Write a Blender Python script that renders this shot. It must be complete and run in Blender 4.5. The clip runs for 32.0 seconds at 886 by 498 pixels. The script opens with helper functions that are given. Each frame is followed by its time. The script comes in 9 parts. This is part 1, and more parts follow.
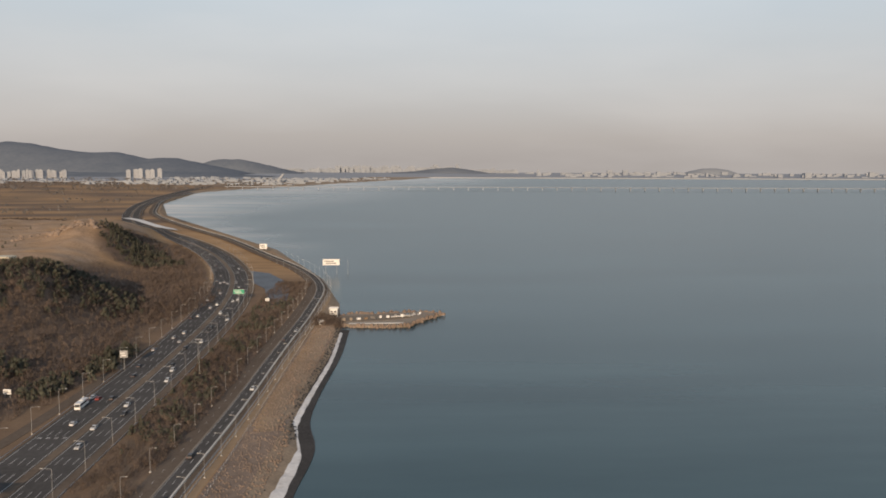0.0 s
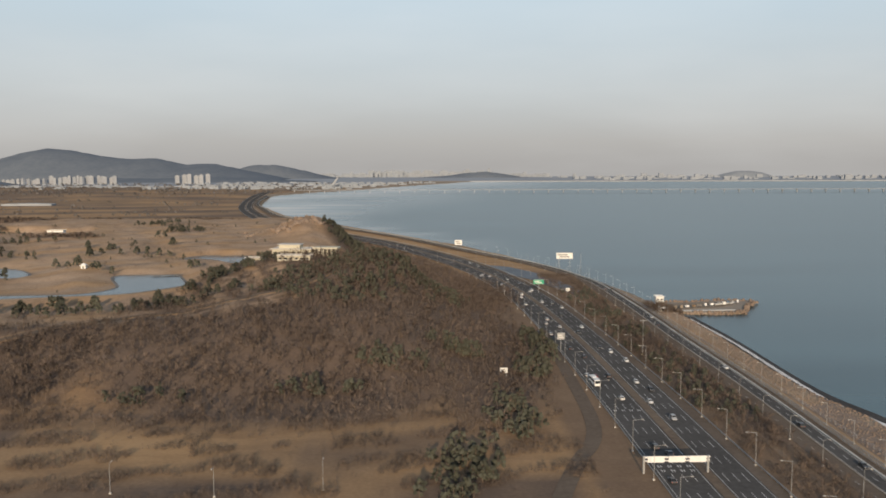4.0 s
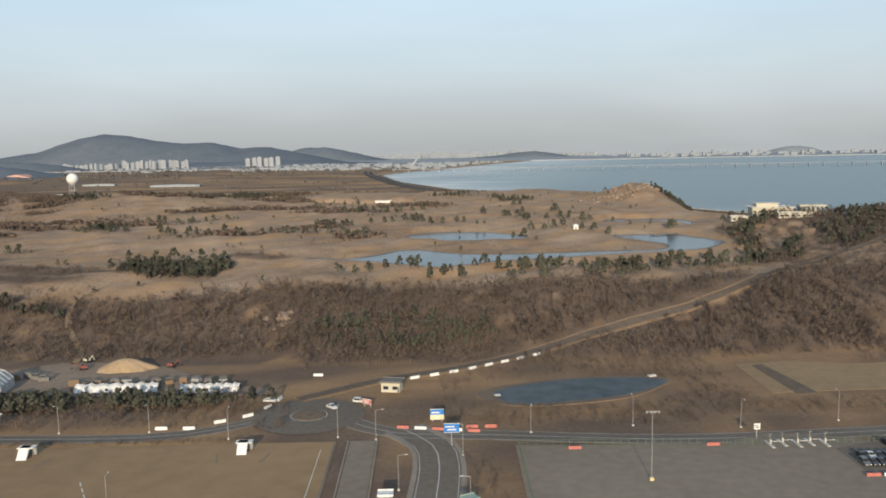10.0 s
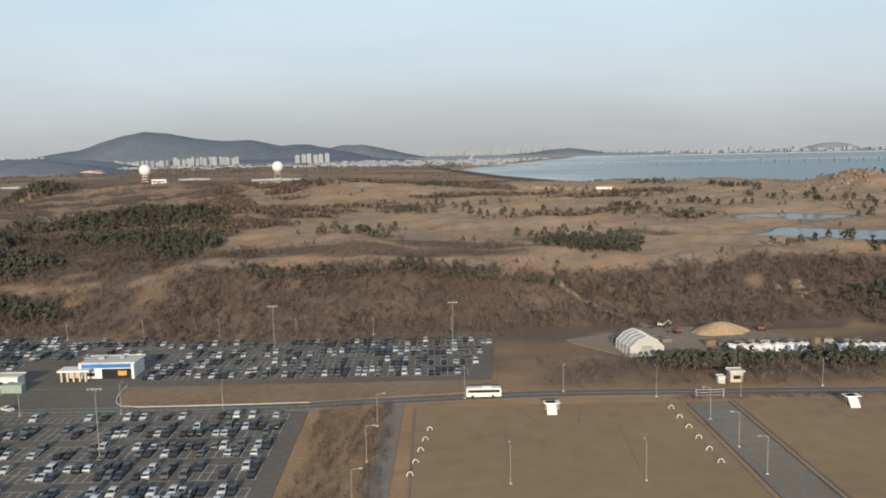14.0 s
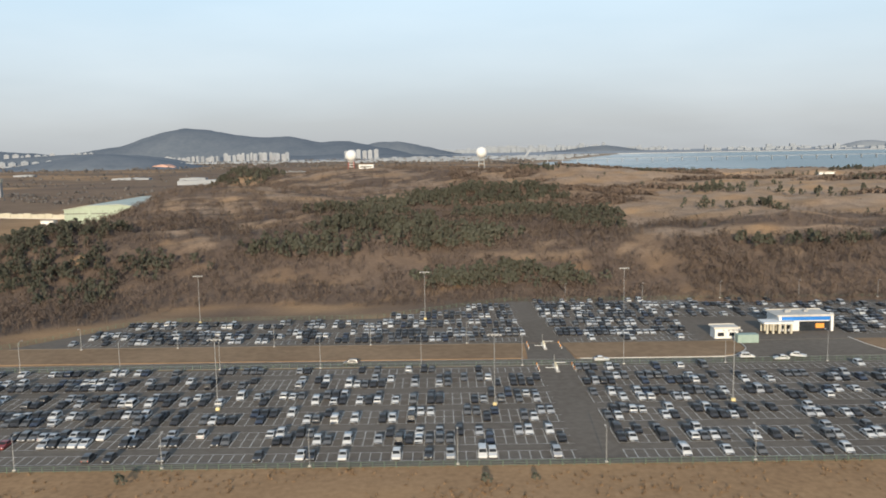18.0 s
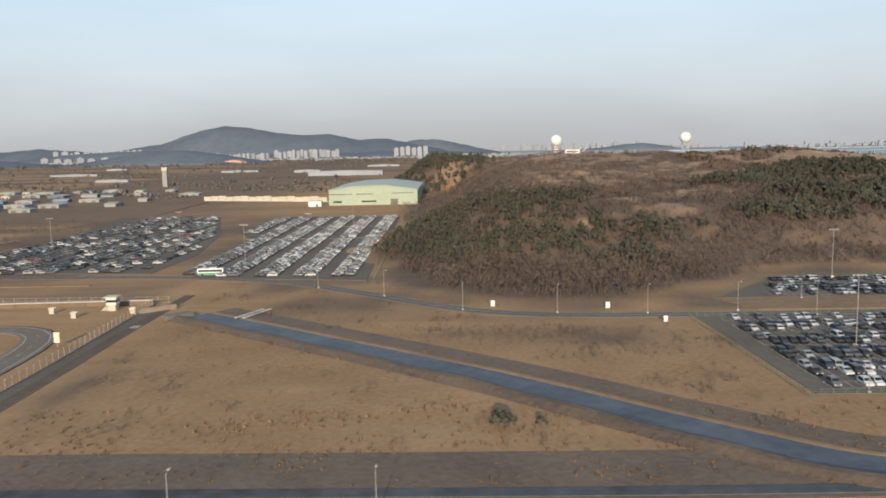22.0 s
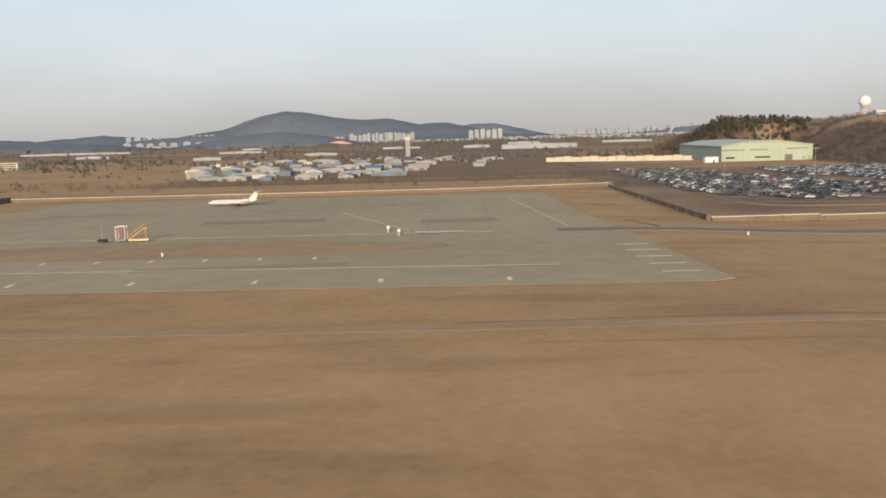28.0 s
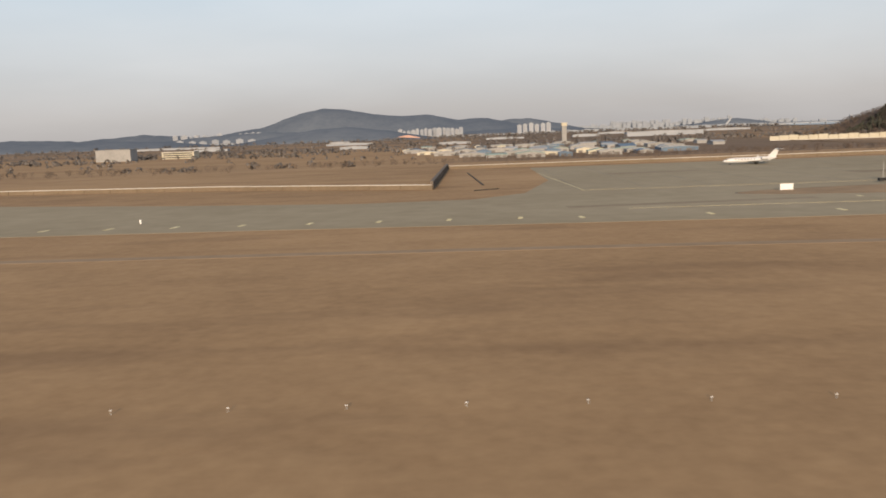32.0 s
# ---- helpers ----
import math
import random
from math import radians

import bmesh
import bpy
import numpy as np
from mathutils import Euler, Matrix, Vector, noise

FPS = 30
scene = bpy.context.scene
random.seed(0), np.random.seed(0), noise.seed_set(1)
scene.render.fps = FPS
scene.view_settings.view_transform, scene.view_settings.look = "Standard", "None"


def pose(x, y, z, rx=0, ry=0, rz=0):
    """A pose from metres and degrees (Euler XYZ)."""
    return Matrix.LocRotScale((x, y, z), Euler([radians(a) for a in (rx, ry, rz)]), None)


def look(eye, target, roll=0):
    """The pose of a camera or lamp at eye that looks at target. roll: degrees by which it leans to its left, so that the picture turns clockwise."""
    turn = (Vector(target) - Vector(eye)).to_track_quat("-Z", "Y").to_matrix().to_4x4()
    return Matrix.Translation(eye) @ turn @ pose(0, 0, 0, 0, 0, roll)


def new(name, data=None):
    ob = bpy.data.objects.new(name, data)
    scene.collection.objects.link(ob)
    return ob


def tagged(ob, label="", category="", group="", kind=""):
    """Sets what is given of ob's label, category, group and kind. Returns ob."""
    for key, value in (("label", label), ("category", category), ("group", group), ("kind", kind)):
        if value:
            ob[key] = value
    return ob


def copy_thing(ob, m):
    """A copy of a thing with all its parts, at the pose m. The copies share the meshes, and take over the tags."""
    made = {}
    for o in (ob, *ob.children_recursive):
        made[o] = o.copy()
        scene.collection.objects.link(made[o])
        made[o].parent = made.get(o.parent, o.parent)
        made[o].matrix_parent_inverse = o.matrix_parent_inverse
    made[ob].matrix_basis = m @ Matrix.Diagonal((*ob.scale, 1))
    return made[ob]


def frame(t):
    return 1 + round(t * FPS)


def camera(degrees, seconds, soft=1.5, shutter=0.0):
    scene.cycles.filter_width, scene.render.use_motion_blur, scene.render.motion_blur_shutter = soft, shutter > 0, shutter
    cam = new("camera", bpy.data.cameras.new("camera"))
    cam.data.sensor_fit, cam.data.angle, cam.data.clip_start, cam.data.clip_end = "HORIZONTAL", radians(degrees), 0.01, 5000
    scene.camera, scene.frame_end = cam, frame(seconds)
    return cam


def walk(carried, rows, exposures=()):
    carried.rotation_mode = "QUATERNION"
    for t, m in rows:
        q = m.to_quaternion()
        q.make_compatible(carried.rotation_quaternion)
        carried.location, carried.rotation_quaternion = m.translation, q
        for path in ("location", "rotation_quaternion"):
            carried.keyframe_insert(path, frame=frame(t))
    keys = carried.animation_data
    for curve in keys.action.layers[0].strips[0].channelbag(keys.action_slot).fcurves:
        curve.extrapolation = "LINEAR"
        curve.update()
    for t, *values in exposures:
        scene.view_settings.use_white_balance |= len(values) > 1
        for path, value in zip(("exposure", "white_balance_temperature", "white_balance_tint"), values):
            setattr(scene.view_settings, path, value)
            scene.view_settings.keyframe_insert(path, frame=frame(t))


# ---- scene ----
cam = camera(56.80, 32.0, 1.8, 0.1)
PATH = [
    (0.0, -32.58, 0.00, 67.65, 83.903, -0.304, -2.633),
    (0.5, -49.77, 0.00, 66.60, 83.981, -0.246, -2.548),
    (1.0, -67.01, 0.00, 65.62, 84.000, -0.234, -2.444),
    (1.5, -84.32, 0.00, 64.69, 83.987, -0.210, -2.317),
    (2.0, -101.69, 0.00, 63.82, 83.939, -0.185, -2.242),
    (2.5, -119.11, 0.00, 62.98, 83.937, -0.171, -2.158),
    (3.0, -136.59, 0.00, 62.19, 84.053, -0.082, -2.132),
    (3.5, -154.12, 0.00, 61.43, 84.169, 0.007, -2.105),
    (4.0, -171.71, 0.00, 60.70, 84.285, 0.096, -2.078),
    (4.5, -189.35, 0.00, 59.99, 84.401, 0.185, -2.050),
    (5.0, -207.04, 0.00, 59.31, 84.346, 0.231, -1.986),
    (5.5, -224.78, 0.00, 58.65, 84.359, 0.242, -1.884),
    (6.0, -242.57, 0.00, 58.00, 84.355, 0.304, -1.789),
    (6.5, -260.40, 0.00, 57.36, 83.992, 0.512, -1.750),
    (7.0, -278.28, 0.00, 56.73, 83.277, 0.787, -1.730),
    (7.5, -296.21, 0.00, 56.10, 83.014, 0.956, -1.732),
    (8.0, -314.17, 0.00, 55.48, 83.035, 1.005, -1.678),
    (8.5, -332.18, 0.00, 54.85, 83.060, 1.010, -1.621),
    (9.0, -350.22, 0.00, 54.22, 83.053, 0.997, -1.553),
    (9.5, -368.30, 0.00, 53.58, 83.058, 0.974, -1.459),
    (10.0, -386.41, 0.00, 52.93, 83.061, 0.990, -1.426),
    (10.5, -404.55, 0.00, 52.28, 83.051, 1.031, -1.349),
    (11.0, -422.72, 0.00, 51.61, 83.020, 1.036, -1.248),
    (11.5, -440.92, 0.00, 50.92, 83.021, 1.044, -1.164),
    (12.0, -459.15, 0.00, 50.22, 83.020, 1.047, -1.090),
    (12.5, -477.39, 0.00, 49.50, 82.998, 1.057, -1.009),
    (13.0, -495.65, 0.00, 48.76, 82.973, 1.086, -0.982),
    (13.5, -513.93, 0.00, 48.00, 82.974, 1.102, -0.915),
    (14.0, -532.22, 0.00, 47.23, 82.984, 1.109, -0.833),
    (14.5, -550.53, 0.00, 46.42, 82.995, 1.115, -0.750),
    (15.0, -568.84, 0.00, 45.60, 83.006, 1.121, -0.668),
    (15.5, -587.15, 0.00, 44.76, 83.017, 1.128, -0.586),
    (16.0, -605.47, 0.00, 43.89, 82.975, 1.178, -0.539),
    (16.5, -623.79, 0.00, 43.00, 82.974, 1.133, -0.486),
    (17.0, -642.10, 0.00, 42.09, 82.913, 1.041, -0.424),
    (17.5, -660.41, 0.00, 41.15, 82.933, 1.015, -0.346),
    (18.0, -678.70, 0.00, 40.19, 82.913, 1.016, -0.239),
    (18.5, -696.98, 0.00, 39.22, 82.899, 0.987, -0.220),
    (19.0, -715.25, 0.00, 38.22, 82.959, 0.943, -0.127),
    (19.5, -733.49, 0.00, 37.20, 82.953, 0.926, -0.065),
    (20.0, -751.70, 0.00, 36.17, 82.980, 0.919, 0.049),
    (20.5, -769.89, 0.00, 35.12, 82.938, 0.953, 0.121),
    (21.0, -788.04, 0.00, 34.06, 82.910, 1.002, 0.212),
    (21.5, -806.16, 0.00, 32.98, 82.887, 1.039, 0.287),
    (22.0, -824.24, 0.00, 31.89, 82.910, 1.079, 0.389),
    (22.5, -842.27, 0.00, 30.80, 82.904, 1.120, 0.502),
    (23.0, -860.26, 0.00, 29.69, 82.882, 1.117, 0.600),
    (23.5, -878.19, 0.00, 28.59, 82.731, 1.109, 0.689),
    (24.0, -896.07, 0.00, 27.48, 82.744, 1.022, 0.776),
    (24.5, -913.88, 0.00, 26.38, 82.739, 1.009, 0.862),
    (25.0, -931.63, 0.00, 25.27, 82.720, 1.079, 0.950),
    (25.5, -949.31, 0.00, 24.18, 82.683, 1.174, 1.030),
    (26.0, -966.92, 0.00, 23.10, 82.327, 1.276, 1.176),
    (26.5, -984.45, 0.00, 22.03, 82.255, 1.334, 1.248),
    (27.0, -1001.89, 0.00, 20.99, 82.196, 1.391, 1.325),
    (27.5, -1019.24, 0.00, 19.96, 82.138, 1.447, 1.401),
    (28.0, -1036.50, 0.00, 18.96, 82.079, 1.503, 1.478),
    (28.5, -1053.67, 0.00, 18.00, 82.021, 1.559, 1.554),
    (29.0, -1070.72, 0.00, 17.06, 81.961, 1.586, 1.669),
    (29.5, -1087.68, 0.00, 16.17, 82.019, 1.651, 1.748),
    (30.0, -1104.51, 0.00, 15.33, 81.980, 1.739, 1.835),
    (30.5, -1121.23, 0.00, 14.53, 82.008, 1.846, 1.947),
    (31.0, -1137.83, 0.00, 13.79, 82.011, 1.973, 2.087),
    (31.5, -1154.29, 0.00, 13.11, 81.982, 2.074, 2.155),
    (32.0, -1170.62, 0.00, 12.49, 81.961, 2.150, 2.236),
]
walk(cam, [(t, pose(*p)) for t, *p in PATH], [(0, 0.34, 7050, 15), (3, 0.39, 6820, 11), (6, 0.48, 6400, 8), (7, 0.63, 6330, 7), (9, 0.60, 6130, 5), (13, 0.58, 6200, 6), (18, 0.73, 6100, 6), (22, 0.67, 6200, 8), (25, 0.66, 6450, 10), (29, 0.63, 6650, 11), (32, 0.53, 6750, 13)])
# All plans below are in real metres; S brings them to the scene's scale.
S = 0.6

# ---- light ----
SUN_EL = 14.0
world = bpy.data.worlds.new("sky")
scene.world = world
world.use_nodes = True
wn, wl = world.node_tree.nodes, world.node_tree.links
wn.clear()
w_out = wn.new("ShaderNodeOutputWorld")
w_bg = wn.new("ShaderNodeBackground")
w_sky = wn.new("ShaderNodeTexSky")
w_sky.sky_type = "NISHITA"
w_sky.sun_disc = False
w_sky.sun_elevation = radians(SUN_EL)
w_sky.sun_rotation = radians(180)
w_sky.air_density, w_sky.dust_density, w_sky.ozone_density = 1.0, 3.0, 1.0
w_tc = wn.new("ShaderNodeTexCoord")
w_sep = wn.new("ShaderNodeSeparateXYZ")
wl.new(w_tc.outputs["Generated"], w_sep.inputs[0])
# thick winter haze lies along the horizon and thins out upwards
w_ramp = wn.new("ShaderNodeValToRGB")
w_ramp.color_ramp.interpolation = "LINEAR"
w_ramp.color_ramp.elements[0].position = 0.0
w_ramp.color_ramp.elements[0].color = (0.335, 0.328, 0.325, 1)
w_ramp.color_ramp.elements[1].position = 1.0
w_ramp.color_ramp.elements[1].color = (0.13, 0.20, 0.33, 1)
for p_, c_ in ((0.03, (0.378, 0.374, 0.370, 1)), (0.09, (0.444, 0.478, 0.502, 1)), (0.19, (0.436, 0.533, 0.608, 1)), (0.45, (0.32, 0.41, 0.515, 1))):
    w_ramp.color_ramp.elements.new(p_).color = c_
wl.new(w_sep.outputs["Z"], w_ramp.inputs[0])
w_noise = wn.new("ShaderNodeTexNoise")
w_noise.inputs["Scale"].default_value = 2.2
w_noise.inputs["Detail"].default_value = 5
w_map = wn.new("ShaderNodeMapping")
w_map.inputs["Scale"].default_value = (1.0, 1.0, 4.5)
wl.new(w_tc.outputs["Generated"], w_map.inputs[0])
wl.new(w_map.outputs[0], w_noise.inputs[0])
w_cl = wn.new("ShaderNodeMapRange")
w_cl.inputs["From Min"].default_value, w_cl.inputs["From Max"].default_value = 0.42, 0.75
w_cl.inputs["To Min"].default_value, w_cl.inputs["To Max"].default_value = 0.0, 0.22
wl.new(w_noise.outputs[0], w_cl.inputs[0])
w_cmix = wn.new("ShaderNodeMixRGB")
w_cmix.inputs[2].default_value = (0.70, 0.72, 0.73, 1)
wl.new(w_cl.outputs[0], w_cmix.inputs[0])
wl.new(w_ramp.outputs[0], w_cmix.inputs[1])
w_scale = wn.new("ShaderNodeVectorMath")
w_scale.operation = "SCALE"
w_scale.inputs["Scale"].default_value = 0.06
wl.new(w_sky.outputs[0], w_scale.inputs[0])
w_mix = wn.new("ShaderNodeMixRGB")
w_mix.inputs[0].default_value = 0.90
wl.new(w_scale.outputs[0], w_mix.inputs[1])
wl.new(w_cmix.outputs[0], w_mix.inputs[2])
wl.new(w_mix.outputs[0], w_bg.inputs[0])
w_bg.inputs[1].default_value = 1.0
wl.new(w_bg.outputs[0], w_out.inputs[0])

sun_data = bpy.data.lights.new("sun", "SUN")
sun_data.energy = 3.7
sun_data.angle = radians(0.8)
sun_data.color = (1.0, 0.80, 0.58)
sun = new("sun", sun_data)
sun.matrix_world = look((0, 0, 0), (0.06, math.cos(radians(SUN_EL)), -math.sin(radians(SUN_EL))))

# ---- materials ----
def nodes_of(name):
    m = bpy.data.materials.new(name)
    m.use_nodes = True
    n, l = m.node_tree.nodes, m.node_tree.links
    return m, n, l, n["Principled BSDF"]


def noise_node(n, l, scale, detail=4, coord=None, stretch=None):
    t = n.new("ShaderNodeTexNoise")
    t.inputs["Scale"].default_value = scale
    t.inputs["Detail"].default_value = detail
    if coord is None:
        coord = n.new("ShaderNodeNewGeometry").outputs["Position"]
    if stretch:
        mp = n.new("ShaderNodeMapping")
        mp.inputs["Scale"].default_value = stretch
        l.new(coord, mp.inputs[0])
        coord = mp.outputs[0]
    l.new(coord, t.inputs["Vector"])
    return t


def ramp_node(n, l, fac, *stops):
    r = n.new("ShaderNodeValToRGB")
    r.color_ramp.elements[0].position, r.color_ramp.elements[0].color = stops[0][0], (*stops[0][1], 1)
    r.color_ramp.elements[1].position, r.color_ramp.elements[1].color = stops[-1][0], (*stops[-1][1], 1)
    for p_, c_ in stops[1:-1]:
        r.color_ramp.elements.new(p_).color = (*c_, 1)
    l.new(fac, r.inputs[0])
    return r


def mix_node(n, l, fac, a, b, kind="MIX"):
    x = n.new("ShaderNodeMixRGB")
    x.blend_type = kind
    for sock, v in zip(x.inputs, (fac, a, b)):
        if isinstance(v, (int, float)):
            sock.default_value = v
        elif isinstance(v, tuple):
            sock.default_value = (*v, 1)
        else:
            l.new(v, sock)
    return x.outputs[0]


def rough_mat(name, dark, light, coarse=0.03, fine=0.6, rough=0.9, bump=0.0, metal=0.0, random_tint=0.0, spec=0.3):
    """A surface mottled at two scales; coarse and fine are noise scales per scene metre."""
    m, n, l, b = nodes_of(name)
    a = noise_node(n, l, coarse, 5)
    f = noise_node(n, l, fine, 6)
    half = mix_node(n, l, 0.5, a.outputs[0], f.outputs[0])
    col = ramp_node(n, l, half, (0.33, dark), (0.67, light)).outputs[0]
    if random_tint:
        oi = n.new("ShaderNodeObjectInfo")
        hs = n.new("ShaderNodeHueSaturation")
        mr = n.new("ShaderNodeMapRange")
        mr.inputs["To Min"].default_value, mr.inputs["To Max"].default_value = 1 - random_tint, 1 + random_tint
        l.new(oi.outputs["Random"], mr.inputs[0])
        l.new(mr.outputs[0], hs.inputs["Value"])
        l.new(col, hs.inputs["Color"])
        col = hs.outputs[0]
    l.new(col, b.inputs["Base Color"])
    b.inputs["Roughness"].default_value = rough
    b.inputs["Metallic"].default_value = metal
    b.inputs["Specular IOR Level"].default_value = spec
    if bump:
        bn = n.new("ShaderNodeBump")
        bn.inputs["Strength"].default_value = bump
        bn.inputs["Distance"].default_value = 0.3
        l.new(f.outputs[0], bn.inputs["Height"])
        l.new(bn.outputs[0], b.inputs["Normal"])
    return m


def island_mat(name, *colours, rough=0.95, spec=0.0, crown=True):
    """Joined pieces that each take a colour of their own."""
    m, n, l, b = nodes_of(name)
    g_ = n.new("ShaderNodeNewGeometry")
    col = ramp_node(n, l, g_.outputs["Random Per Island"], *[(i / (len(colours) - 1), c) for i, c in enumerate(colours)]).outputs[0]
    f = noise_node(n, l, 0.9, 4, g_.outputs["Position"])
    patch = noise_node(n, l, 0.035, 4, g_.outputs["Position"])
    col = mix_node(n, l, 0.25, col, f.outputs[0], "OVERLAY")
    l.new(mix_node(n, l, 0.55, col, patch.outputs[0], "OVERLAY"), b.inputs["Base Color"])
    b.inputs["Roughness"].default_value = rough
    if crown:
        # many fine twigs shade together as one rounded crown
        at_ = n.new("ShaderNodeAttribute")
        at_.attribute_name = "crown_normal"
        tr_ = n.new("ShaderNodeVectorTransform")
        tr_.vector_type, tr_.convert_from, tr_.convert_to = "NORMAL", "OBJECT", "WORLD"
        l.new(at_.outputs["Vector"], tr_.inputs[0])
        mx_ = n.new("ShaderNodeVectorMath")
        mx_.operation = "MULTIPLY_ADD"
        mx_.inputs[1].default_value = (2.4, 2.4, 2.4)
        l.new(tr_.outputs[0], mx_.inputs[0])
        l.new(g_.outputs["Normal"], mx_.inputs[2])
        nr_ = n.new("ShaderNodeVectorMath")
        nr_.operation = "NORMALIZE"
        l.new(mx_.outputs[0], nr_.inputs[0])
        l.new(nr_.outputs[0], b.inputs["Normal"])
    b.inputs["Specular IOR Level"].default_value = spec
    return m


ASPHALT = rough_mat("asphalt", (0.122, 0.104, 0.086), (0.176, 0.153, 0.128), 0.04, 0.9, 0.95, spec=0.0)
ROAD = rough_mat("road_asphalt", (0.066, 0.063, 0.060), (0.102, 0.097, 0.092), 0.05, 0.8, 0.95, spec=0.0)
OLD_ASPHALT = rough_mat("old_asphalt", (0.175, 0.146, 0.114), (0.24, 0.202, 0.16), 0.03, 0.5, 0.95, spec=0.0)
APRON = rough_mat("apron_concrete", (0.275, 0.228, 0.156), (0.352, 0.296, 0.208), 0.02, 0.3, 0.95, spec=0.0)
CONCRETE = rough_mat("concrete", (0.38, 0.36, 0.32), (0.55, 0.52, 0.47), 0.1, 1.2, 0.85)
DARK_CONCRETE = rough_mat("stained_concrete", (0.10, 0.095, 0.09), (0.19, 0.175, 0.16), 0.1, 1.2, 0.9)
GRAVEL = rough_mat("gravel", (0.185, 0.152, 0.118), (0.275, 0.232, 0.185), 0.06, 1.5, 0.95, 0.3)
DRY_VERGE = rough_mat("dry_verge", (0.175, 0.118, 0.072), (0.28, 0.192, 0.118), 0.06, 0.6, 0.95, 0.2, spec=0.05)
TRACK = rough_mat("tan_track", (0.25, 0.175, 0.108), (0.33, 0.235, 0.15), 0.05, 0.5, 0.95, spec=0.08)
VERGE = rough_mat("brown_verge", (0.15, 0.105, 0.068), (0.25, 0.17, 0.105), 0.05, 0.4, 0.95, 0.2)
BANK = rough_mat("reed_bank", (0.105, 0.077, 0.055), (0.172, 0.127, 0.092), 0.12, 1.0, 0.95, 0.4)
DARK_REED = rough_mat("dark_reeds", (0.070, 0.054, 0.042), (0.125, 0.094, 0.070), 0.15, 1.2, 0.95, 0.5)
BROWN_LANE = rough_mat("brown_asphalt", (0.105, 0.082, 0.064), (0.155, 0.124, 0.098), 0.06, 0.8, 0.95, spec=0.0)
WET_ROCK = rough_mat("wet_dark_rock", (0.035, 0.033, 0.032), (0.075, 0.07, 0.066), 0.15, 1.2, 0.9, 0.5, spec=0.1)
SAND = rough_mat("sand", (0.27, 0.19, 0.115), (0.38, 0.275, 0.17), 0.1, 1.0, 0.95, 0.4)
TURF = rough_mat("dry_turf", (0.205, 0.135, 0.071), (0.280, 0.186, 0.100), 0.03, 0.25, 0.95, 0.2)
STRAW = rough_mat("straw_field", (0.205, 0.140, 0.076), (0.28, 0.197, 0.106), 0.05, 0.5, 0.95, 0.2)
SCRUB = rough_mat("brown_scrub", (0.085, 0.062, 0.045), (0.17, 0.125, 0.085), 0.05, 0.6, 0.95, 0.5)
ROCK = rough_mat("rubble_rock", (0.15, 0.110, 0.083), (0.255, 0.192, 0.146), 0.06, 0.5, 0.95, 0.5)
WHITE = rough_mat("white_paint", (0.58, 0.575, 0.55), (0.70, 0.69, 0.665), 0.2, 2.0, 0.6)
LINE = rough_mat("worn_white_line", (0.38, 0.37, 0.35), (0.58, 0.57, 0.54), 0.2, 2.5, 0.8)
YELLOW = rough_mat("worn_yellow_line", (0.55, 0.44, 0.22), (0.72, 0.62, 0.36), 0.2, 2.5, 0.8)
STEEL = rough_mat("galvanised_steel", (0.26, 0.26, 0.26), (0.38, 0.38, 0.37), 0.3, 2.0, 0.5, metal=0.3)
BLACK = rough_mat("dark_rubber", (0.012, 0.012, 0.012), (0.03, 0.03, 0.03), 0.3, 2.0, 0.8)
GLASS = rough_mat("dark_window", (0.015, 0.018, 0.022), (0.035, 0.04, 0.048), 0.3, 1.0, 0.12, spec=0.6)
CAR_GLASS = rough_mat("dark_car_glass", (0.012, 0.014, 0.016), (0.028, 0.031, 0.035), 0.3, 1.0, 0.35, spec=0.15)
RED = rough_mat("red_plastic", (0.33, 0.10, 0.08), (0.44, 0.15, 0.12), 0.3, 2.0, 0.6)
BLUE = rough_mat("blue_sign", (0.02, 0.13, 0.42), (0.03, 0.18, 0.52), 0.3, 2.0, 0.5)
GREEN_SIGN = rough_mat("green_sign", (0.02, 0.22, 0.12), (0.03, 0.30, 0.17), 0.3, 2.0, 0.5)
DULL_ORANGE = rough_mat("faded_orange_paint", (0.36, 0.20, 0.09), (0.46, 0.27, 0.13), 0.3, 2.0, 0.7)
ORANGE = rough_mat("orange_paint", (0.60, 0.24, 0.04), (0.75, 0.33, 0.06), 0.3, 2.0, 0.6)
HANGAR_WALL = rough_mat("pale_green_cladding", (0.275, 0.325, 0.255), (0.335, 0.39, 0.31), 0.05, 0.8, 0.7)
HANGAR_ROOF = rough_mat("green_roof_sheet", (0.33, 0.36, 0.31), (0.39, 0.42, 0.36), 0.05, 0.8, 0.6)
BARK = rough_mat("bark", (0.09, 0.068, 0.052), (0.15, 0.115, 0.09), 0.3, 3.0, 0.95)
TWIGS = island_mat("bare_twigs", (0.162, 0.121, 0.095), (0.176, 0.132, 0.104), (0.192, 0.145, 0.113), (0.170, 0.128, 0.101))
NEEDLES = island_mat("pine_needles", (0.098, 0.099, 0.075), (0.106, 0.107, 0.081), (0.114, 0.115, 0.087))
REED = island_mat("dry_reed", (0.23, 0.145, 0.080), (0.27, 0.172, 0.096), (0.31, 0.200, 0.114))
CRUST = rough_mat("white_salt_ice", (0.46, 0.44, 0.41), (0.74, 0.72, 0.69), 0.12, 0.9, 0.9, 0.6)
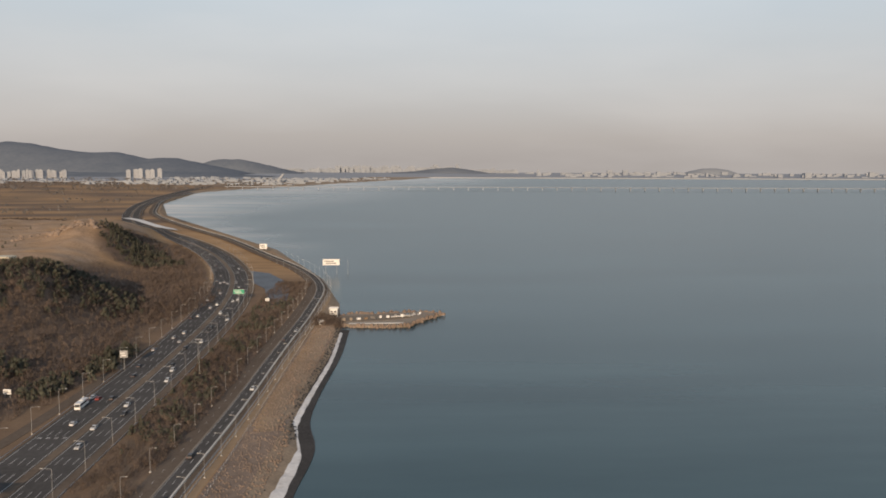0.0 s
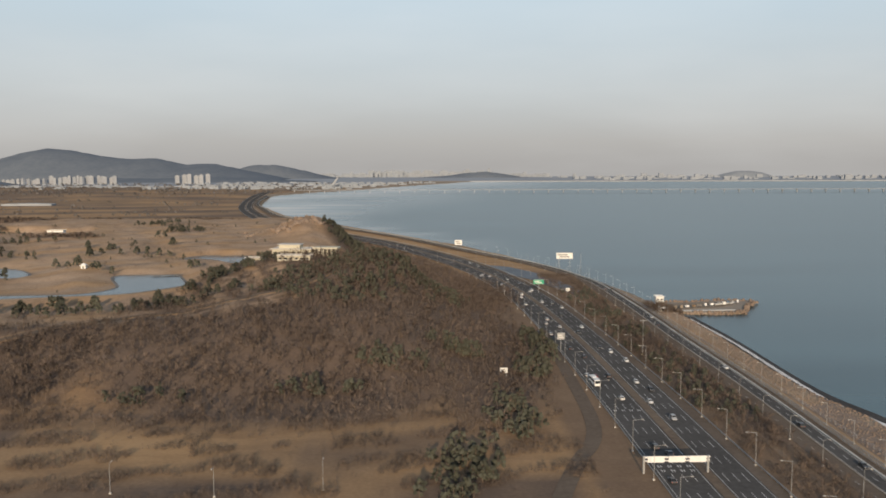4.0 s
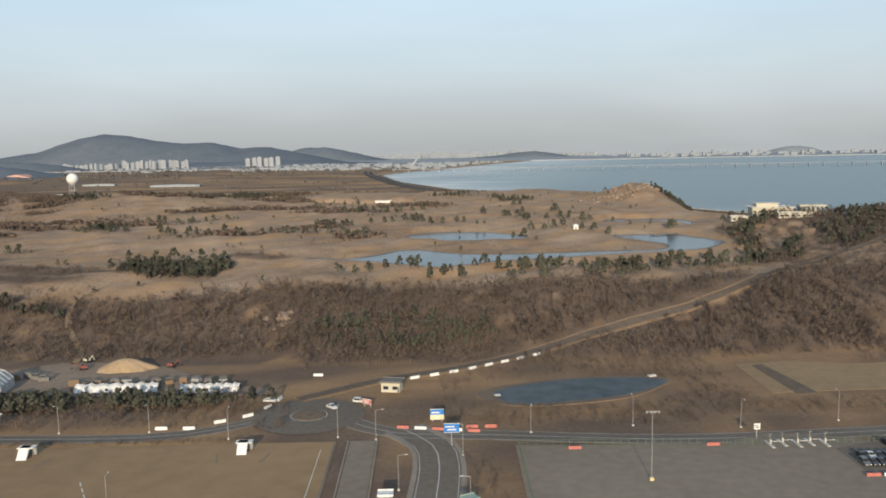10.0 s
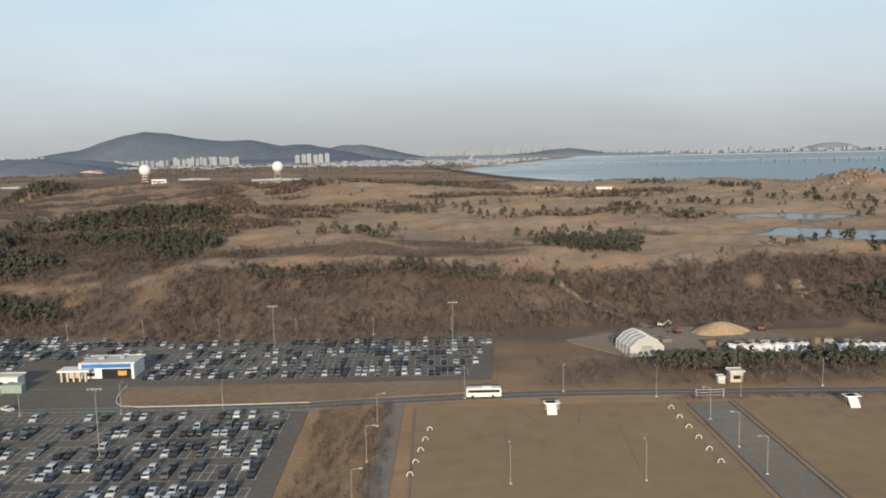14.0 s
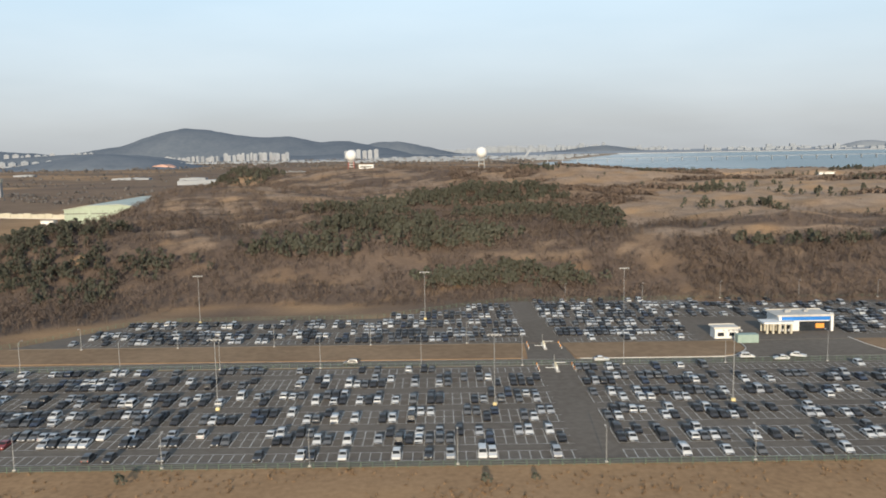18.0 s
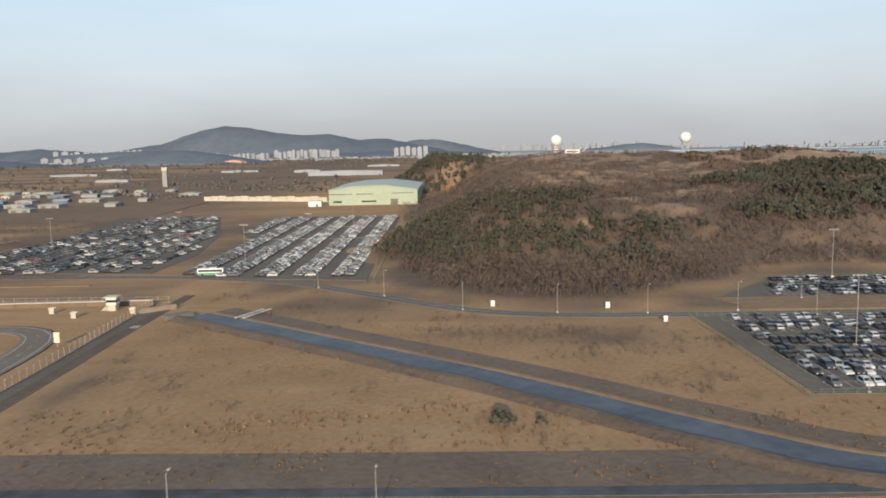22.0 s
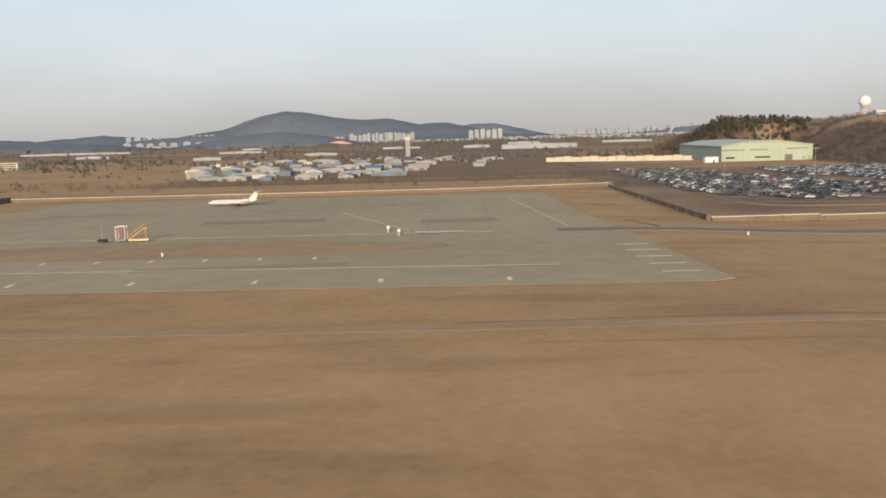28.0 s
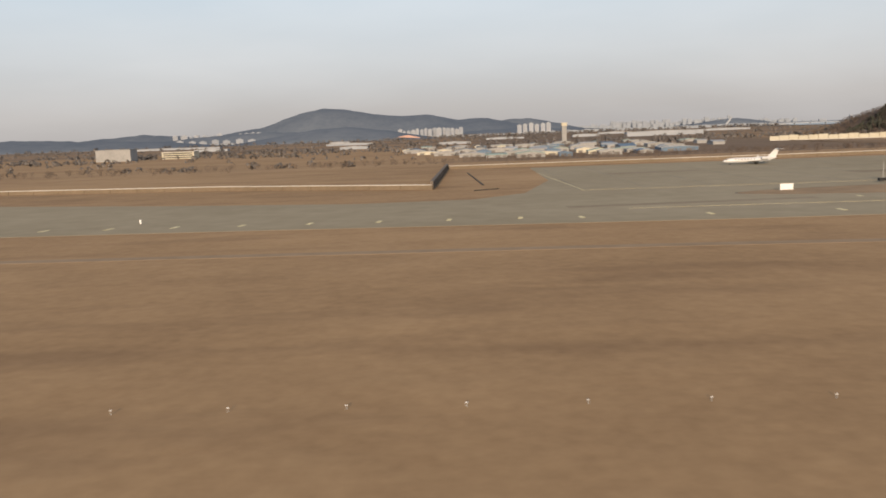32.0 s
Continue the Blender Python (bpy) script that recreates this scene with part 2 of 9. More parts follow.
PAINTS = [rough_mat(nm, tuple(0.9 * v for v in c), c, 0.5, 3.0, 0.3, spec=0.5) for nm, c in (
    ("white_car_paint", (0.54, 0.54, 0.53)), ("black_car_paint", (0.040, 0.040, 0.042)), ("silver_car_paint", (0.34, 0.345, 0.35)),
    ("grey_car_paint", (0.12, 0.122, 0.124)), ("blue_car_paint", (0.045, 0.055, 0.080)), ("red_car_paint", (0.20, 0.03, 0.03)))]

# brush of the distance, its twig colours greyed to imitate haze
FAR_BRUSH = island_mat("haze_tinted_far_brush", (0.170, 0.152, 0.140), (0.184, 0.165, 0.150), (0.200, 0.178, 0.162), (0.176, 0.164, 0.152))
CROWNED = (TWIGS, NEEDLES, REED, FAR_BRUSH)

# materials of the distance, haze mixed into their base colours
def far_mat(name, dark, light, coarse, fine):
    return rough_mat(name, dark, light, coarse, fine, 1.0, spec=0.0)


FAR_HILL = far_mat("haze_tinted_wooded_hill", (0.112, 0.132, 0.158), (0.150, 0.168, 0.190), 0.012, 0.05)
# walls, window bands and bridge piers take a painted bluish haze tone
FAR_CITY = far_mat("haze_tinted_city_wall", (0.205, 0.228, 0.258), (0.275, 0.297, 0.325), 0.01, 0.1)
FAR_WHITE = far_mat("haze_tinted_white_wall", (0.245, 0.263, 0.288), (0.32, 0.338, 0.362), 0.01, 0.1)
FAR_SHORE = far_mat("haze_tinted_far_shore", (0.30, 0.315, 0.335), (0.37, 0.38, 0.39), 0.004, 0.02)
FAR_GAP = far_mat("haze_tinted_window_band", (0.20, 0.20, 0.215), (0.26, 0.26, 0.27), 0.01, 0.1)

# ---- mesh helpers ----
class Shape:
    """Collects boxes, tubes and outlines, in real metres."""

    def __init__(self):
        self.v, self.f = [], []

    def add(self, verts, faces, m=None):
        k = len(self.v)
        self.v += [tuple(m @ Vector(p)) if m is not None else tuple(p) for p in verts]
        self.f += [tuple(i + k for i in f) for f in faces]
        return self

    def box(self, x, y, z, lx, ly, lz, turn=0.0, taper=1.0, m=None):
        """A box whose base centre is x, y, z."""
        a, b = lx / 2, ly / 2
        c, s = math.cos(radians(turn)), math.sin(radians(turn))
        pts = []
        for h, k in ((0, 1.0), (lz, taper)):
            for px, py in ((-a, -b), (a, -b), (a, b), (-a, b)):
                px, py = px * k, py * k
                pts.append((x + px * c - py * s, y + px * s + py * c, z + h))
        return self.add(pts, [(3, 2, 1, 0), (4, 5, 6, 7), (0, 1, 5, 4), (1, 2, 6, 5), (2, 3, 7, 6), (3, 0, 4, 7)], m)

    def tube(self, p, q, r0, r1, n=6):
        p, q = Vector(p), Vector(q)
        d = (q - p).normalized()
        a = d.orthogonal().normalized()
        b = d.cross(a)
        pts = []
        for o, r in ((p, r0), (q, r1)):
            pts += [tuple(o + a * r * math.cos(2 * math.pi * i / n) + b * r * math.sin(2 * math.pi * i / n)) for i in range(n)]
        return self.add(pts, [(i, (i + 1) % n, n + (i + 1) % n, n + i) for i in range(n)] + [tuple(range(n))[::-1], tuple(range(n, 2 * n))])

    def prism(self, outline, axis, lo, hi):
        """A closed outline of (a, b) pairs drawn along an axis: 'x' takes (y, z), 'y' takes (x, z), 'z' takes (x, y)."""
        n = len(outline)
        put = {"x": lambda a, b, c: (c, a, b), "y": lambda a, b, c: (a, c, b), "z": lambda a, b, c: (a, b, c)}[axis]
        pts = [put(a, b, lo) for a, b in outline] + [put(a, b, hi) for a, b in outline]
        return self.add(pts, [(i, (i + 1) % n, n + (i + 1) % n, n + i) for i in range(n)] + [tuple(range(n))[::-1], tuple(range(n, 2 * n))])

    def ball(self, x, y, z, r, n=16, rings=8, squash=1.0):
        pts = [(x, y, z + r * squash)]
        for i in range(1, rings):
            t = math.pi * i / rings
            pts += [(x + r * math.sin(t) * math.cos(2 * math.pi * j / n), y + r * math.sin(t) * math.sin(2 * math.pi * j / n), z + r * squash * math.cos(t)) for j in range(n)]
        pts.append((x, y, z - r * squash))
        fs = [(0, 1 + j, 1 + (j + 1) % n) for j in range(n)]
        for i in range(rings - 2):
            fs += [(1 + i * n + j, 1 + (i + 1) * n + j, 1 + (i + 1) * n + (j + 1) % n, 1 + i * n + (j + 1) % n) for j in range(n)]
        k = 1 + (rings - 2) * n
        fs += [(k + j, len(pts) - 1, k + (j + 1) % n) for j in range(n)]
        return self.add(pts, fs)


def mesh_of(name, shape, mat, smooth=False):
    me = bpy.data.meshes.new(name)
    me.from_pydata([(x * S, y * S, z * S) for x, y, z in shape.v], [], shape.f)
    if mat:
        me.materials.append(mat)
    if smooth:
        me.polygons.foreach_set("use_smooth", [True] * len(me.polygons))
    me.update()
    if len(me.polygons) < 4000:
        bm = bmesh.new()
        bm.from_mesh(me)
        bmesh.ops.recalc_face_normals(bm, faces=bm.faces)
        bm.to_mesh(me)
        bm.free()
    return me


def part(name, shape, mat, parent=None, label="", smooth=False):
    ob = new(name, shape if isinstance(shape, bpy.types.Mesh) else mesh_of(name, shape, mat, smooth))
    ob.parent = parent
    return tagged(ob, label)


def thing(name, label, category, x=0, y=0, z=0, turn=0.0, group="", kind=""):
    ob = new(name)
    ob.empty_display_size = 0.3
    ob.matrix_basis = at(x, y, z, turn)
    return tagged(ob, label, category, group, kind)


def at(x, y, z=0.0, turn=0.0):
    return pose(x * S, y * S, z * S, 0, 0, turn)


def solid(name, shape, mat, label, category, kind="", group="", smooth=False):
    return tagged(part(name, shape, mat, None, "", smooth), label, category, group, kind)


def dome(v):
    """For the corners of a crown one metre high, the way out of its rounded shape."""
    d = np.stack([v[:, 0] * 0.6, v[:, 1] * 0.6, 0.35 + 0.3 * v[:, 2]], 1)
    return d / (np.linalg.norm(d, axis=1)[:, None] + 1e-6)


def big_mesh(name, verts, faces, mat, smooth=False):
    """A mesh from number arrays: verts n x 3 in real metres, or n x 6 with the crown's outward way, faces m x 3 or m x 4."""
    verts, faces = np.asarray(verts, np.float32), np.asarray(faces, np.int32)
    out = verts[:, 3:] if verts.shape[1] == 6 else None
    verts = np.ascontiguousarray(verts[:, :3]) * S
    me = bpy.data.meshes.new(name)
    k = faces.shape[1]
    me.vertices.add(len(verts))
    me.vertices.foreach_set("co", verts.ravel())
    me.loops.add(faces.size)
    me.loops.foreach_set("vertex_index", faces.ravel())
    me.polygons.add(len(faces))
    me.polygons.foreach_set("loop_start", np.arange(0, faces.size, k, dtype=np.int32))
    me.polygons.foreach_set("loop_total", np.full(len(faces), k, np.int32))
    if smooth:
        me.polygons.foreach_set("use_smooth", np.ones(len(faces), bool))
    me.materials.append(mat)
    if mat in CROWNED:
        an = me.attributes.new("crown_normal", "FLOAT_VECTOR", "POINT")
        an.data.foreach_set("vector", np.ascontiguousarray(dome(verts / S) if out is None else out, np.float32).ravel())
    me.update(calc_edges=True)
    return me


def spread(shape, places, heights, turns):
    """Copies of a three-cornered shape at many places, as arrays for big_mesh."""
    v, f = np.array(shape.v, np.float32), np.array(shape.f, np.int32)
    c, s = np.cos(turns)[:, None], np.sin(turns)[:, None]
    h = np.asarray(heights)[:, None]
    x = (v[None, :, 0] * c - v[None, :, 1] * s) * h + places[:, 0:1]
    y = (v[None, :, 0] * s + v[None, :, 1] * c) * h + places[:, 1:2]
    z = v[None, :, 2] * h + places[:, 2:3]
    d = dome(v)
    return np.stack([x, y, z, d[None, :, 0] * c - d[None, :, 1] * s, d[None, :, 0] * s + d[None, :, 1] * c, d[None, :, 2] + 0 * x], 2).reshape(-1, 6), (f[None] + (np.arange(len(places)) * len(v))[:, None, None]).reshape(-1, 3)


def joined(*pairs):
    vs, fs, k = [], [], 0
    for v, f in pairs:
        vs.append(v)
        fs.append(f + k)
        k += len(v)
    return np.concatenate(vs), np.concatenate(fs)


rng = np.random.default_rng(7)

# ---- the lie of the land ----
def step(v, a, b):
    u = np.clip((np.asarray(v, float) - a) / (b - a), 0, 1)
    return u * u * (3 - 2 * u)


def wave(x, y, size, seed=0.0):
    """Smooth unevenness between about -1 and 1, with hills of about that size."""
    x, y = np.asarray(x, float) / size, np.asarray(y, float) / size
    t = 0.0
    for k, (a, b, c) in enumerate(((1.0, 0.35, 0.3), (-0.45, 1.1, 1.7), (0.8, -0.9, 4.1), (1.7, 0.9, 2.2), (-1.3, 1.9, 0.9), (2.6, -1.2, 5.0))):
        t = t + np.sin(a * x * 3 + b * y * 3 + c + seed * (1 + 0.7 * k)) * (0.5 if k < 3 else 0.28)
    return t / 1.6


def coast(y):
    """Where the shore runs: its x at each y."""
    return np.interp(y, [0, 150, 245, 276, 320, 355, 400, 480, 540, 660, 800, 1060, 1727, 2200, 2968, 3400, 3660, 4200, 5000, 8000],
                     [-112, -104, -96, -94, -91, -97, -97, -93, -92, -102, -130, -212, -544, -690, -794, -700, -560, -420, -150, 900])


HILLS = ((-330, 505, 9, 55, 95), (-301, 548, 13, 42, 62), (-400, 930, 17, 36, 50), (-320, 900, 7, 70, 60), (-1215, 1010, 13, 120, 120), (-1310, 640, 14, 70, 110), (-1085, 640, 10, 90, 60),
         (-1030, 930, 10, 120, 80), (-935, 485, 7, 60, 40), (-1340, 430, 7, 55, 60), (-372, 610, 9, 45, 40), (-945, 960, 6, 80, 80), (-1190, 480, 6, 60, 60), (-1385, 1085, 10, 50, 80))


def land(x, y):
    """The ground's height."""
    x, y = np.asarray(x, float), np.asarray(y, float)
    foot = 335 + 18 * wave(x, 0 * x, 130, 2.0)
    foot = foot + 12 * np.exp(-((x + 770) / 60) ** 2)
    foot = np.where(x < -1020, foot + 12, foot) - 26 * step(x, -560, -460) * 0.5
    up = step(y - foot, 0, 105) * (1 - step(y, 1150, 1380))
    west = -1425 + 30 * step(y, 420, 700) - 75 * step(y, 940, 1040) + 8 * wave(y, y, 60, 1.0)
    east = -238 - 79 * step(y, 590, 800) - 80 * step(y, 900, 1300)
    side = step(x, west, west + 85) * (1 - step(x, east - 85, east))
    rise = 19 + 6 * step(y, 450, 620) + 4 * step(y, 620, 950)
    h = up * side * rise
    for cx, cy, top, rx, ry in HILLS:
        h = h + top * np.exp(-((x - cx) / rx) ** 2 - ((y - cy) / ry) ** 2) * np.clip(up * side * 1.5, 0, 1)
    h = h + up * side * (1.8 * wave(x, y, 55) + 1.0 * wave(x, y, 21, 3.0) + 0.5 * wave(x, y, 9, 1.0))
    pond = np.clip(1.5 * np.maximum(water(x, y, 15.0), 0), 0, 1)
    h = h * (1 - pond) + 22.2 * pond
    far = step(y, 560, 900) * (1 - side * up)
    h = h + far * step(y, 900, 2600) * 2.0
    h = h + 2.4 * step(-x, 1606, 1684) * (1 - step(y, 470, 640))
    sea = step(x - coast(y), -13, 4)
    bank = np.interp(y, [0, 500, 620, 1000], [1, 1, 1, 1])
    h = h * (1 - sea) + sea * -7.0 * bank
    return h


PONDS = (((-718, 506), (-690, 499), (-672, 516), (-661, 534), (-647, 535), (-630, 519), (-618, 511), (-590, 506), (-558, 508), (-524, 511), (-497, 514), (-485, 527), (-482, 543),
          (-490, 563), (-502, 590), (-500, 604), (-462, 604), (-453, 590), (-440, 556), (-440, 549), (-454, 528), (-470, 513), (-494, 507), (-530, 498), (-560, 488), (-600, 478), (-632, 458), (-655, 470), (-680, 488)),
         ((-661, 600), (-652, 636), (-630, 648), (-596, 643), (-570, 612), (-571, 592), (-603, 588), (-645, 596)),
         ((-490, 712), (-471, 738), (-424, 728), (-412, 700), (-424, 662), (-455, 700)),
         ((-800, 984), (-775, 1006), (-705, 1001), (-665, 958), (-713, 944), (-753, 950)))


def water(x, y, rim=0.0):
    """Above zero inside the golf ponds, grown by rim."""
    x, y = np.asarray(x, float), np.asarray(y, float)
    best = np.full(x.shape, -9.0)
    near = (x > -860) & (x < -360) & (y > 400) & (y < 1070)
    xs, ys = x[near], y[near]
    got = np.full(xs.shape, -9.0)
    for line in PONDS:
        dist, inside = np.full(xs.shape, 1e9), np.zeros(xs.shape, bool)
        for (ax, ay), (bx, by) in zip(line, line[1:] + line[:1]):
            t = np.clip(((xs - ax) * (bx - ax) + (ys - ay) * (by - ay)) / ((bx - ax) ** 2 + (by - ay) ** 2), 0, 1)
            dist = np.minimum(dist, np.hypot(xs - ax - t * (bx - ax), ys - ay - t * (by - ay)))
            inside ^= ((ay > ys) != (by > ys)) & (xs < ax + (ys - ay) * (bx - ax) / (by - ay + 1e-9))
        got = np.maximum(got, (rim - np.where(inside, -dist, dist)) / 18.0)
    best[near] = got
    return best


# brown brush on the golf course and the hill behind it: x, y, half width, half depth, thickness
BRUSH = ((-965, 1117, 70, 40, .8), (-836, 1292, 70, 50, .8), (-814, 1003, 60, 20, .6), (-931, 983, 45, 22, .8), (-803, 870, 60, 15, .8), (-985, 1289, 80, 40, .8), (-848, 1113, 60, 24, .8), (-734, 820, 50, 10, .7),
         (-660, 873, 45, 16, .7), (-912, 742, 42, 16, .8), (-733, 682, 28, 14, .8), (-693, 612, 24, 12, .7), (-1118, 1012, 90, 34, .8), (-1090, 708, 55, 45, .9), (-1066, 576, 45, 60, .9), (-1000, 744, 65, 16, .8),
         (-970, 968, 32, 30, .7), (-870, 850, 42, 16, .7), (-853, 1180, 70, 34, .8), (-915, 455, 95, 15, .9), (-867, 480, 60, 13, .9), (-800, 507, 42, 12, .8), (-992, 464, 36, 13, .9), (-985, 711, 45, 14, .8), (-790, 628, 40, 10, .7), (-1022, 588, 44, 16, .8), (-1116, 778, 50, 22, .8), (-750, 521, 26, 8, .8), (-930, 520, 28, 8, .6), (-1010, 640, 52, 22, .8), (-750, 1240, 60, 60, .7), (-606, 1239, 80, 60, .5))
CLEARINGS = ((-1190, 380, 26, 7), (-1152, 399, 16, 8), (-1092, 411, 40, 7), (-1262, 424, 20, 13), (-1226, 488, 30, 13), (-1290, 556, 40, 34), (-1335, 492, 18, 14), (-1306, 398, 9, 6), (-1282, 406, 10, 6),
             (-1278, 446, 16, 9), (-1240, 478, 16, 8), (-412, 512, 34, 36), (-392, 560, 26, 30), (-408, 458, 34, 15), (-370, 474, 26, 14), (-489, 302, 42, 30), (-590, 290, 45, 24), (-1230, 612, 34, 16), (-1180, 760, 60, 40), (-1215, 925, 40, 16))


def woods(x, y):
    """How thickly bare trees stand, 0 to 1."""
    x, y = np.asarray(x, float), np.asarray(y, float)
    n = 0.5 + 0.5 * wave(x, y, 45, 5.0)
    fine = 0.5 + 0.5 * wave(x, y, 18, 8.0)

    def blob(cx, cy, rx, ry):
        return np.clip(1.5 * (1 - ((x - cx) / rx) ** 2 - ((y - cy) / ry) ** 2), 0, 1)
    w = blob(-340, 480, 125, 178)
    for cx, cy, rx, ry, k in ((-345, 395, 110, 92, 1), (-252, 450, 44, 160, .9), (-262, 640, 62, 140, .9), (-360, 330, 130, 26, .4), (-345, 905, 45, 70, .9), (-760, 272, 66, 8, .9), (-150, 420, 18, 190, .8),
                              (-1790, 560, 220, 35, .5), (-910, 180, 10, 50, .6), (-1345, 420, 80, 90, 1), (-310, 760, 60, 110, .8), (-1296, 338, 52, 32, .85), (-1335, 322, 58, 46, .95), (-1378, 345, 30, 48, .9), (-1430, 1070, 62, 130, 1)):
        w = np.maximum(w, blob(cx, cy, rx, ry) * k)
    band = step(y, 324, 346) * (1 - step(y, 414, 434)) * step(x, -1040, -1010) * (1 - step(x, -450, -425))
    w = np.maximum(w, band * np.where(fine > 0.18, 0.85, 0.35) * (1 - 0.3 * (1 - step(x, -830, -790)) * (1 - step(y, 405, 425))))
    hill = step(y, 338, 356) * (1 - step(y, 560, 660)) * step(x, -1400, -1350) * (1 - step(x, -1050, -1005))
    w = np.maximum(w, hill * np.where(fine > 0.22, 0.85, 0.25))
    upper = step(y, 560, 640) * (1 - step(y, 1180, 1280)) * step(x, -1400 - 90 * step(y, 900, 1000), -1330 - 110 * step(y, 900, 1000)) * (1 - step(x, -1040, -1000))
    w = np.maximum(w, upper * np.where(n + 0.4 * fine > 0.72, 0.75, 0.12))
    w = np.maximum(w, blob(-1360, 720, 60, 260) * 0.8)
    golf = step(y, 415, 436) * step(x, -1040, -1000) * (1 - step(x, -470, -420)) * (1 - step(y, 1000, 1100))
    w = w * (1 - golf * 0.95)
    for cx, cy, rx, ry, k in BRUSH:
        w = np.maximum(w, blob(cx, cy, rx, ry) * k)
    for cx, cy, rx, ry in CLEARINGS:
        w = w * (1 - np.clip(1.3 * blob(cx, cy, rx * 1.15, ry * 1.3) * np.clip(0.55 + 0.9 * wave(x, y, 9, cx * 0.1), 0, 1), 0, 1))
    return np.where(water(x, y, 8) > 0, 0, w)


gx = np.concatenate([np.linspace(-9000, -2500, 22)[:-1], np.linspace(-2500, -1500, 90)[:-1], np.arange(-1500, -80, 5.0), np.linspace(-80, 400, 14)[1:], np.linspace(400, 7000, 20)[1:]])
gy = np.concatenate([np.linspace(-3000, 60, 8)[:-1], np.linspace(60, 300, 22)[:-1], np.arange(300, 1100, 5.0), np.linspace(1100, 2200, 50)[1:], np.linspace(2200, 8100, 44)[1:]])
GX, GY = np.meshgrid(gx, gy)
GZ = land(GX, GY)
nx_, ny_ = len(gx), len(gy)
quad = (np.arange(ny_ - 1)[:, None] * nx_ + np.arange(nx_ - 1)[None]).ravel()
quads = np.stack([quad, quad + 1, quad + nx_ + 1, quad + nx_], 1)

# the ground: dry grass on the flats, leaf litter under the woods, mud on the tidal edge and, as painted haze, far off
GROUND, n_, l_, b_ = nodes_of("dry_winter_ground")
att = n_.new("ShaderNodeAttribute")
att.attribute_name = "cover"
sepc = n_.new("ShaderNodeSeparateColor")
l_.new(att.outputs["Color"], sepc.inputs[0])
na, nb, nc = noise_node(n_, l_, 0.018, 6), noise_node(n_, l_, 0.12, 8), noise_node(n_, l_, 1.1, 6)
nd = noise_node(n_, l_, 0.02, 6, None, (0.25, 1.6, 1.0))
mixn = mix_node(n_, l_, 0.5, na.outputs[0], nb.outputs[0])
mixn2 = mix_node(n_, l_, 0.36, mixn, nc.outputs[0])
mixn3 = mix_node(n_, l_, 0.35, mixn2, nd.outputs[0])
grass = ramp_node(n_, l_, mixn3, (0.30, (0.190, 0.116, 0.062)), (0.43, (0.290, 0.179, 0.092)), (0.55, (0.360, 0.227, 0.118)), (0.70, (0.42, 0.275, 0.148))).outputs[0]
litter = ramp_node(n_, l_, mixn2, (0.36, (0.100, 0.072, 0.055)), (0.52, (0.131, 0.095, 0.071)), (0.66, (0.183, 0.132, 0.095))).outputs[0]
# fairway grass, its colour greyed a little for the haze before it
golf_grass = ramp_node(n_, l_, mixn2, (0.36, (0.165, 0.117, 0.083)), (0.5, (0.285, 0.202, 0.137)), (0.64, (0.375, 0.275, 0.192))).outputs[0]
mud = ramp_node(n_, l_, mixn2, (0.36, (0.17, 0.13, 0.095)), (0.64, (0.34, 0.265, 0.19))).outputs[0]
burn = noise_node(n_, l_, 0.13, 12, None, (0.28, 1.15, 1.0))
burn_f = ramp_node(n_, l_, burn.outputs[0], (0.52, (0, 0, 0)), (0.65, (0.31, 0.31, 0.31))).outputs[0]
grass = mix_node(n_, l_, burn_f, grass, (0.150, 0.088, 0.050))
c1 = mix_node(n_, l_, sepc.outputs["Green"], grass, golf_grass)
c2 = mix_node(n_, l_, sepc.outputs["Red"], c1, litter)
reed_n = noise_node(n_, l_, 1.3, 7, None, (1.0, 0.7, 1.0))
reed_c = ramp_node(n_, l_, mix_node(n_, l_, 0.3, mixn2, reed_n.outputs[0]), (0.34, (0.205, 0.125, 0.067)), (0.5, (0.305, 0.190, 0.100)), (0.64, (0.375, 0.242, 0.134))).outputs[0]
c2 = mix_node(n_, l_, att.outputs["Alpha"], c2, reed_c)
c3 = mix_node(n_, l_, sepc.outputs["Blue"], c2, mud)
l_.new(c3, b_.inputs["Base Color"])
b_.inputs["Roughness"].default_value = 0.97
b_.inputs["Specular IOR Level"].default_value = 0.1
bmp = n_.new("ShaderNodeBump")
bmp.inputs["Strength"].default_value = 0.15
bmp.inputs["Distance"].default_value = 0.6
l_.new(nb.outputs[0], bmp.inputs["Height"])
l_.new(bmp.outputs[0], b_.inputs["Normal"])

gm = big_mesh("ground", np.stack([GX, GY, GZ], 2).reshape(-1, 3), quads, GROUND, True)
cov = np.zeros((ny_, nx_, 4), np.float32)
cov[..., 0] = np.clip(woods(GX, GY) * 1.5, 0, 1)
cov[..., 1] = step(GZ, 8, 16) * np.clip(0.75 + 0.5 * wave(GX, GY, 30, 4.0), 0, 1)
cov[..., 2] = step(GX - coast(GY), -30, -12) * step(-GY, -1500, -900) + step(GY, 1400, 2200) * step(GX - coast(GY), -60, -20)
brown = step(GY, 1250, 1500) * (1 - step(GY, 3700, 3900)) * (1 - cov[..., 2])
cov[..., 0] = np.maximum(cov[..., 0], brown * np.clip(0.55 + 0.8 * wave(GX, GY * 3, 300, 2.0), 0.1, 0.95))
cov[..., 0] = np.maximum(cov[..., 0], step(GY, 3600, 4200) * 0.9)
cov[..., 0] = np.maximum(cov[..., 0], step(-GX, 1500, 1640) * (1 - step(-GX, 1930, 1980)) * step(GY, 560, 640) * 0.75)
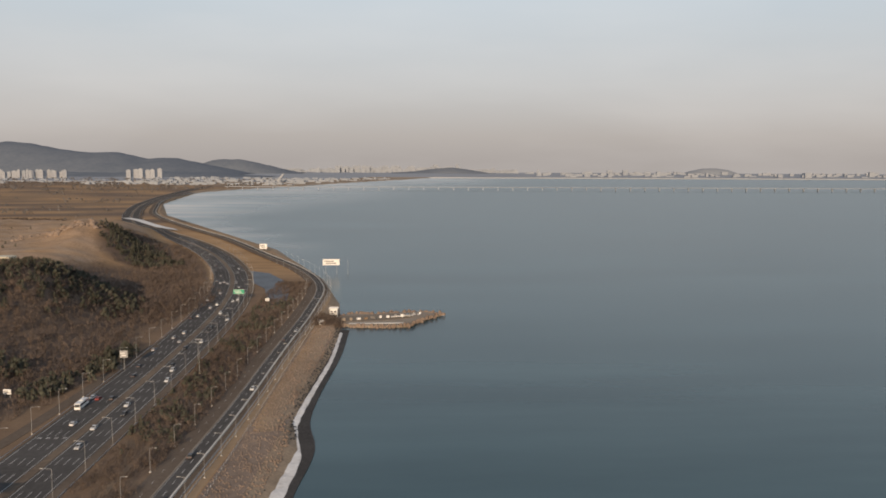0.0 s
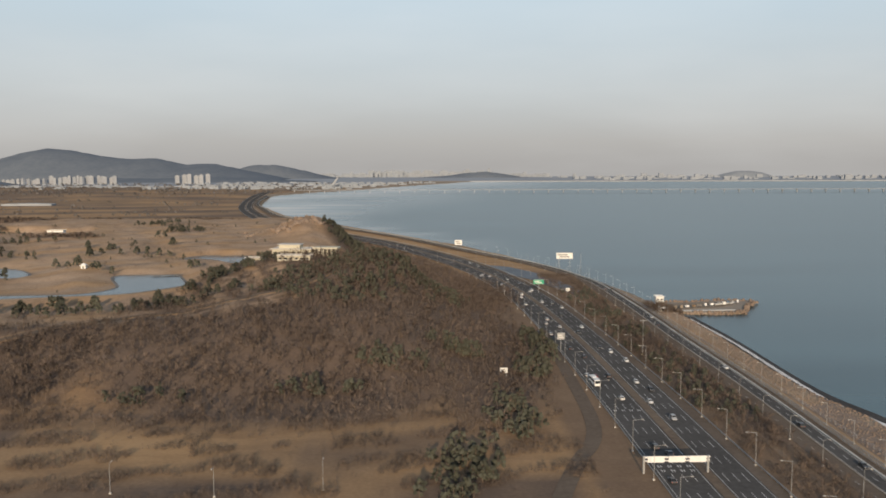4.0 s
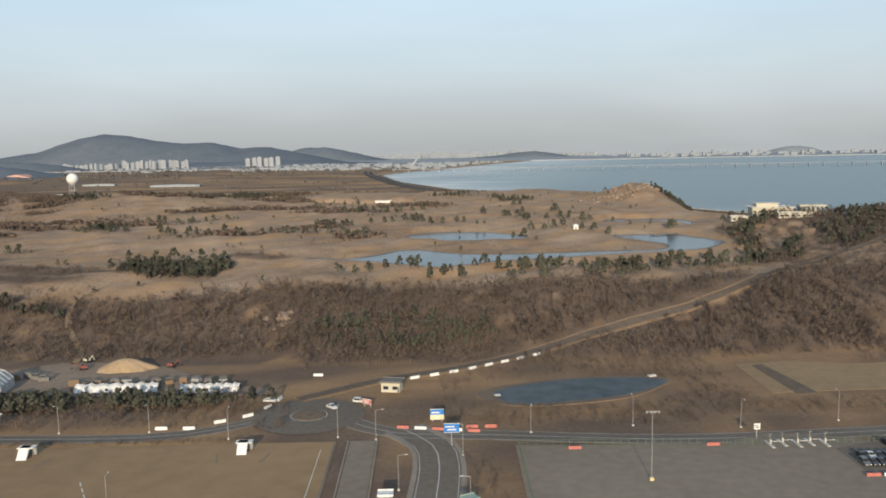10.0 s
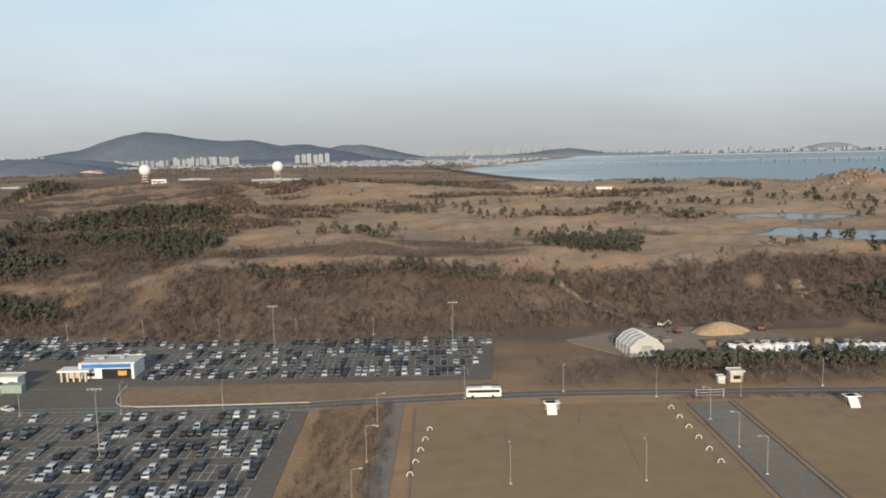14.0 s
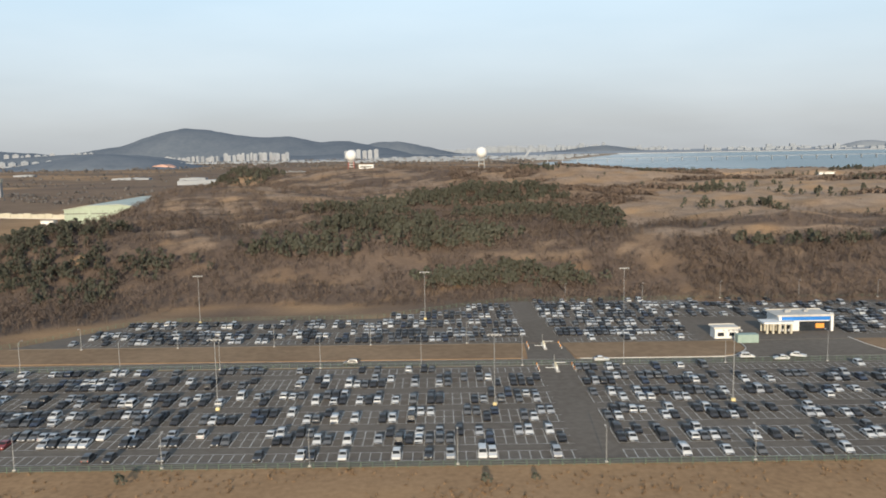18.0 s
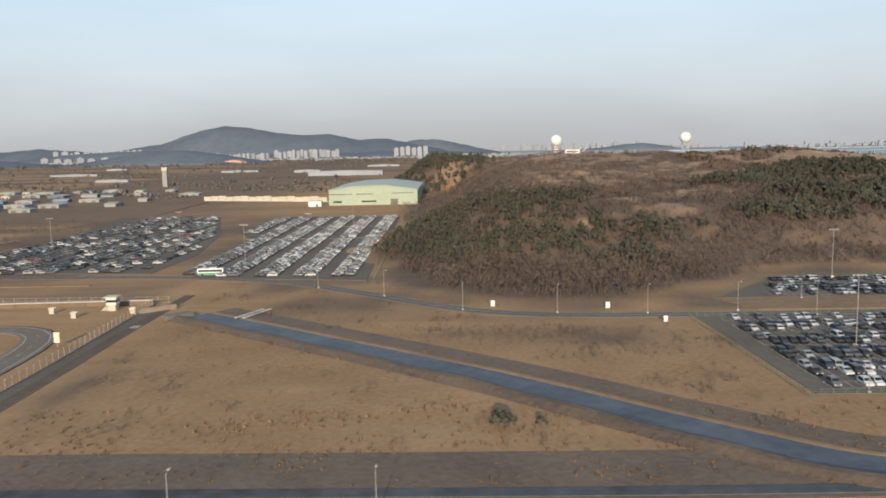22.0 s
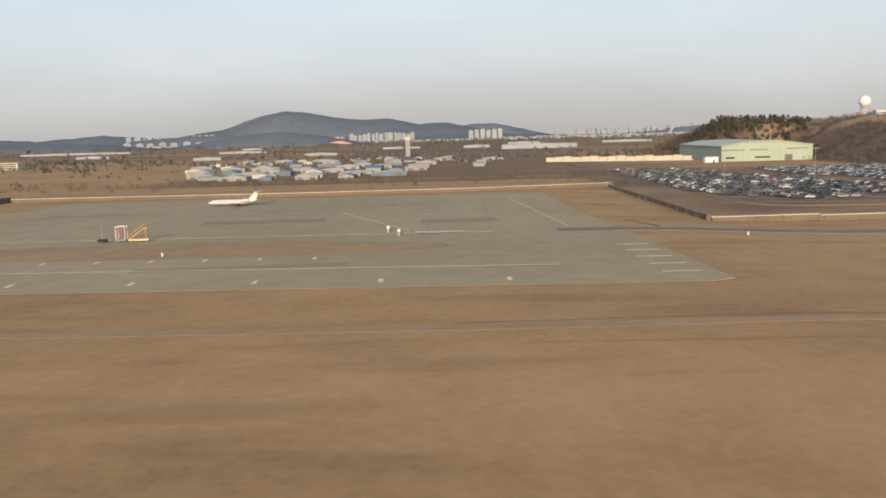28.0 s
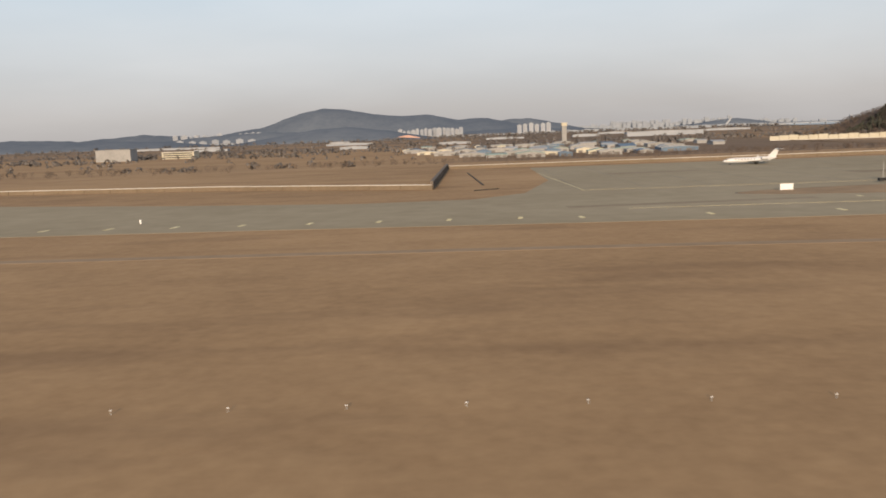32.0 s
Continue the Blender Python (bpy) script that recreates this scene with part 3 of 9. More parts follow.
cov[..., 0] = np.maximum(cov[..., 0], step(GX, -235, -225) * (1 - step(GX, -140, -128)) * (1 - step(GY, 700, 900)) * 0.75)
belt = np.interp(GY, [480, 622, 745, 854, 995, 1150], [-189, -195, -211, -237, -287, -360]) - GX
cov[..., 0] = np.maximum(cov[..., 0], step(belt, 18, 24) * (1 - step(belt, 85, 105)) * step(GY, 480, 560) * (1 - step(GY, 1050, 1150)) * 0.85)
field = step(-GX, 1478, 1484) * (1 - step(-GX, 1652, 1658)) * step(GY, 288, 296) * (1 - step(GY, 620, 700)) * np.clip(0.6 + 0.5 * wave(GX, GY, 70, 1.0), 0.2, 0.9)
field = np.maximum(field, step(-GX, 1290, 1310) * (1 - step(-GX, 1440, 1470)) * step(GY, 256, 270) * (1 - step(GY, 336, 350)) * np.clip(0.45 + 0.6 * wave(GX, GY, 35, 1.0), 0.0, 0.8))
cov[..., 0] = np.maximum(cov[..., 0], field)
low = step(GY, 60, 90) * (1 - step(GY, 250, 262)) * step(GX, -1465, -1455) * (1 - step(GX, -925, -900)) * np.clip(0.42 + 0.5 * wave(GX, GY * 1.6, 40, 4.0), 0.0, 0.85)
low = np.maximum(low, step(GY, 100, 120) * (1 - step(GY, 255, 265)) * step(GX, -720, -700) * (1 - step(GX, -240, -225)) * np.clip(0.8 + 0.5 * wave(GX, GY, 40, 2.0), 0.35, 1.0))
cov[..., 0] = np.maximum(cov[..., 0], low)
scrub = step(GY, 250, 262) * (1 - step(GY, 400, 440)) * step(GX, -1310, -1290) * (1 - step(GX, -240, -225))
scrub = scrub * np.clip(0.62 + 0.55 * wave(GX, GY * 2, 60, 7.0), 0.1, 0.95) * np.where((GX > -440) & (GY < 330), np.where(GX > -330, 0.75, 0.45), 1.0)
scrub = np.maximum(scrub, step(GY, 318, 336) * (1 - step(GY, 396, 408)) * step(GX, -1030, -1000) * (1 - step(GX, -840, -815)) * np.clip(0.8 + 0.4 * wave(GX, GY * 2, 45, 2.0), 0.45, 1.0))
cov[..., 0] = np.maximum(cov[..., 0], scrub)
# far ground paled with the mud tone to imitate haze
cov[..., 2] = np.maximum(cov[..., 2], step(GY, 3500, 3900) * step(GX, -1300, -900) * 0.9)
cov[..., 3] = step(GY, 76, 90) * (1 - step(GY, 248, 256)) * step(GX, -1466, -1458) * (1 - step(GX, -905, -895)) * np.clip(0.75 + 0.35 * wave(GX, GY * 1.6, 40, 4.0), 0.3, 1.0)
cov[..., 3] = np.maximum(cov[..., 3], (1 - step(GY, 236, 242)) * step(GY, 76, 90) * step(GX, -395, -385) * (1 - step(GX, -236, -226)) * 0.8)
# dark dead growth in the reed field
dark = np.exp(-((GX + 1459) / 7.5) ** 2 - ((GY - 180) / 26) ** 2) * np.clip(0.9 + 0.4 * wave(GX * 2, GY, 14, 5.0), 0.4, 1.0)
dark = np.maximum(dark, np.exp(-((GX + 1338 + (GY - 224) * 1.6) / 34) ** 4 - ((GY - 224) / 15) ** 4) * np.clip(0.75 + 0.5 * wave(GX, GY * 1.5, 22, 3.0), 0.3, 0.95))
cov[..., 0] = np.maximum(cov[..., 0], dark)
cov[..., 3] = cov[..., 3] * (1 - 0.95 * dark)
ca = gm.color_attributes.new("cover", "FLOAT_COLOR", "POINT")
ca.data.foreach_set("color", cov.ravel())
tagged(new("ground", gm), "dry brown winter grass and leaf litter on rolling coastal ground", "ground", kind="structure")

# the sea, sheltered and grey-blue, paler over the tidal flats
SEA, n_, l_, b_ = nodes_of("sea_water")
att = n_.new("ShaderNodeAttribute")
att.attribute_name = "shoal"
s1, s2, s3 = noise_node(n_, l_, 0.006, 6, None, (1, 4, 1)), noise_node(n_, l_, 0.35, 5), noise_node(n_, l_, 0.0035, 5, None, (1, 5, 1))
deep = ramp_node(n_, l_, mix_node(n_, l_, 0.5, s1.outputs[0], s3.outputs[0]), (0.36, (0.026, 0.056, 0.068)), (0.64, (0.052, 0.098, 0.113))).outputs[0]
shoal = ramp_node(n_, l_, s1.outputs[0], (0.4, (0.36, 0.42, 0.43)), (0.62, (0.60, 0.57, 0.52))).outputs[0]
l_.new(mix_node(n_, l_, att.outputs["Fac"], deep, shoal), b_.inputs["Base Color"])
b_.inputs["Roughness"].default_value = 0.27
sp_ = n_.new("ShaderNodeMapRange")
sp_.inputs["To Min"].default_value, sp_.inputs["To Max"].default_value = 0.20, 0.0
l_.new(att.outputs["Fac"], sp_.inputs[0])
l_.new(sp_.outputs[0], b_.inputs["Specular IOR Level"])
b_.inputs["Specular Tint"].default_value = (0.56, 0.95, 0.95, 1)
bmp = n_.new("ShaderNodeBump")
bmp.inputs["Strength"].default_value = 0.10
bmp.inputs["Distance"].default_value = 0.25
l_.new(s2.outputs[0], bmp.inputs["Height"])
l_.new(bmp.outputs[0], b_.inputs["Normal"])
sx, sy = np.linspace(-1000, 7500, 120), np.concatenate([np.linspace(-2500, 900, 12)[:-1], np.linspace(900, 4500, 70), np.linspace(4500, 8000, 8)[1:]])
SX, SY = np.meshgrid(sx, sy)
quad = (np.arange(len(sy) - 1)[:, None] * len(sx) + np.arange(len(sx) - 1)[None]).ravel()
sm = big_mesh("sea", np.stack([SX, SY, SX * 0 - 3.0], 2).reshape(-1, 3), np.stack([quad, quad + 1, quad + len(sx) + 1, quad + len(sx)], 1), SEA)
off = SX - coast(SY)
sh = np.clip(1.15 - off / (60 + 650 * step(SY, 1300, 3000)), 0, 1) * step(SY, 700, 1700) * (0.7 + 0.3 * wave(SX, SY, 500, 2.0))
sa = sm.attributes.new("shoal", "FLOAT", "POINT")
sa.data.foreach_set("value", np.clip(sh, 0, 1).astype(np.float32).ravel())
tagged(new("sea", sm), "calm grey-blue sea water, paler over the tidal flats", "sea", kind="structure")

# ---- roads, car parks, fields, airfield ----
def curve_through(pts, gap=8.0):
    """A smooth line through a few points of the plan."""
    p = [np.array(q, float) for q in pts]
    p = [2 * p[0] - p[1]] + p + [2 * p[-1] - p[-2]]
    out = []
    for a, b, c, d in zip(p, p[1:], p[2:], p[3:]):
        n = max(2, int(np.hypot(*(c - b)[:2]) / gap))
        for i in range(n):
            t = i / n
            out.append(0.5 * (2 * b + (c - a) * t + (2 * a - 5 * b + 4 * c - d) * t * t + (3 * b - a - 3 * c + d) * t ** 3))
    out.append(p[-2])
    return np.array(out)


def ribbon(shape, line, left, right, lift, thick=0.0, flat=None):
    """A strip along a line, from left to right of it (metres, right of the way along is positive)."""
    d = np.gradient(line[:, :2], axis=0)
    d /= np.linalg.norm(d, axis=1)[:, None] + 1e-9
    nrm = np.stack([d[:, 1], -d[:, 0]], 1)
    a, b = line[:, :2] + nrm * left, line[:, :2] + nrm * right
    za = (land(a[:, 0], a[:, 1]) if flat is None else flat + 0 * a[:, 0]) + lift
    zb = (land(b[:, 0], b[:, 1]) if flat is None else flat + 0 * b[:, 0]) + lift
    if flat is None:
        za, zb = za + 1.0 * step(a[:, 1], 650, 1000), zb + 1.0 * step(b[:, 1], 650, 1000)
    k, n = len(shape.v), len(a)
    shape.v += [(x, y, z) for (x, y), z in zip(a, za)] + [(x, y, z) for (x, y), z in zip(b, zb)]
    shape.f += [(k + i, k + n + i, k + n + i + 1, k + i + 1) for i in range(n - 1)]
    if thick:
        m = len(shape.v)
        shape.v += [(x, y, z - thick) for (x, y), z in zip(a, za)] + [(x, y, z - thick) for (x, y), z in zip(b, zb)]
        shape.f += [(k + i, k + i + 1, m + i + 1, m + i) for i in range(n - 1)]
        shape.f += [(k + n + i + 1, k + n + i, m + n + i, m + n + i + 1) for i in range(n - 1)]
        shape.f += [(k, m, m + n, k + n), (k + n - 1, k + 2 * n - 1, m + 2 * n - 1, m + n - 1)]
    return shape


def dashes(shape, line, offset, on, gap, width, lift):
    """A broken line beside a road's axis."""
    d = np.gradient(line[:, :2], axis=0)
    s_ = np.concatenate([[0], np.cumsum(np.linalg.norm(np.diff(line[:, :2], axis=0), axis=1))])
    pos = 0.0
    while pos + on < s_[-1]:
        u = np.array([pos, pos + on])
        x, y = np.interp(u, s_, line[:, 0]), np.interp(u, s_, line[:, 1])
        ribbon(shape, np.stack([x, y], 1), offset - width / 2, offset + width / 2, lift)
        pos += on + gap
    return shape


def slab(shape, x0, y0, x1, y1, z, thick=0.3):
    return shape.box((x0 + x1) / 2, (y0 + y1) / 2, z - thick, x1 - x0, y1 - y0, thick)


HIGHWAY = curve_through([(-190, 60), (-190, 160), (-189, 250), (-188, 361), (-189, 480), (-195, 622), (-211, 745), (-237, 854), (-287, 995), (-360, 1150), (-520, 1440), (-640, 1800), (-730, 2200), (-830, 2900), (-880, 3500)])
COAST_ROAD = curve_through([(-140, 60), (-139, 160), (-137, 247), (-132, 360), (-130, 479), (-127, 610), (-131, 735), (-160, 845), (-222, 988), (-308, 1185), (-425, 1405), (-560, 1690), (-640, 1960), (-720, 2300), (-790, 2861)])
hw = solid("highway", ribbon(ribbon(Shape(), HIGHWAY, -17.6, -2.2, 0.10, 0.5), HIGHWAY, 1.5, 14.3, 0.10, 0.5), ROAD, "dark asphalt motorway with two carriageways and dashed lanes", "road", "structure")
marks = Shape()
for o in (-12.6, -9.3, -6.0, 4.4, 7.6, 10.8):
    dashes(marks, HIGHWAY[:170], o, 7, 9, 0.17, 0.13)
for o in (-16.4, -2.9, 2.1, 13.6):
    ribbon(marks, HIGHWAY, o - 0.09, o + 0.09, 0.13)
for y_ in (262, 266, 330):
    for o in (-14.4, -11.0, -7.7, -4.4):
        x_ = float(np.interp(y_, HIGHWAY[:, 1], HIGHWAY[:, 0])) + o
        marks.box(x_ - 0.5, y_, 0.1, 0.35, 2.0, 0.04).box(x_ + 0.4, y_, 0.1, 0.35, 1.6, 0.04)
part("lane_marking", marks, LINE, hw)
part("median", ribbon(Shape(), HIGHWAY, -2.2, 1.5, 0.22, 0.5), SCRUB, hw, "brown planted median strip")
part("shoulder", ribbon(Shape(), HIGHWAY, 14.3, 18.7, 0.09, 0.4), BROWN_LANE, hw, "brownish paved shoulder behind the lamps")
part("guard_rail", ribbon(ribbon(Shape(), HIGHWAY, -18.2, -18.05, 0.85, 0.3), HIGHWAY, 18.9, 19.05, 0.95, 0.5), STEEL, hw)
rail_posts = Shape()
for x_, y_ in [(float(p[0]), float(p[1])) for p in curve_through([tuple(p) for p in HIGHWAY[8:110]], 4.0)]:
    rail_posts.box(x_ + 19.0, y_, 0, 0.14, 0.14, 0.9)
part("rail_post", rail_posts, STEEL, hw)
cr = solid("coast_road", ribbon(Shape(), COAST_ROAD, -2.9, 3.1, 0.10, 0.5), ROAD, "two-way asphalt coast road beside the sea wall", "road", "structure")
part("old_lane", ribbon(Shape(), COAST_ROAD, -11.0, -3.6, 0.08, 0.4), BROWN_LANE, cr, "older brownish asphalt lane")
marks = Shape()
dashes(marks, COAST_ROAD[:220], 0.1, 4, 6, 0.18, 0.13)
dashes(marks, COAST_ROAD[:220], -7.4, 3, 8, 0.12, 0.13)
for o in (-2.6, 2.8):
    ribbon(marks, COAST_ROAD, o - 0.07, o + 0.07, 0.13)
part("lane_marking", marks, LINE, cr)
part("kerb", ribbon(Shape(), COAST_ROAD, -3.6, -2.95, 0.28, 0.4), GRAVEL, cr)
part("low_wall", ribbon(Shape(), COAST_ROAD, 3.3, 3.9, 0.7, 0.8), CONCRETE, cr, "low pale concrete wall between road and cycle path")
rails = Shape()
for o, z in ((7.0, 1.15), (7.0, 0.75), (7.0, 0.4), (8.6, 1.1), (8.6, 0.6)):
    ribbon(rails, COAST_ROAD[:90], o, o + 0.12, z, 0.12)
part("guard_rail", rails, STEEL, cr, "pale steel rails on the sea side")
rail_posts = Shape()
for y_ in np.arange(100, 620, 4.0):
    x_ = float(np.interp(y_, COAST_ROAD[:, 1], COAST_ROAD[:, 0]))
    rail_posts.box(x_ + 7.06, y_, 0, 0.14, 0.14, 1.2).box(x_ + 8.66, y_, 0, 0.14, 0.14, 1.15)
part("rail_post", rail_posts, STEEL, cr)
part("cycle_path", ribbon(Shape(), COAST_ROAD, 4.0, 6.9, 0.08, 0.4), BROWN_LANE, cr)
part("gravel_walk", ribbon(Shape(), COAST_ROAD, 7.2, 11.6, 0.07, 0.4), TRACK, cr, "tan gravel walk behind the rails")
dy_ = thing("dirt_lane", "narrow bare dirt lane in the brush between the roads", "track", kind="structure")
part("surface", ribbon(Shape(), curve_through([(-158, 170), (-157, 240), (-156, 300), (-155, 380)]), -1.2, 1.2, 0.12, 0.3), VERGE, dy_)
slip = solid("slip_road", ribbon(Shape(), curve_through([(-258, 180), (-243, 235), (-230, 271), (-220, 293), (-214.5, 323), (-211, 387), (-209, 440), (-207, 500)]), -3.0, 3.0, 0.14, 0.5), BROWN_LANE, "narrow asphalt slip road joining the motorway", "road", "structure")

# the sloping rubble sea wall and the white ice along the tide line
wallface = Shape()
line = COAST_ROAD[:58]
ribbon(wallface, line, 12.0, 27.0, 0.06, 0.4)
rv = solid("sea_wall", wallface, ROCK, "sloping brown rubble sea wall below the coast road", "sea wall", "structure")
rr = np.random.default_rng(31)
n_s = 4200
sy_ = rr.uniform(120, 600, n_s)
sx_ = np.interp(sy_, COAST_ROAD[:, 1], COAST_ROAD[:, 0]) + rr.uniform(12.5, 33, n_s)
lump = Shape().add([(-.5, -.4, -.3), (.5, -.5, -.3), (.4, .5, -.3), (-.4, .4, -.3), (-.3, -.3, .4), (.35, -.25, .35), (.25, .3, .42), (-.3, .2, .3)], [(4, 5, 6), (4, 6, 7), (0, 1, 5), (0, 5, 4), (1, 2, 6), (1, 6, 5), (2, 3, 7), (2, 7, 6), (3, 0, 4), (3, 4, 7)])
for nm_, sel_, mt_ in (("wall_stones", sx_ < coast(sy_) - 9, ROCK), ("wet_stones", sx_ >= coast(sy_) - 9, WET_ROCK)):
    pl_ = np.stack([sx_[sel_], sy_[sel_], np.maximum(land(sx_[sel_], sy_[sel_]), -3.1) + 0.1], 1)
    st_ = new(nm_, big_mesh(nm_, *spread(lump, pl_, rr.uniform(0.35, 0.95, sel_.sum()), rr.uniform(0, 6.28, sel_.sum())), mt_))
    st_.parent = rv
    tagged(st_, kind="stuff")
wet_line = curve_through([(-97, 120), (-96, 200), (-96, 246), (-95.5, 276), (-93, 320), (-99, 356), (-99, 400), (-95, 480), (-95, 556)])
solid("tide_edge", ribbon(Shape(), wet_line, -9.0, 2.6, -2.62 - 0.06, 0.3, flat=0.0), WET_ROCK, "dark wet stones along the water line", "shore", "structure")
ice_line = curve_through([(-104.6, 150), (-103, 246), (-102, 276), (-101, 314), (-102.6, 336), (-103.2, 352), (-101, 397), (-98, 450), (-97, 480), (-97.2, 545)], 4.0)
ice = Shape()
wid = np.interp(ice_line[:, 1], [150, 246, 276, 315, 336, 352, 397, 545], [7.4, 6.9, 6.5, 5.9, 3.6, 1.9, 1.3, 1.0]) * (1 + 0.06 * np.sin(ice_line[:, 1] * 0.13) + 0.05 * np.sin(ice_line[:, 1] * 0.41))
for i, (p_, w_) in enumerate(zip(ice_line, wid)):
    ice.v += [(p_[0] - w_ - 0.15 * math.sin(i * 1.3), p_[1], -2.45), (p_[0] - w_ * 0.4, p_[1], -2.0 + 0.2 * math.sin(i * 2.1)), (p_[0] + w_ + 0.15 * math.sin(i * 1.9), p_[1], -2.6)]
    if i:
        b0 = 3 * i
        ice.f += [(b0 - 3, b0 - 2, b0 + 1, b0), (b0 - 2, b0 - 1, b0 + 2, b0 + 1)]
solid("shore_ice", ice, CRUST, "white crust of ice along the tide line", "ice", "stuff")

# pier
pier_o = [(-104, 572), (-85, 565), (-65, 564), (-51, 567), (-43, 586), (-27, 609), (-42, 618), (-61, 616), (-78, 609), (-94, 612), (-106, 598)]
pr = solid("pier", Shape().prism(pier_o, "z", -6.0, -1.4), GRAVEL, "low rubble pier with a gravel top reaching into the sea", "pier", "structure")
part("ramp", Shape().prism([(-94, 570), (-56, 572), (-55, 575), (-94, 574)], "z", -1.6, -1.15), CONCRETE, pr)
part("deck", Shape().prism([(-104, 578), (-66, 582), (-48, 595), (-58, 608), (-100, 600)], "z", -1.6, -1.25), OLD_ASPHALT, pr)

# local roads
LOCAL = curve_through([(-1620, 352), (-1560, 350), (-1490, 344), (-1440, 326), (-1406, 298), (-1361, 260), (-1302, 251), (-1200, 250.6), (-1110, 248.6), (-1040, 247), (-990, 246.2), (-940, 246.4), (-905, 250), (-850, 254), (-788, 252), (-735, 250), (-712, 256), (-698, 266)])
LOCAL_EAST = curve_through([(-671, 262), (-655, 249), (-626, 245), (-566, 237), (-500, 240), (-440, 243), (-380, 236), (-320, 222), (-270, 200)])
SOUTH = curve_through([(-652, 252), (-643, 238), (-641, 220), (-643, 190), (-645, 150), (-646, 110)])
RIDGE = curve_through([(-690, 286), (-662, 308), (-634, 322), (-606, 340), (-571, 358.5), (-524, 382), (-486, 401), (-447, 439), (-405, 474), (-378, 487), (-352, 500), (-332, 522)])
lr = solid("local_road", ribbon(Shape(), LOCAL, -3.6, 3.6, 0.12, 0.5), ASPHALT, "two-lane asphalt road past the car parks", "road", "structure")
part("lane_marking", ribbon(ribbon(ribbon(Shape(), LOCAL, -0.1, 0.1, 0.15), LOCAL, -3.3, -3.15, 0.15), LOCAL, 3.15, 3.3, 0.15), LINE, lr)
le = solid("local_road", ribbon(Shape(), LOCAL_EAST, -4.2, 4.2, 0.12, 0.5), ASPHALT, "two-lane asphalt road towards the coast", "road", "structure")
part("lane_marking", ribbon(ribbon(ribbon(Shape(), LOCAL_EAST, -0.1, 0.1, 0.15), LOCAL_EAST, -3.9, -3.75, 0.15), LOCAL_EAST, 3.75, 3.9, 0.15), LINE, le)
so = solid("local_road", ribbon(Shape(), SOUTH, -6.0, 6.0, 0.14, 0.5), ASPHALT, "four-lane asphalt road from the roundabout", "road", "structure")
part("lane_marking", ribbon(ribbon(ribbon(Shape(), SOUTH, -0.12, 0.12, 0.17), SOUTH, -5.6, -5.45, 0.17), SOUTH, 5.45, 5.6, 0.17), LINE, so)
part("pavement", ribbon(ribbon(Shape(), SOUTH, -7.6, -6.1, 0.24, 0.5), SOUTH, 6.1, 7.6, 0.24, 0.5), GRAVEL, so)
ring = Shape()
for i in range(48):
    a0, a1 = 2 * math.pi * i / 48, 2 * math.pi * (i + 1) / 48
    ring.add([(-684 + r * math.cos(a), 268 + r * 0.98 * math.sin(a), 0.17) for r, a in ((5.5, a0), (19, a0), (19, a1), (5.5, a1))], [(0, 1, 2, 3)])
rb = solid("roundabout", ring, ASPHALT, "asphalt roundabout with a round brown island", "road", "structure")
part("island", Shape().prism([(-684 + 5.6 * math.cos(i * math.pi / 12), 268 + 5.6 * math.sin(i * math.pi / 12)) for i in range(24)], "z", 0.0, 0.42), SCRUB, rb)
ringl = Shape()
for i in range(48):
    a0, a1 = 2 * math.pi * i / 48, 2 * math.pi * (i + 1) / 48
    for ra, rb_ in ((6.0, 6.2),):
        ringl.add([(-684 + r * math.cos(a), 268 + r * math.sin(a), 0.2) for r, a in ((ra, a0), (rb_, a0), (rb_, a1), (ra, a1))], [(0, 1, 2, 3)])
part("lane_marking", ringl, LINE, rb)
solid("ridge_road", ribbon(Shape(), RIDGE, -2.4, 2.4, 0.35, 0.7), BROWN_LANE, "old narrow asphalt road climbing to the golf course", "road", "structure")
solid("ridge_verge", ribbon(ribbon(Shape(), RIDGE, -3.8, -2.5, 0.3, 0.5), RIDGE, 2.5, 3.8, 0.28, 0.5), DRY_VERGE, "dry grass verge along the hill road", "verge", "structure")
solid("dirt_track", ribbon(Shape(), curve_through([(-794, 344), (-800, 366), (-818, 396), (-826, 425), (-818, 450)]), -1.4, 1.4, 0.3, 0.5), TRACK, "pale dirt track winding up from the yard", "track", "structure")

# car parks
BAY_LINE = rough_mat("faded_bay_line", (0.44, 0.425, 0.39), (0.62, 0.60, 0.55), 0.2, 2.5, 0.9)


BAY = 2.33


def row_y(base, x, lean):
    """The near edge of a row of bays, which leans a little across the lot."""
    return base + lean * (-945 - x)


def bays(shape, x0, x1, base, lean, rows):
    """The painted grid of one row of bays, or of two back to back."""
    n = int((x1 - x0) / BAY)
    for i in range(n + 1):
        x = x0 + i * BAY
        y = row_y(base, x, lean)
        shape.add([(x - 0.07, y, 0.2), (x + 0.07, y, 0.2), (x + 0.07, y + 4.9 * rows, 0.2), (x - 0.07, y + 4.9 * rows, 0.2)], [(0, 1, 2, 3)])
    for k in range(rows + 1):
        ya, yb = row_y(base, x0, lean) + 4.9 * k, row_y(base, x1, lean) + 4.9 * k
        shape.add([(x0, ya - 0.06, 0.205), (x1, yb - 0.06, 0.205), (x1, yb + 0.06, 0.205), (x0, ya + 0.06, 0.205)], [(0, 1, 2, 3)])
    return shape


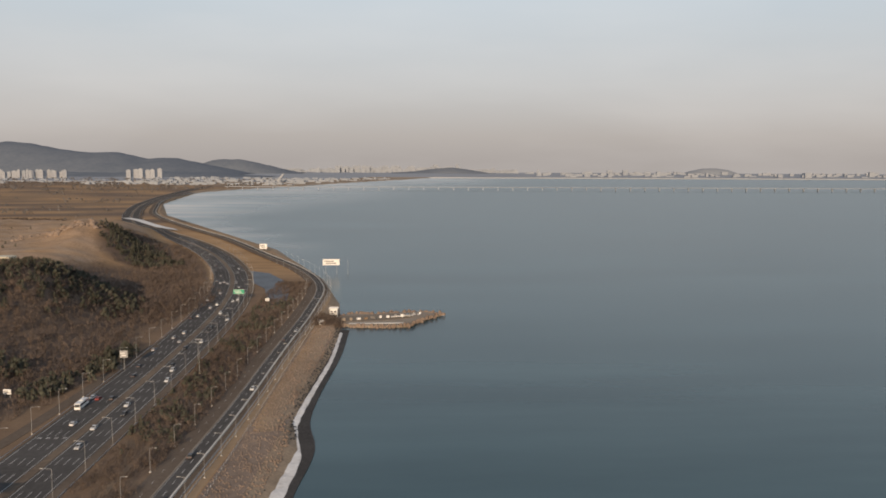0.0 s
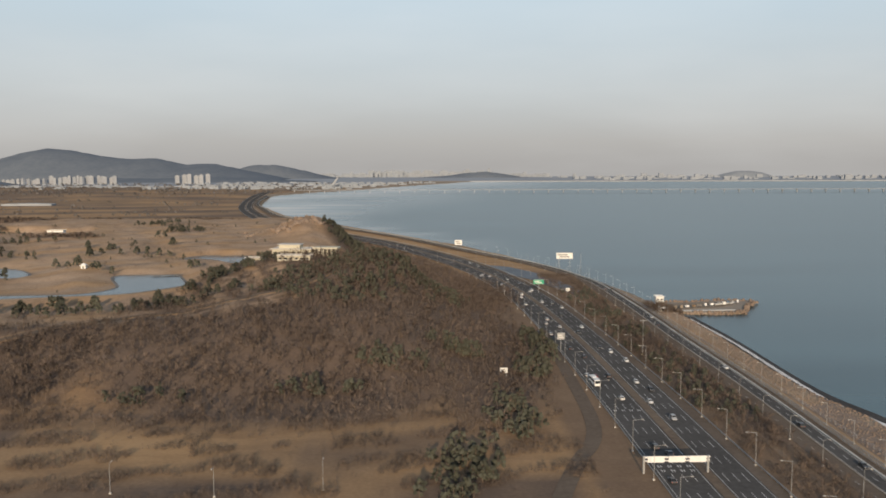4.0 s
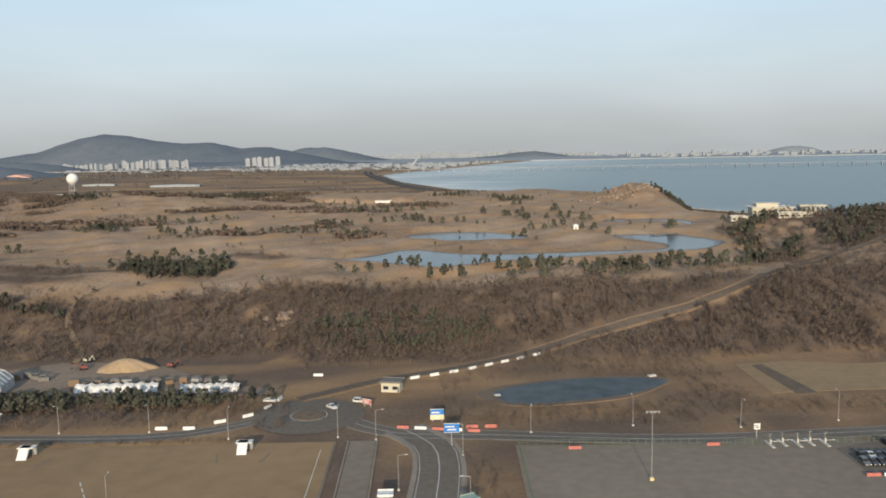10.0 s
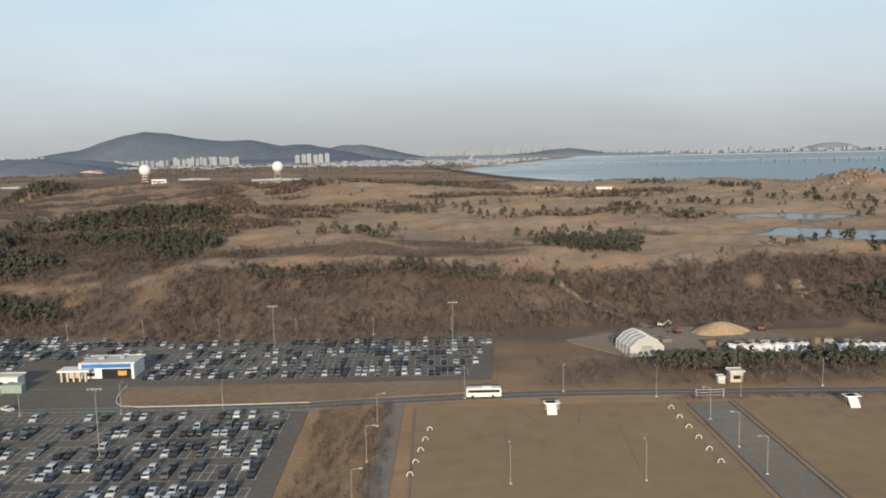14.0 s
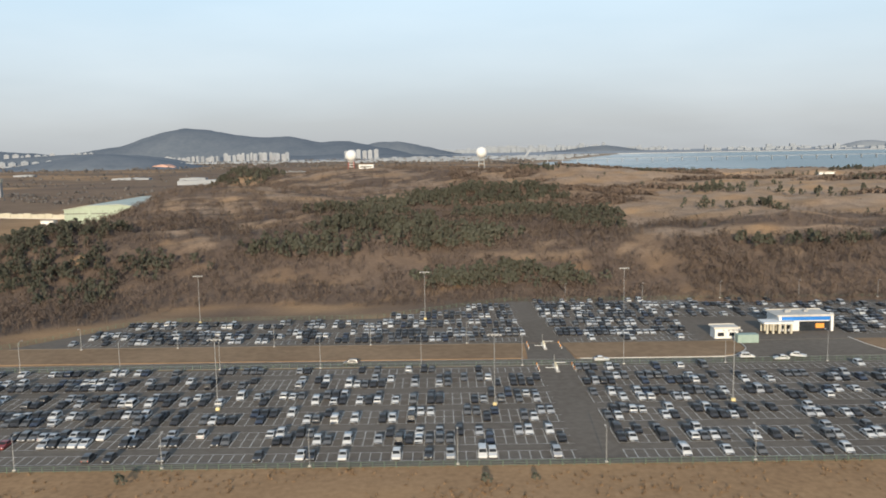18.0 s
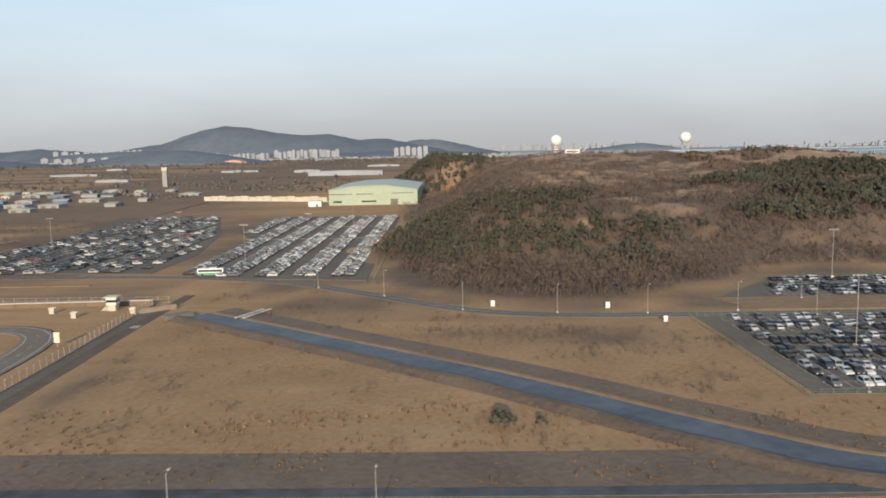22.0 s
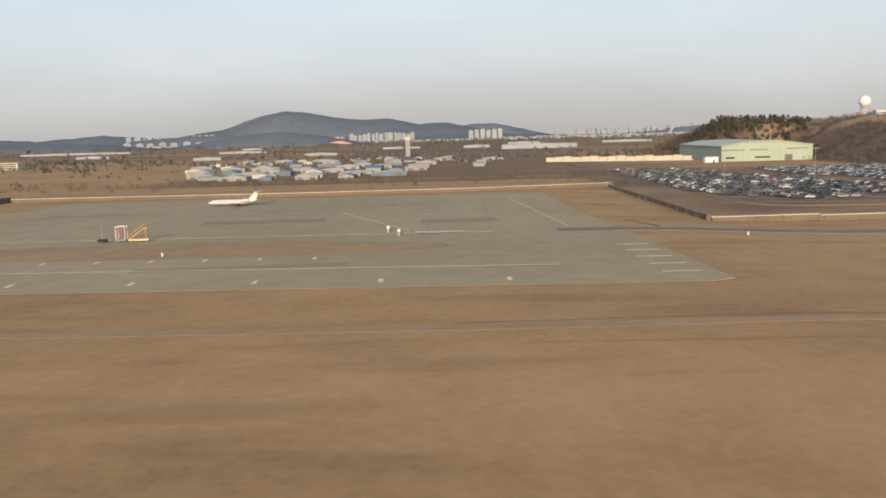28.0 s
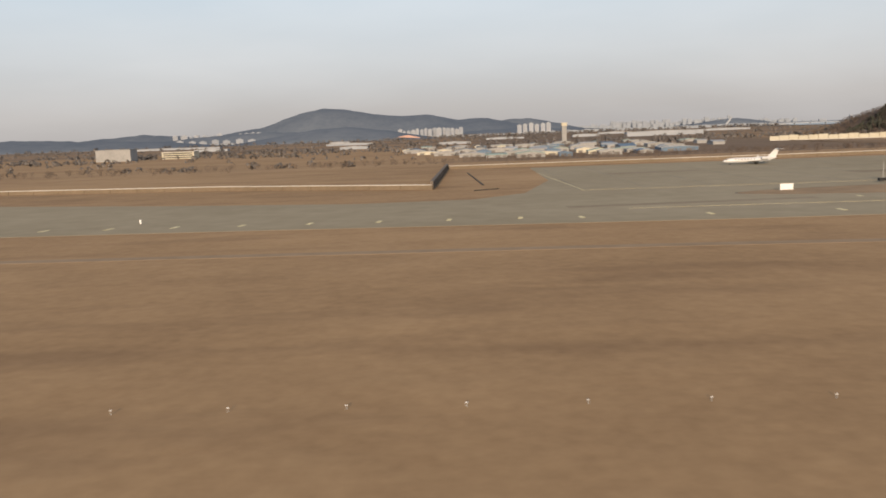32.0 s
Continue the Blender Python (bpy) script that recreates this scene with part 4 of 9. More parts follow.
# blocks of bays: x from, x to, near edge at x -945, lean, rows
A_BLOCKS = [(x0, x1, y, 0.0145, r) for x0, x1 in ((-1292, -1102), (-1092, -931)) for y, r in ((166.6, 1), (175.6, 2), (190.4, 2), (205.0, 2), (220.2, 2), (235.0, 1))]
B_BLOCKS = [(-1258, -1101, 278.8, 0.025, 2), (-1252, -1101, 292.8, 0.034, 2), (-1152, -1101, 307.3, 0.04, 2), (-1124, -1101, 323.0, 0.033, 2), (-1262, -1104, 272.8, 0.02, 1),
            (-1091, -1043, 278.8, 0.025, 2), (-1092, -1043, 292.8, 0.034, 2), (-1093, -992, 307.3, 0.04, 2), (-1093, -992, 323.0, 0.033, 2), (-1093, -992, 336.0, 0.043, 1), (-1088, -1044, 272.6, 0.01, 1),
            (-990, -874, 278.8, 0.02, 2), (-990, -870, 292.8, 0.02, 2), (-990, -867, 307.3, 0.02, 2), (-990, -864, 322.6, 0.02, 1), (-990, -864, 327.5, 0.02, 1)]
la = solid("car_park", Shape().prism([(-1297, 168), (-925, 164.6), (-926, 242), (-1299, 247)], "z", -0.3, 0.16), ASPHALT, "wide asphalt car park with white bay lines, half full", "car park", "structure")
ln = Shape()
for q_ in A_BLOCKS:
    bays(ln, *q_)
part("bay_line", ln, BAY_LINE, la)
lb = solid("car_park", Shape().prism([(-1282, 277.5), (-1044, 272), (-1031.6, 272), (-992, 272), (-868, 271.5), (-862, 335), (-944, 342), (-1000, 345), (-1103, 349), (-1127, 336), (-1156, 318), (-1234, 318), (-1252, 312), (-1266, 297)][::-1], "z", -0.3, 0.16), ASPHALT, "asphalt car park below the wooded hill, well filled", "car park", "structure")
ln = Shape()
for q_ in B_BLOCKS:
    bays(ln, *q_)
part("bay_line", ln, BAY_LINE, lb)
solid("plaza", Shape().prism([(-1043, 250.4), (-981, 249.8), (-988.5, 254.3), (-991.8, 263.5), (-992, 271.8), (-1031.6, 271.8), (-1032.4, 261.2), (-1036.8, 255)], "z", -0.3, 0.15), ASPHALT, "asphalt forecourt between the car parks", "forecourt", "structure")
kerb = Shape()
for pts_ in (((-992.6, 274), (-991.5, 263.5), (-988.5, 254.3), (-981.8, 250.3), (-953.7, 250.1), (-926.9, 250.6)), ((-1031.5, 270.4), (-1032.3, 261.2), (-1036.6, 255), (-1042.2, 251.4), (-1062, 251.4), (-1088, 252.0))):
    ribbon(kerb, curve_through(pts_, 1.5), -0.15, 0.15, 0.15, 0.3, flat=0.15)
solid("kerb", kerb, CONCRETE, "pale concrete kerbs round the forecourt", "kerb", "structure")
solid("link_road", Shape().prism([(-1104.5, 252), (-1089.5, 251.5), (-1091, 272.8), (-1103.5, 273)], "z", -0.3, 0.15), ASPHALT, "short asphalt link through the verge between the car parks", "road", "structure")
for pts_ in (((-1089, 252.4), (-1043, 251.8), (-1037, 255.4), (-1032.6, 261.6), (-1031.9, 270.6), (-1045, 271.8), (-1091, 272.8)), ((-1276, 256.5), (-1106, 253.4), (-1104.5, 272.8), (-1284, 277)), ((-981.6, 250.7), (-927, 250.9), (-903, 254.4), (-864, 259), (-866, 271.2), (-992, 271.8), (-991.2, 263.6), (-988.2, 254.6))):
    solid("verge", Shape().prism(pts_, "z", -0.2, 0.19), DRY_VERGE, "strip of dry tan grass between the car parks", "verge", "structure")

# far car parks before the hangar: rows run away from the runway
lh = solid("car_park", Shape().prism([(-1484, 342), (-1408, 328), (-1412, 640), (-1510, 652), (-1512, 530), (-1484, 470)], "z", -0.3, 0.16), ASPHALT, "asphalt storage park packed with rows of cars", "car park", "structure")
part("cross_line", Shape().box(-1455, 488, 0.17, 82, 1.2, 0.05).box(-1455, 560, 0.17, 82, 1.2, 0.05), LINE, lh)
solid("car_park", Shape().prism([(-1614, 392), (-1590, 366), (-1506, 356), (-1505, 420), (-1520, 520), (-1560, 662), (-1645, 676)], "z", -0.3, 0.16), ASPHALT, "asphalt storage park packed with dark cars", "car park", "structure")
# the gated lot by the eastern road
lt = solid("car_park", Shape().prism([(-622, 120), (-392, 120), (-394, 226), (-512, 231.5), (-526, 238), (-543, 240), (-556, 231.5), (-618, 235)], "z", -0.3, 0.16), OLD_ASPHALT, "worn grey asphalt lot, mostly empty, inside a fence", "car park", "structure")
part("car_bay", Shape().prism([(-526, 207), (-398, 196), (-398, 224), (-512, 231), (-526, 226)], "z", 0.0, 0.2), ASPHALT, lt)

# sports fields
for x0, x1, nm in ((-894, -812, "a"), (-796, -672, "b")):
    sf = solid("sports_field", Shape().prism([(x0, 120), (x1, 120), (x1, 242), (x0, 243)], "z", -0.3, 0.22), TURF, "wide flat sports field of dry tan turf", "field", "structure")
    part("edge_drain", Shape().box(x1 - 0.4, 181, 0.2, 0.5, 120, 0.08).box(x0 + 0.4, 181, 0.2, 0.5, 120, 0.08), DARK_CONCRETE, sf)
ws = Shape()
for k_ in range(7):
    ws.box(-738 + k_ * 2.1, 214 - k_ * 4.0, 0.2, 0.3, 2.8, 0.06, 28)
part("worn_line", ws, LINE, sf)
part("border_line", Shape().box(-676, 200, 0.2, 0.2, 70, 0.06), BAY_LINE, sf)
ln = Shape().box(-804, 180, -0.3, 12.5, 124, 0.5)
gr = solid("field_lane", ln, OLD_ASPHALT, "pale straight asphalt lane between the sports fields", "road", "structure")
part("kerb", Shape().box(-810.6, 180, 0, 0.4, 124, 0.4).box(-797.4, 180, 0, 0.4, 124, 0.4), DARK_CONCRETE, gr)
ln = Shape().box(-664, 190, -0.3, 8, 104, 0.5)
gr = solid("field_lane", ln, OLD_ASPHALT, "pale concrete footway beside the field", "road", "structure")
part("kerb", Shape().box(-668.4, 190, 0, 0.5, 104, 0.45).box(-659.6, 190, 0, 0.5, 104, 0.45), GRAVEL, gr)
solid("field_lane", Shape().prism([(-905, 150), (-899, 150), (-897, 246), (-902, 246)], "z", -0.3, 0.2), OLD_ASPHALT, "narrow lane along the sports field", "road", "structure")

# straw plot with its dark strip, and the oval pond
sp = solid("straw_plot", Shape().prism([(-521, 281), (-458, 283), (-453, 328), (-520, 320)], "z", -0.3, 0.1), STRAW, "square plot of mown straw-coloured grass", "field", "structure")
part("strip", Shape().prism([(-513, 279), (-505, 279), (-509, 319), (-514, 317)], "z", 0.0, 0.14), SCRUB, sp)


def oval(cx, cy, rx, ry, turn, n=40, wob=0.05):
    out = []
    for i in range(n):
        a = 2 * math.pi * i / n
        r = 1 + wob * math.sin(3 * a + cx) + wob * 0.6 * math.sin(5 * a + cy)
        u, v = rx * r * math.cos(a), ry * r * math.sin(a)
        c, s = math.cos(radians(turn)), math.sin(radians(turn))
        out.append((cx + u * c - v * s, cy + u * s + v * c))
    return out


POND, n_, l_, b_ = nodes_of("pond_water")
pn = noise_node(n_, l_, 0.05, 4)
l_.new(ramp_node(n_, l_, pn.outputs[0], (0.4, (0.030, 0.046, 0.058)), (0.65, (0.05, 0.072, 0.088))).outputs[0], b_.inputs["Base Color"])
b_.inputs["Roughness"].default_value = 0.2
b_.inputs["Specular IOR Level"].default_value = 0.22
b_.inputs["Specular Tint"].default_value = (0.75, 0.9, 1.0, 1)
ICY_WATER = rough_mat("icy_canal_water", (0.038, 0.045, 0.055), (0.105, 0.118, 0.134), 0.10, 0.5, 0.45, spec=0.12)
DARK_WATER = rough_mat("dark_ditch_water", (0.050, 0.055, 0.058), (0.130, 0.138, 0.142), 0.05, 0.35, 0.6, spec=0.0)
ops = solid("reservoir", Shape().prism(oval(-590, 290, 37.5, 15.5, 14), "z", -0.3, 0.2), VERGE, "oval pond with a low earth rim", "pond", "structure")
part("bank", Shape().prism(oval(-590, 290, 37.2, 15.2, 14), "z", 0.1, 0.24), BANK, ops)
part("water", Shape().prism(oval(-589, 290, 33.5, 12.6, 14), "z", 0.1, 0.27), rough_mat("pond_water", (0.052, 0.062, 0.069), (0.108, 0.123, 0.132), 0.04, 0.3, 0.55, spec=0.05), ops)
part("inlet", Shape().box(-557.5, 305, 0.1, 3, 1.8, 0.6, 20).box(-619, 285, 0.1, 2, 1.5, 0.5, 20), CONCRETE, ops)


# shallow lagoon and a strip of ice beside the motorway's bend
solid("lagoon", Shape().prism([(-224, 850), (-190, 822), (-168, 770), (-156, 720), (-150, 660), (-158, 640), (-166, 660), (-178, 722), (-200, 770), (-226, 815), (-244, 850)], "z", -0.3, 0.35), ICY_WATER, "shallow grey lagoon between the two roads", "pond", "structure")
solid("ice_strip", ribbon(Shape(), curve_through([(-585, 1585), (-545, 1530), (-490, 1430), (-420, 1310)]), -7, 7, 0.9), CRUST, "pale frozen strip beside the motorway", "ice", "structure")

# the ponds' own outlines, laid a little above their beds
for i_, pts_ in enumerate(PONDS):
    o = curve_through(list(pts_) + [pts_[0]], 5.0)
    pd = solid("golf_pond", Shape().prism([tuple(q) for q in o[:-1]], "z", 21.0, 22.40), POND, "still blue-grey pond among dry fairways", "pond", "structure")
    part("bank", ribbon(Shape(), o, -1.0, 0.8, 0.35, 0.5, flat=22.2), DARK_CONCRETE, pd, "dark stone edging round the water")

# yard by the wood
YARD_DIRT = rough_mat("packed_yard_dirt", (0.17, 0.125, 0.088), (0.265, 0.200, 0.145), 0.05, 0.9, 0.95, 0.3)
yd = solid("yard", Shape().prism([(-816, 298), (-800, 296), (-714, 294), (-700, 292), (-700, 300), (-720, 306), (-750, 334), (-770, 344), (-800, 346), (-818, 334), (-834, 326), (-832, 321)], "z", -0.3, 0.3), YARD_DIRT, "bare gravel storage yard at the foot of the wood", "yard", "structure")

# airfield: perimeter road, walls, apron, taxiway
PERIM = curve_through([(-1487.3, 60), (-1487.3, 106), (-1487.8, 140), (-1488.4, 170), (-1489.2, 205), (-1492, 227), (-1500, 241), (-1516, 246), (-1560, 244), (-1640, 244), (-1700, 246)])
pm = solid("perimeter_road", ribbon(Shape(), PERIM, -3.5, 3.5, 0.14, 0.4), rough_mat("weathered_asphalt", (0.165, 0.140, 0.113), (0.22, 0.188, 0.154), 0.04, 0.7, 0.95, spec=0.0), "grey asphalt patrol road just inside the airfield fence", "road", "structure")
part("shoulder", ribbon(ribbon(Shape(), PERIM, -4.8, -3.5, 0.12, 0.4), PERIM, 3.5, 4.6, 0.12, 0.4), OLD_ASPHALT, pm)
part("lane_marking", ribbon(ribbon(Shape(), PERIM, -3.4, -3.2, 0.17), PERIM, 3.2, 3.4, 0.17), LINE, pm)
dashes(ml := Shape(), PERIM, 0.0, 3, 5, 0.09, 0.17)
part("centre_line", ml, BAY_LINE, pm)
part("gutter", ribbon(Shape(), PERIM[:24], 4.7, 5.1, 0.15), BLACK, pm, "dark drain beside the road")
for x, y, a, b in ((-1486.4, 170.5, 3.0, 1.3), (-1489.4, 139.2, 3.0, 0.45), (-1485.8, 122.8, 3.2, 0.45), (-1490.2, 141.6, 0.9, 1.5), (-1488.9, 141.6, 0.9, 1.5), (-1486.4, 120.4, 0.9, 1.7), (-1485.1, 120.4, 0.9, 1.7), (-1486.4, 152.5, 0.4, 2.2), (-1486.0, 154.0, 1.0, 0.5), (-1487.0, 112, 0.3, 2.4)):
    part("road_mark", Shape().box(x, y, 0.14, a, b, 0.04), LINE, pm)
br = solid("service_road", ribbon(Shape(), curve_through([(-1486, 128), (-1500, 130.5), (-1540, 131), (-1640, 127), (-1720, 122.5), (-1860, 123.5), (-1975, 129), (-2400, 140)]), -1.7, 1.7, 0.03, 0.3), TRACK, "narrow tan track across the airfield grass", "road", "structure")
part("mouth", Shape().prism([(-1491.0, 113), (-1491.4, 142), (-1493.5, 136.5), (-1497.5, 133), (-1503, 132), (-1503, 127.2), (-1496.5, 126.0), (-1493, 121)], "z", -0.2, 0.13), OLD_ASPHALT, br, "flared grey mouth joining the patrol road")
part("mouth_line", ribbon(ribbon(Shape(), curve_through([(-1491.2, 142.5), (-1493.4, 136.8), (-1497.5, 133.2), (-1503, 132.2)], 1.0), -0.1, 0.1, 0.15), curve_through([(-1503, 127.0), (-1496.5, 125.8), (-1492.8, 120.6), (-1491, 112)], 1.0), -0.1, 0.1, 0.15), LINE, br)
for k_ in range(4):
    part("road_mark", Shape().box(-1506.4 - 1.1 * k_, 129.4, 0.12, 0.7, 2.4, 0.05), LINE, br)
part("road_mark", Shape().box(-1538, 128.6, 0.1, 2.2, 2.4, 0.05, 20), LINE, br)
part("edge_gutter", ribbon(Shape(), curve_through([(-1500, 133), (-1540, 133.4), (-1640, 129.8), (-1730, 125)]), -0.14, 0.14, 0.14), DARK_CONCRETE, br, "dark drain slot")
solid("drain_slot", ribbon(Shape(), curve_through([(-1560, 112), (-1650, 112.3), (-1720, 112.5)]), -0.08, 0.08, 0.1), DARK_CONCRETE, "thin dark drain slot in the grass", "drain", "structure")
PAD = rough_mat("weathered_pad", (0.27, 0.235, 0.19), (0.36, 0.32, 0.265), 0.2, 1.5, 0.9)
OUTER = curve_through([(-1471, 300), (-1471.2, 240), (-1470.2, 190), (-1470.4, 150), (-1472.4, 133), (-1472.2, 120), (-1467, 111.5), (-1455, 107.5), (-1438, 106), (-1300, 104)])
out_rd = solid("outer_road", ribbon(Shape(), OUTER, -1.7, 1.7, 0.16, 0.4), BROWN_LANE, "narrow brown asphalt lane outside the airfield fence", "road", "structure")
part("kerb", ribbon(ribbon(Shape(), OUTER, -1.9, -1.75, 0.2, 0.4), OUTER[:40], 1.75, 1.9, 0.2, 0.4), OLD_ASPHALT, out_rd)
part("paved_strip", Shape().prism([(-1474.6, 60), (-1466, 60), (-1470.4, 104), (-1473.2, 122), (-1472.0, 150), (-1472.0, 220), (-1473.4, 281), (-1478.0, 281), (-1475.8, 200), (-1474.6, 106)], "z", -0.2, 0.13), ASPHALT, out_rd, "grey paved strip along the fence")
part("pad", Shape().box(-1470.3, 149.4, 0.14, 3.3, 4.2, 0.06), PAD, out_rd)
part("pad", Shape().box(-1470.8, 246, 0.14, 2.8, 3.4, 0.06), PAD, out_rd)
part("pad", Shape().box(-1453, 107, 0.16, 4.4, 2.6, 0.06), PAD, out_rd)


def wall_run(name, pts, h, w, mat, label, z0=0.0):
    """A wall along corners, with a coping and regular piers."""
    run = thing(name, label, "wall", kind="structure")
    body, cope, pier_ = Shape(), Shape(), Shape()
    for (x0, y0), (x1, y1) in zip(pts, pts[1:]):
        L, a = math.hypot(x1 - x0, y1 - y0), math.degrees(math.atan2(y1 - y0, x1 - x0))
        body.box((x0 + x1) / 2, (y0 + y1) / 2, z0 - 0.3, L, w, h + 0.3, a)
        cope.box((x0 + x1) / 2, (y0 + y1) / 2, z0 + h, L, w + 0.2, 0.25, a)
        for i in range(int(L / 12) + 1):
            t_ = i * 12 / L
            if t_ <= 1:
                pier_.box(x0 + (x1 - x0) * t_, y0 + (y1 - y0) * t_, z0 - 0.3, 0.8, w + 0.5, h + 0.3, a)
    part("wall_face", body, mat, run)
    part("coping", cope, BROWN_WALL if mat is BROWN_WALL else CONCRETE, run)
    part("pier", pier_, mat, run)
    return run


BROWN_WALL = rough_mat("brown_stained_wall", (0.105, 0.085, 0.068), (0.165, 0.135, 0.108), 0.1, 1.0, 0.9)
TAN_WALL = rough_mat("tan_wall", (0.13, 0.10, 0.068), (0.18, 0.138, 0.095), 0.1, 1.0, 0.9)
wf_ = thing("airfield_fence", "tall wire airfield fence on posts with forked tops", "fence", kind="structure")
for k_ in range(73):
    y_ = 40 + 3.35 * k_
    x_ = float(np.interp(y_, [40, 106, 200, 283], [-1474.8, -1474.8, -1476.0, -1478.4]))
    part("post", Shape().box(x_, y_, 0, 0.1, 0.1, 2.3).tube((x_, y_, 2.2), (x_ - 0.45, y_, 2.8), 0.05, 0.04, 4).tube((x_, y_, 2.2), (x_ + 0.45, y_, 2.8), 0.05, 0.04, 4), GRAVEL if k_ < 22 else STEEL, wf_)
fr_ = Shape()
for (ax, ay), (bx, by) in zip(((-1474.8, 40), (-1474.8, 106), (-1476.0, 200)), ((-1474.8, 106), (-1476.0, 200), (-1478.4, 283))):
    L_, a_ = math.hypot(bx - ax, by - ay), math.degrees(math.atan2(by - ay, bx - ax))
    for k_ in range(8):
        fr_.box((ax + bx) / 2, (ay + by) / 2, 0.15 + 0.29 * k_, L_, 0.016, 0.016, a_)
    fr_.box((ax + bx) / 2 - 0.45, (ay + by) / 2, 2.78, L_, 0.025, 0.025, a_).box((ax + bx) / 2 + 0.45, (ay + by) / 2, 2.78, L_, 0.025, 0.025, a_)
part("wire", fr_, DARK_CONCRETE, wf_)
part("footing", Shape().box(-1474.8, 73, -0.2, 0.4, 66, 0.45).box(-1475.4, 153, -0.2, 0.4, 94, 0.45, 0.73).box(-1477.2, 241.5, -0.2, 0.4, 83, 0.45, 1.65), GRAVEL, wf_)
wall_run("airfield_wall", [(-1478.5, 283), (-1560, 279)], 1.6, 0.8, TAN_WALL, "pale concrete boundary wall of the airfield")
wall_run("airfield_wall", [(-1560, 279), (-1610, 275)], 1.7, 0.8, TAN_WALL, "pale concrete boundary wall of the airfield", 0.15)
wall_run("airfield_wall", [(-1610, 275), (-1646.5, 272)], 1.8, 0.8, TAN_WALL, "pale concrete boundary wall of the airfield", 0.5)
wall_run("airfield_wall", [(-1647.5, 272), (-1651, 441)], 2.0, 0.9, BROWN_WALL, "dark brown concrete boundary wall of the airfield", 0.9)
wall_run("airfield_wall", [(-1651, 441), (-1720, 424), (-1800, 419), (-1966, 422)], 1.7, 0.8, TAN_WALL, "pale concrete boundary wall of the airfield", 2.3)
wall_run("airfield_wall", [(-1966, 422), (-1966, 272)], 2.6, 0.9, BROWN_WALL, "dark brown concrete boundary wall of the airfield", 2.4)
wall_run("airfield_wall", [(-1966, 272), (-2048, 306), (-2148, 328), (-2300, 345)], 1.5, 0.8, TAN_WALL, "pale concrete boundary wall of the airfield", 2.4)

solid("wall_lane", ribbon(Shape(), curve_through([(-1642, 286), (-1645, 340), (-1647, 400), (-1648, 450), (-1640, 500)]), -3.2, 2.2, 0.2, 0.5), GRAVEL, "grey gravel lane outside the airfield wall", "track", "structure")
solid("dirt_track", ribbon(Shape(), curve_through([(-1628, 860), (-1624, 700), (-1611, 530), (-1612.5, 430), (-1614, 372), (-1610, 343), (-1598, 331), (-1580, 328), (-1520, 327)]), -1.3, 1.3, 0.25, 0.5), DRY_VERGE, "tan wheel track looping round the storage lot", "track", "structure")

AIR = 2.4
PATCH = rough_mat("patched_concrete", (0.235, 0.188, 0.132), (0.305, 0.248, 0.178), 0.03, 0.5, 0.95, spec=0.0)
ISLAND_GRASS = rough_mat("worn_island_grass", (0.235, 0.152, 0.080), (0.33, 0.218, 0.118), 0.05, 0.4, 0.95, 0.2)
ap = solid("apron", Shape().prism([(-1680, 236), (-1675, 160), (-1680, 157), (-1900, 159), (-2000, 166), (-2600, 196), (-2600, 300), (-2120, 266), (-2045, 240), (-1985, 224), (-1952, 226), (-1937, 243), (-1925, 300), (-1925, 404), (-1690, 404), (-1686, 300)], "z", AIR - 0.4, AIR + 0.03), APRON, "wide weathered grey apron and taxiway", "apron", "structure")
part("island", Shape().prism(oval(-1808, 217, 75, 14.5, 0, 40, 0.0), "z", AIR - 0.1, AIR + 0.06), ISLAND_GRASS, ap, "long grass island with a worn edge")
part("island_edge", Shape().prism(oval(-1808, 217, 75.8, 15.2, 0, 40, 0.0), "z", AIR - 0.1, AIR + 0.045), OLD_ASPHALT, ap, "thin worn edge band")
for i in range(9):
    part("edge_dash", Shape().box(-1719 - 26.3 * i, 164.3 + 0.9 * i, AIR + 0.0, 1.0, 3.6, 0.05, 3), YELLOW, ap, "short worn yellow shoulder stripe")
for i in range(9):
    part("edge_dash", Shape().box(-1942 - 15.2 * i, 174 + 0.7 * i, AIR + 0.0, 1.0, 3.6, 0.05, -4), YELLOW, ap, "short worn yellow shoulder stripe")
for i in range(8):
    part("edge_dash", Shape().box(-1765 - 13.6 * i, 198.5, AIR + 0.0, 0.8, 3.0, 0.05), YELLOW, ap, "short worn yellow shoulder stripe")
for i in range(5):
    part("edge_dash", Shape().box(-1683 - 0.4 * i, 169 + 10.6 * i, AIR + 0.0, 8, 0.5, 0.05), YELLOW, ap, "thin worn yellow shoulder stripe")
part("taxi_line", Shape().box(-1812, 184, AIR + 0.0, 210, 0.22, 0.05, -1.5).box(-1820, 246, AIR + 0.0, 200, 0.22, 0.05).box(-1760, 285, AIR + 0.0, 0.3, 70, 0.05, 25).box(-1702, 318, AIR + 0.0, 0.3, 120, 0.05, 6).box(-1922, 300, AIR + 0.0, 0.3, 110, 0.05, 3), YELLOW, ap)
seams = Shape()
for i in range(12):
    seams.box(-1700 - 20 * i, 325, AIR + 0.0, 0.15, 150, 0.04)
for i in range(8):
    seams.box(-1812, 255 + 20 * i, AIR + 0.0, 224, 0.15, 0.04)
part("joint", seams, DARK_CONCRETE, ap)
for px, py, a, b in ((-1760, 350, 30, 9), (-1800, 290, 44, 12), (-1880, 330, 38, 10), (-1730, 280, 26, 14), (-1900, 196, 60, 5), (-1780, 186, 50, 6)):
    part("repair_patch", Shape().box(px, py, AIR - 0.012, a, b, 0.05, 4), PATCH, ap)
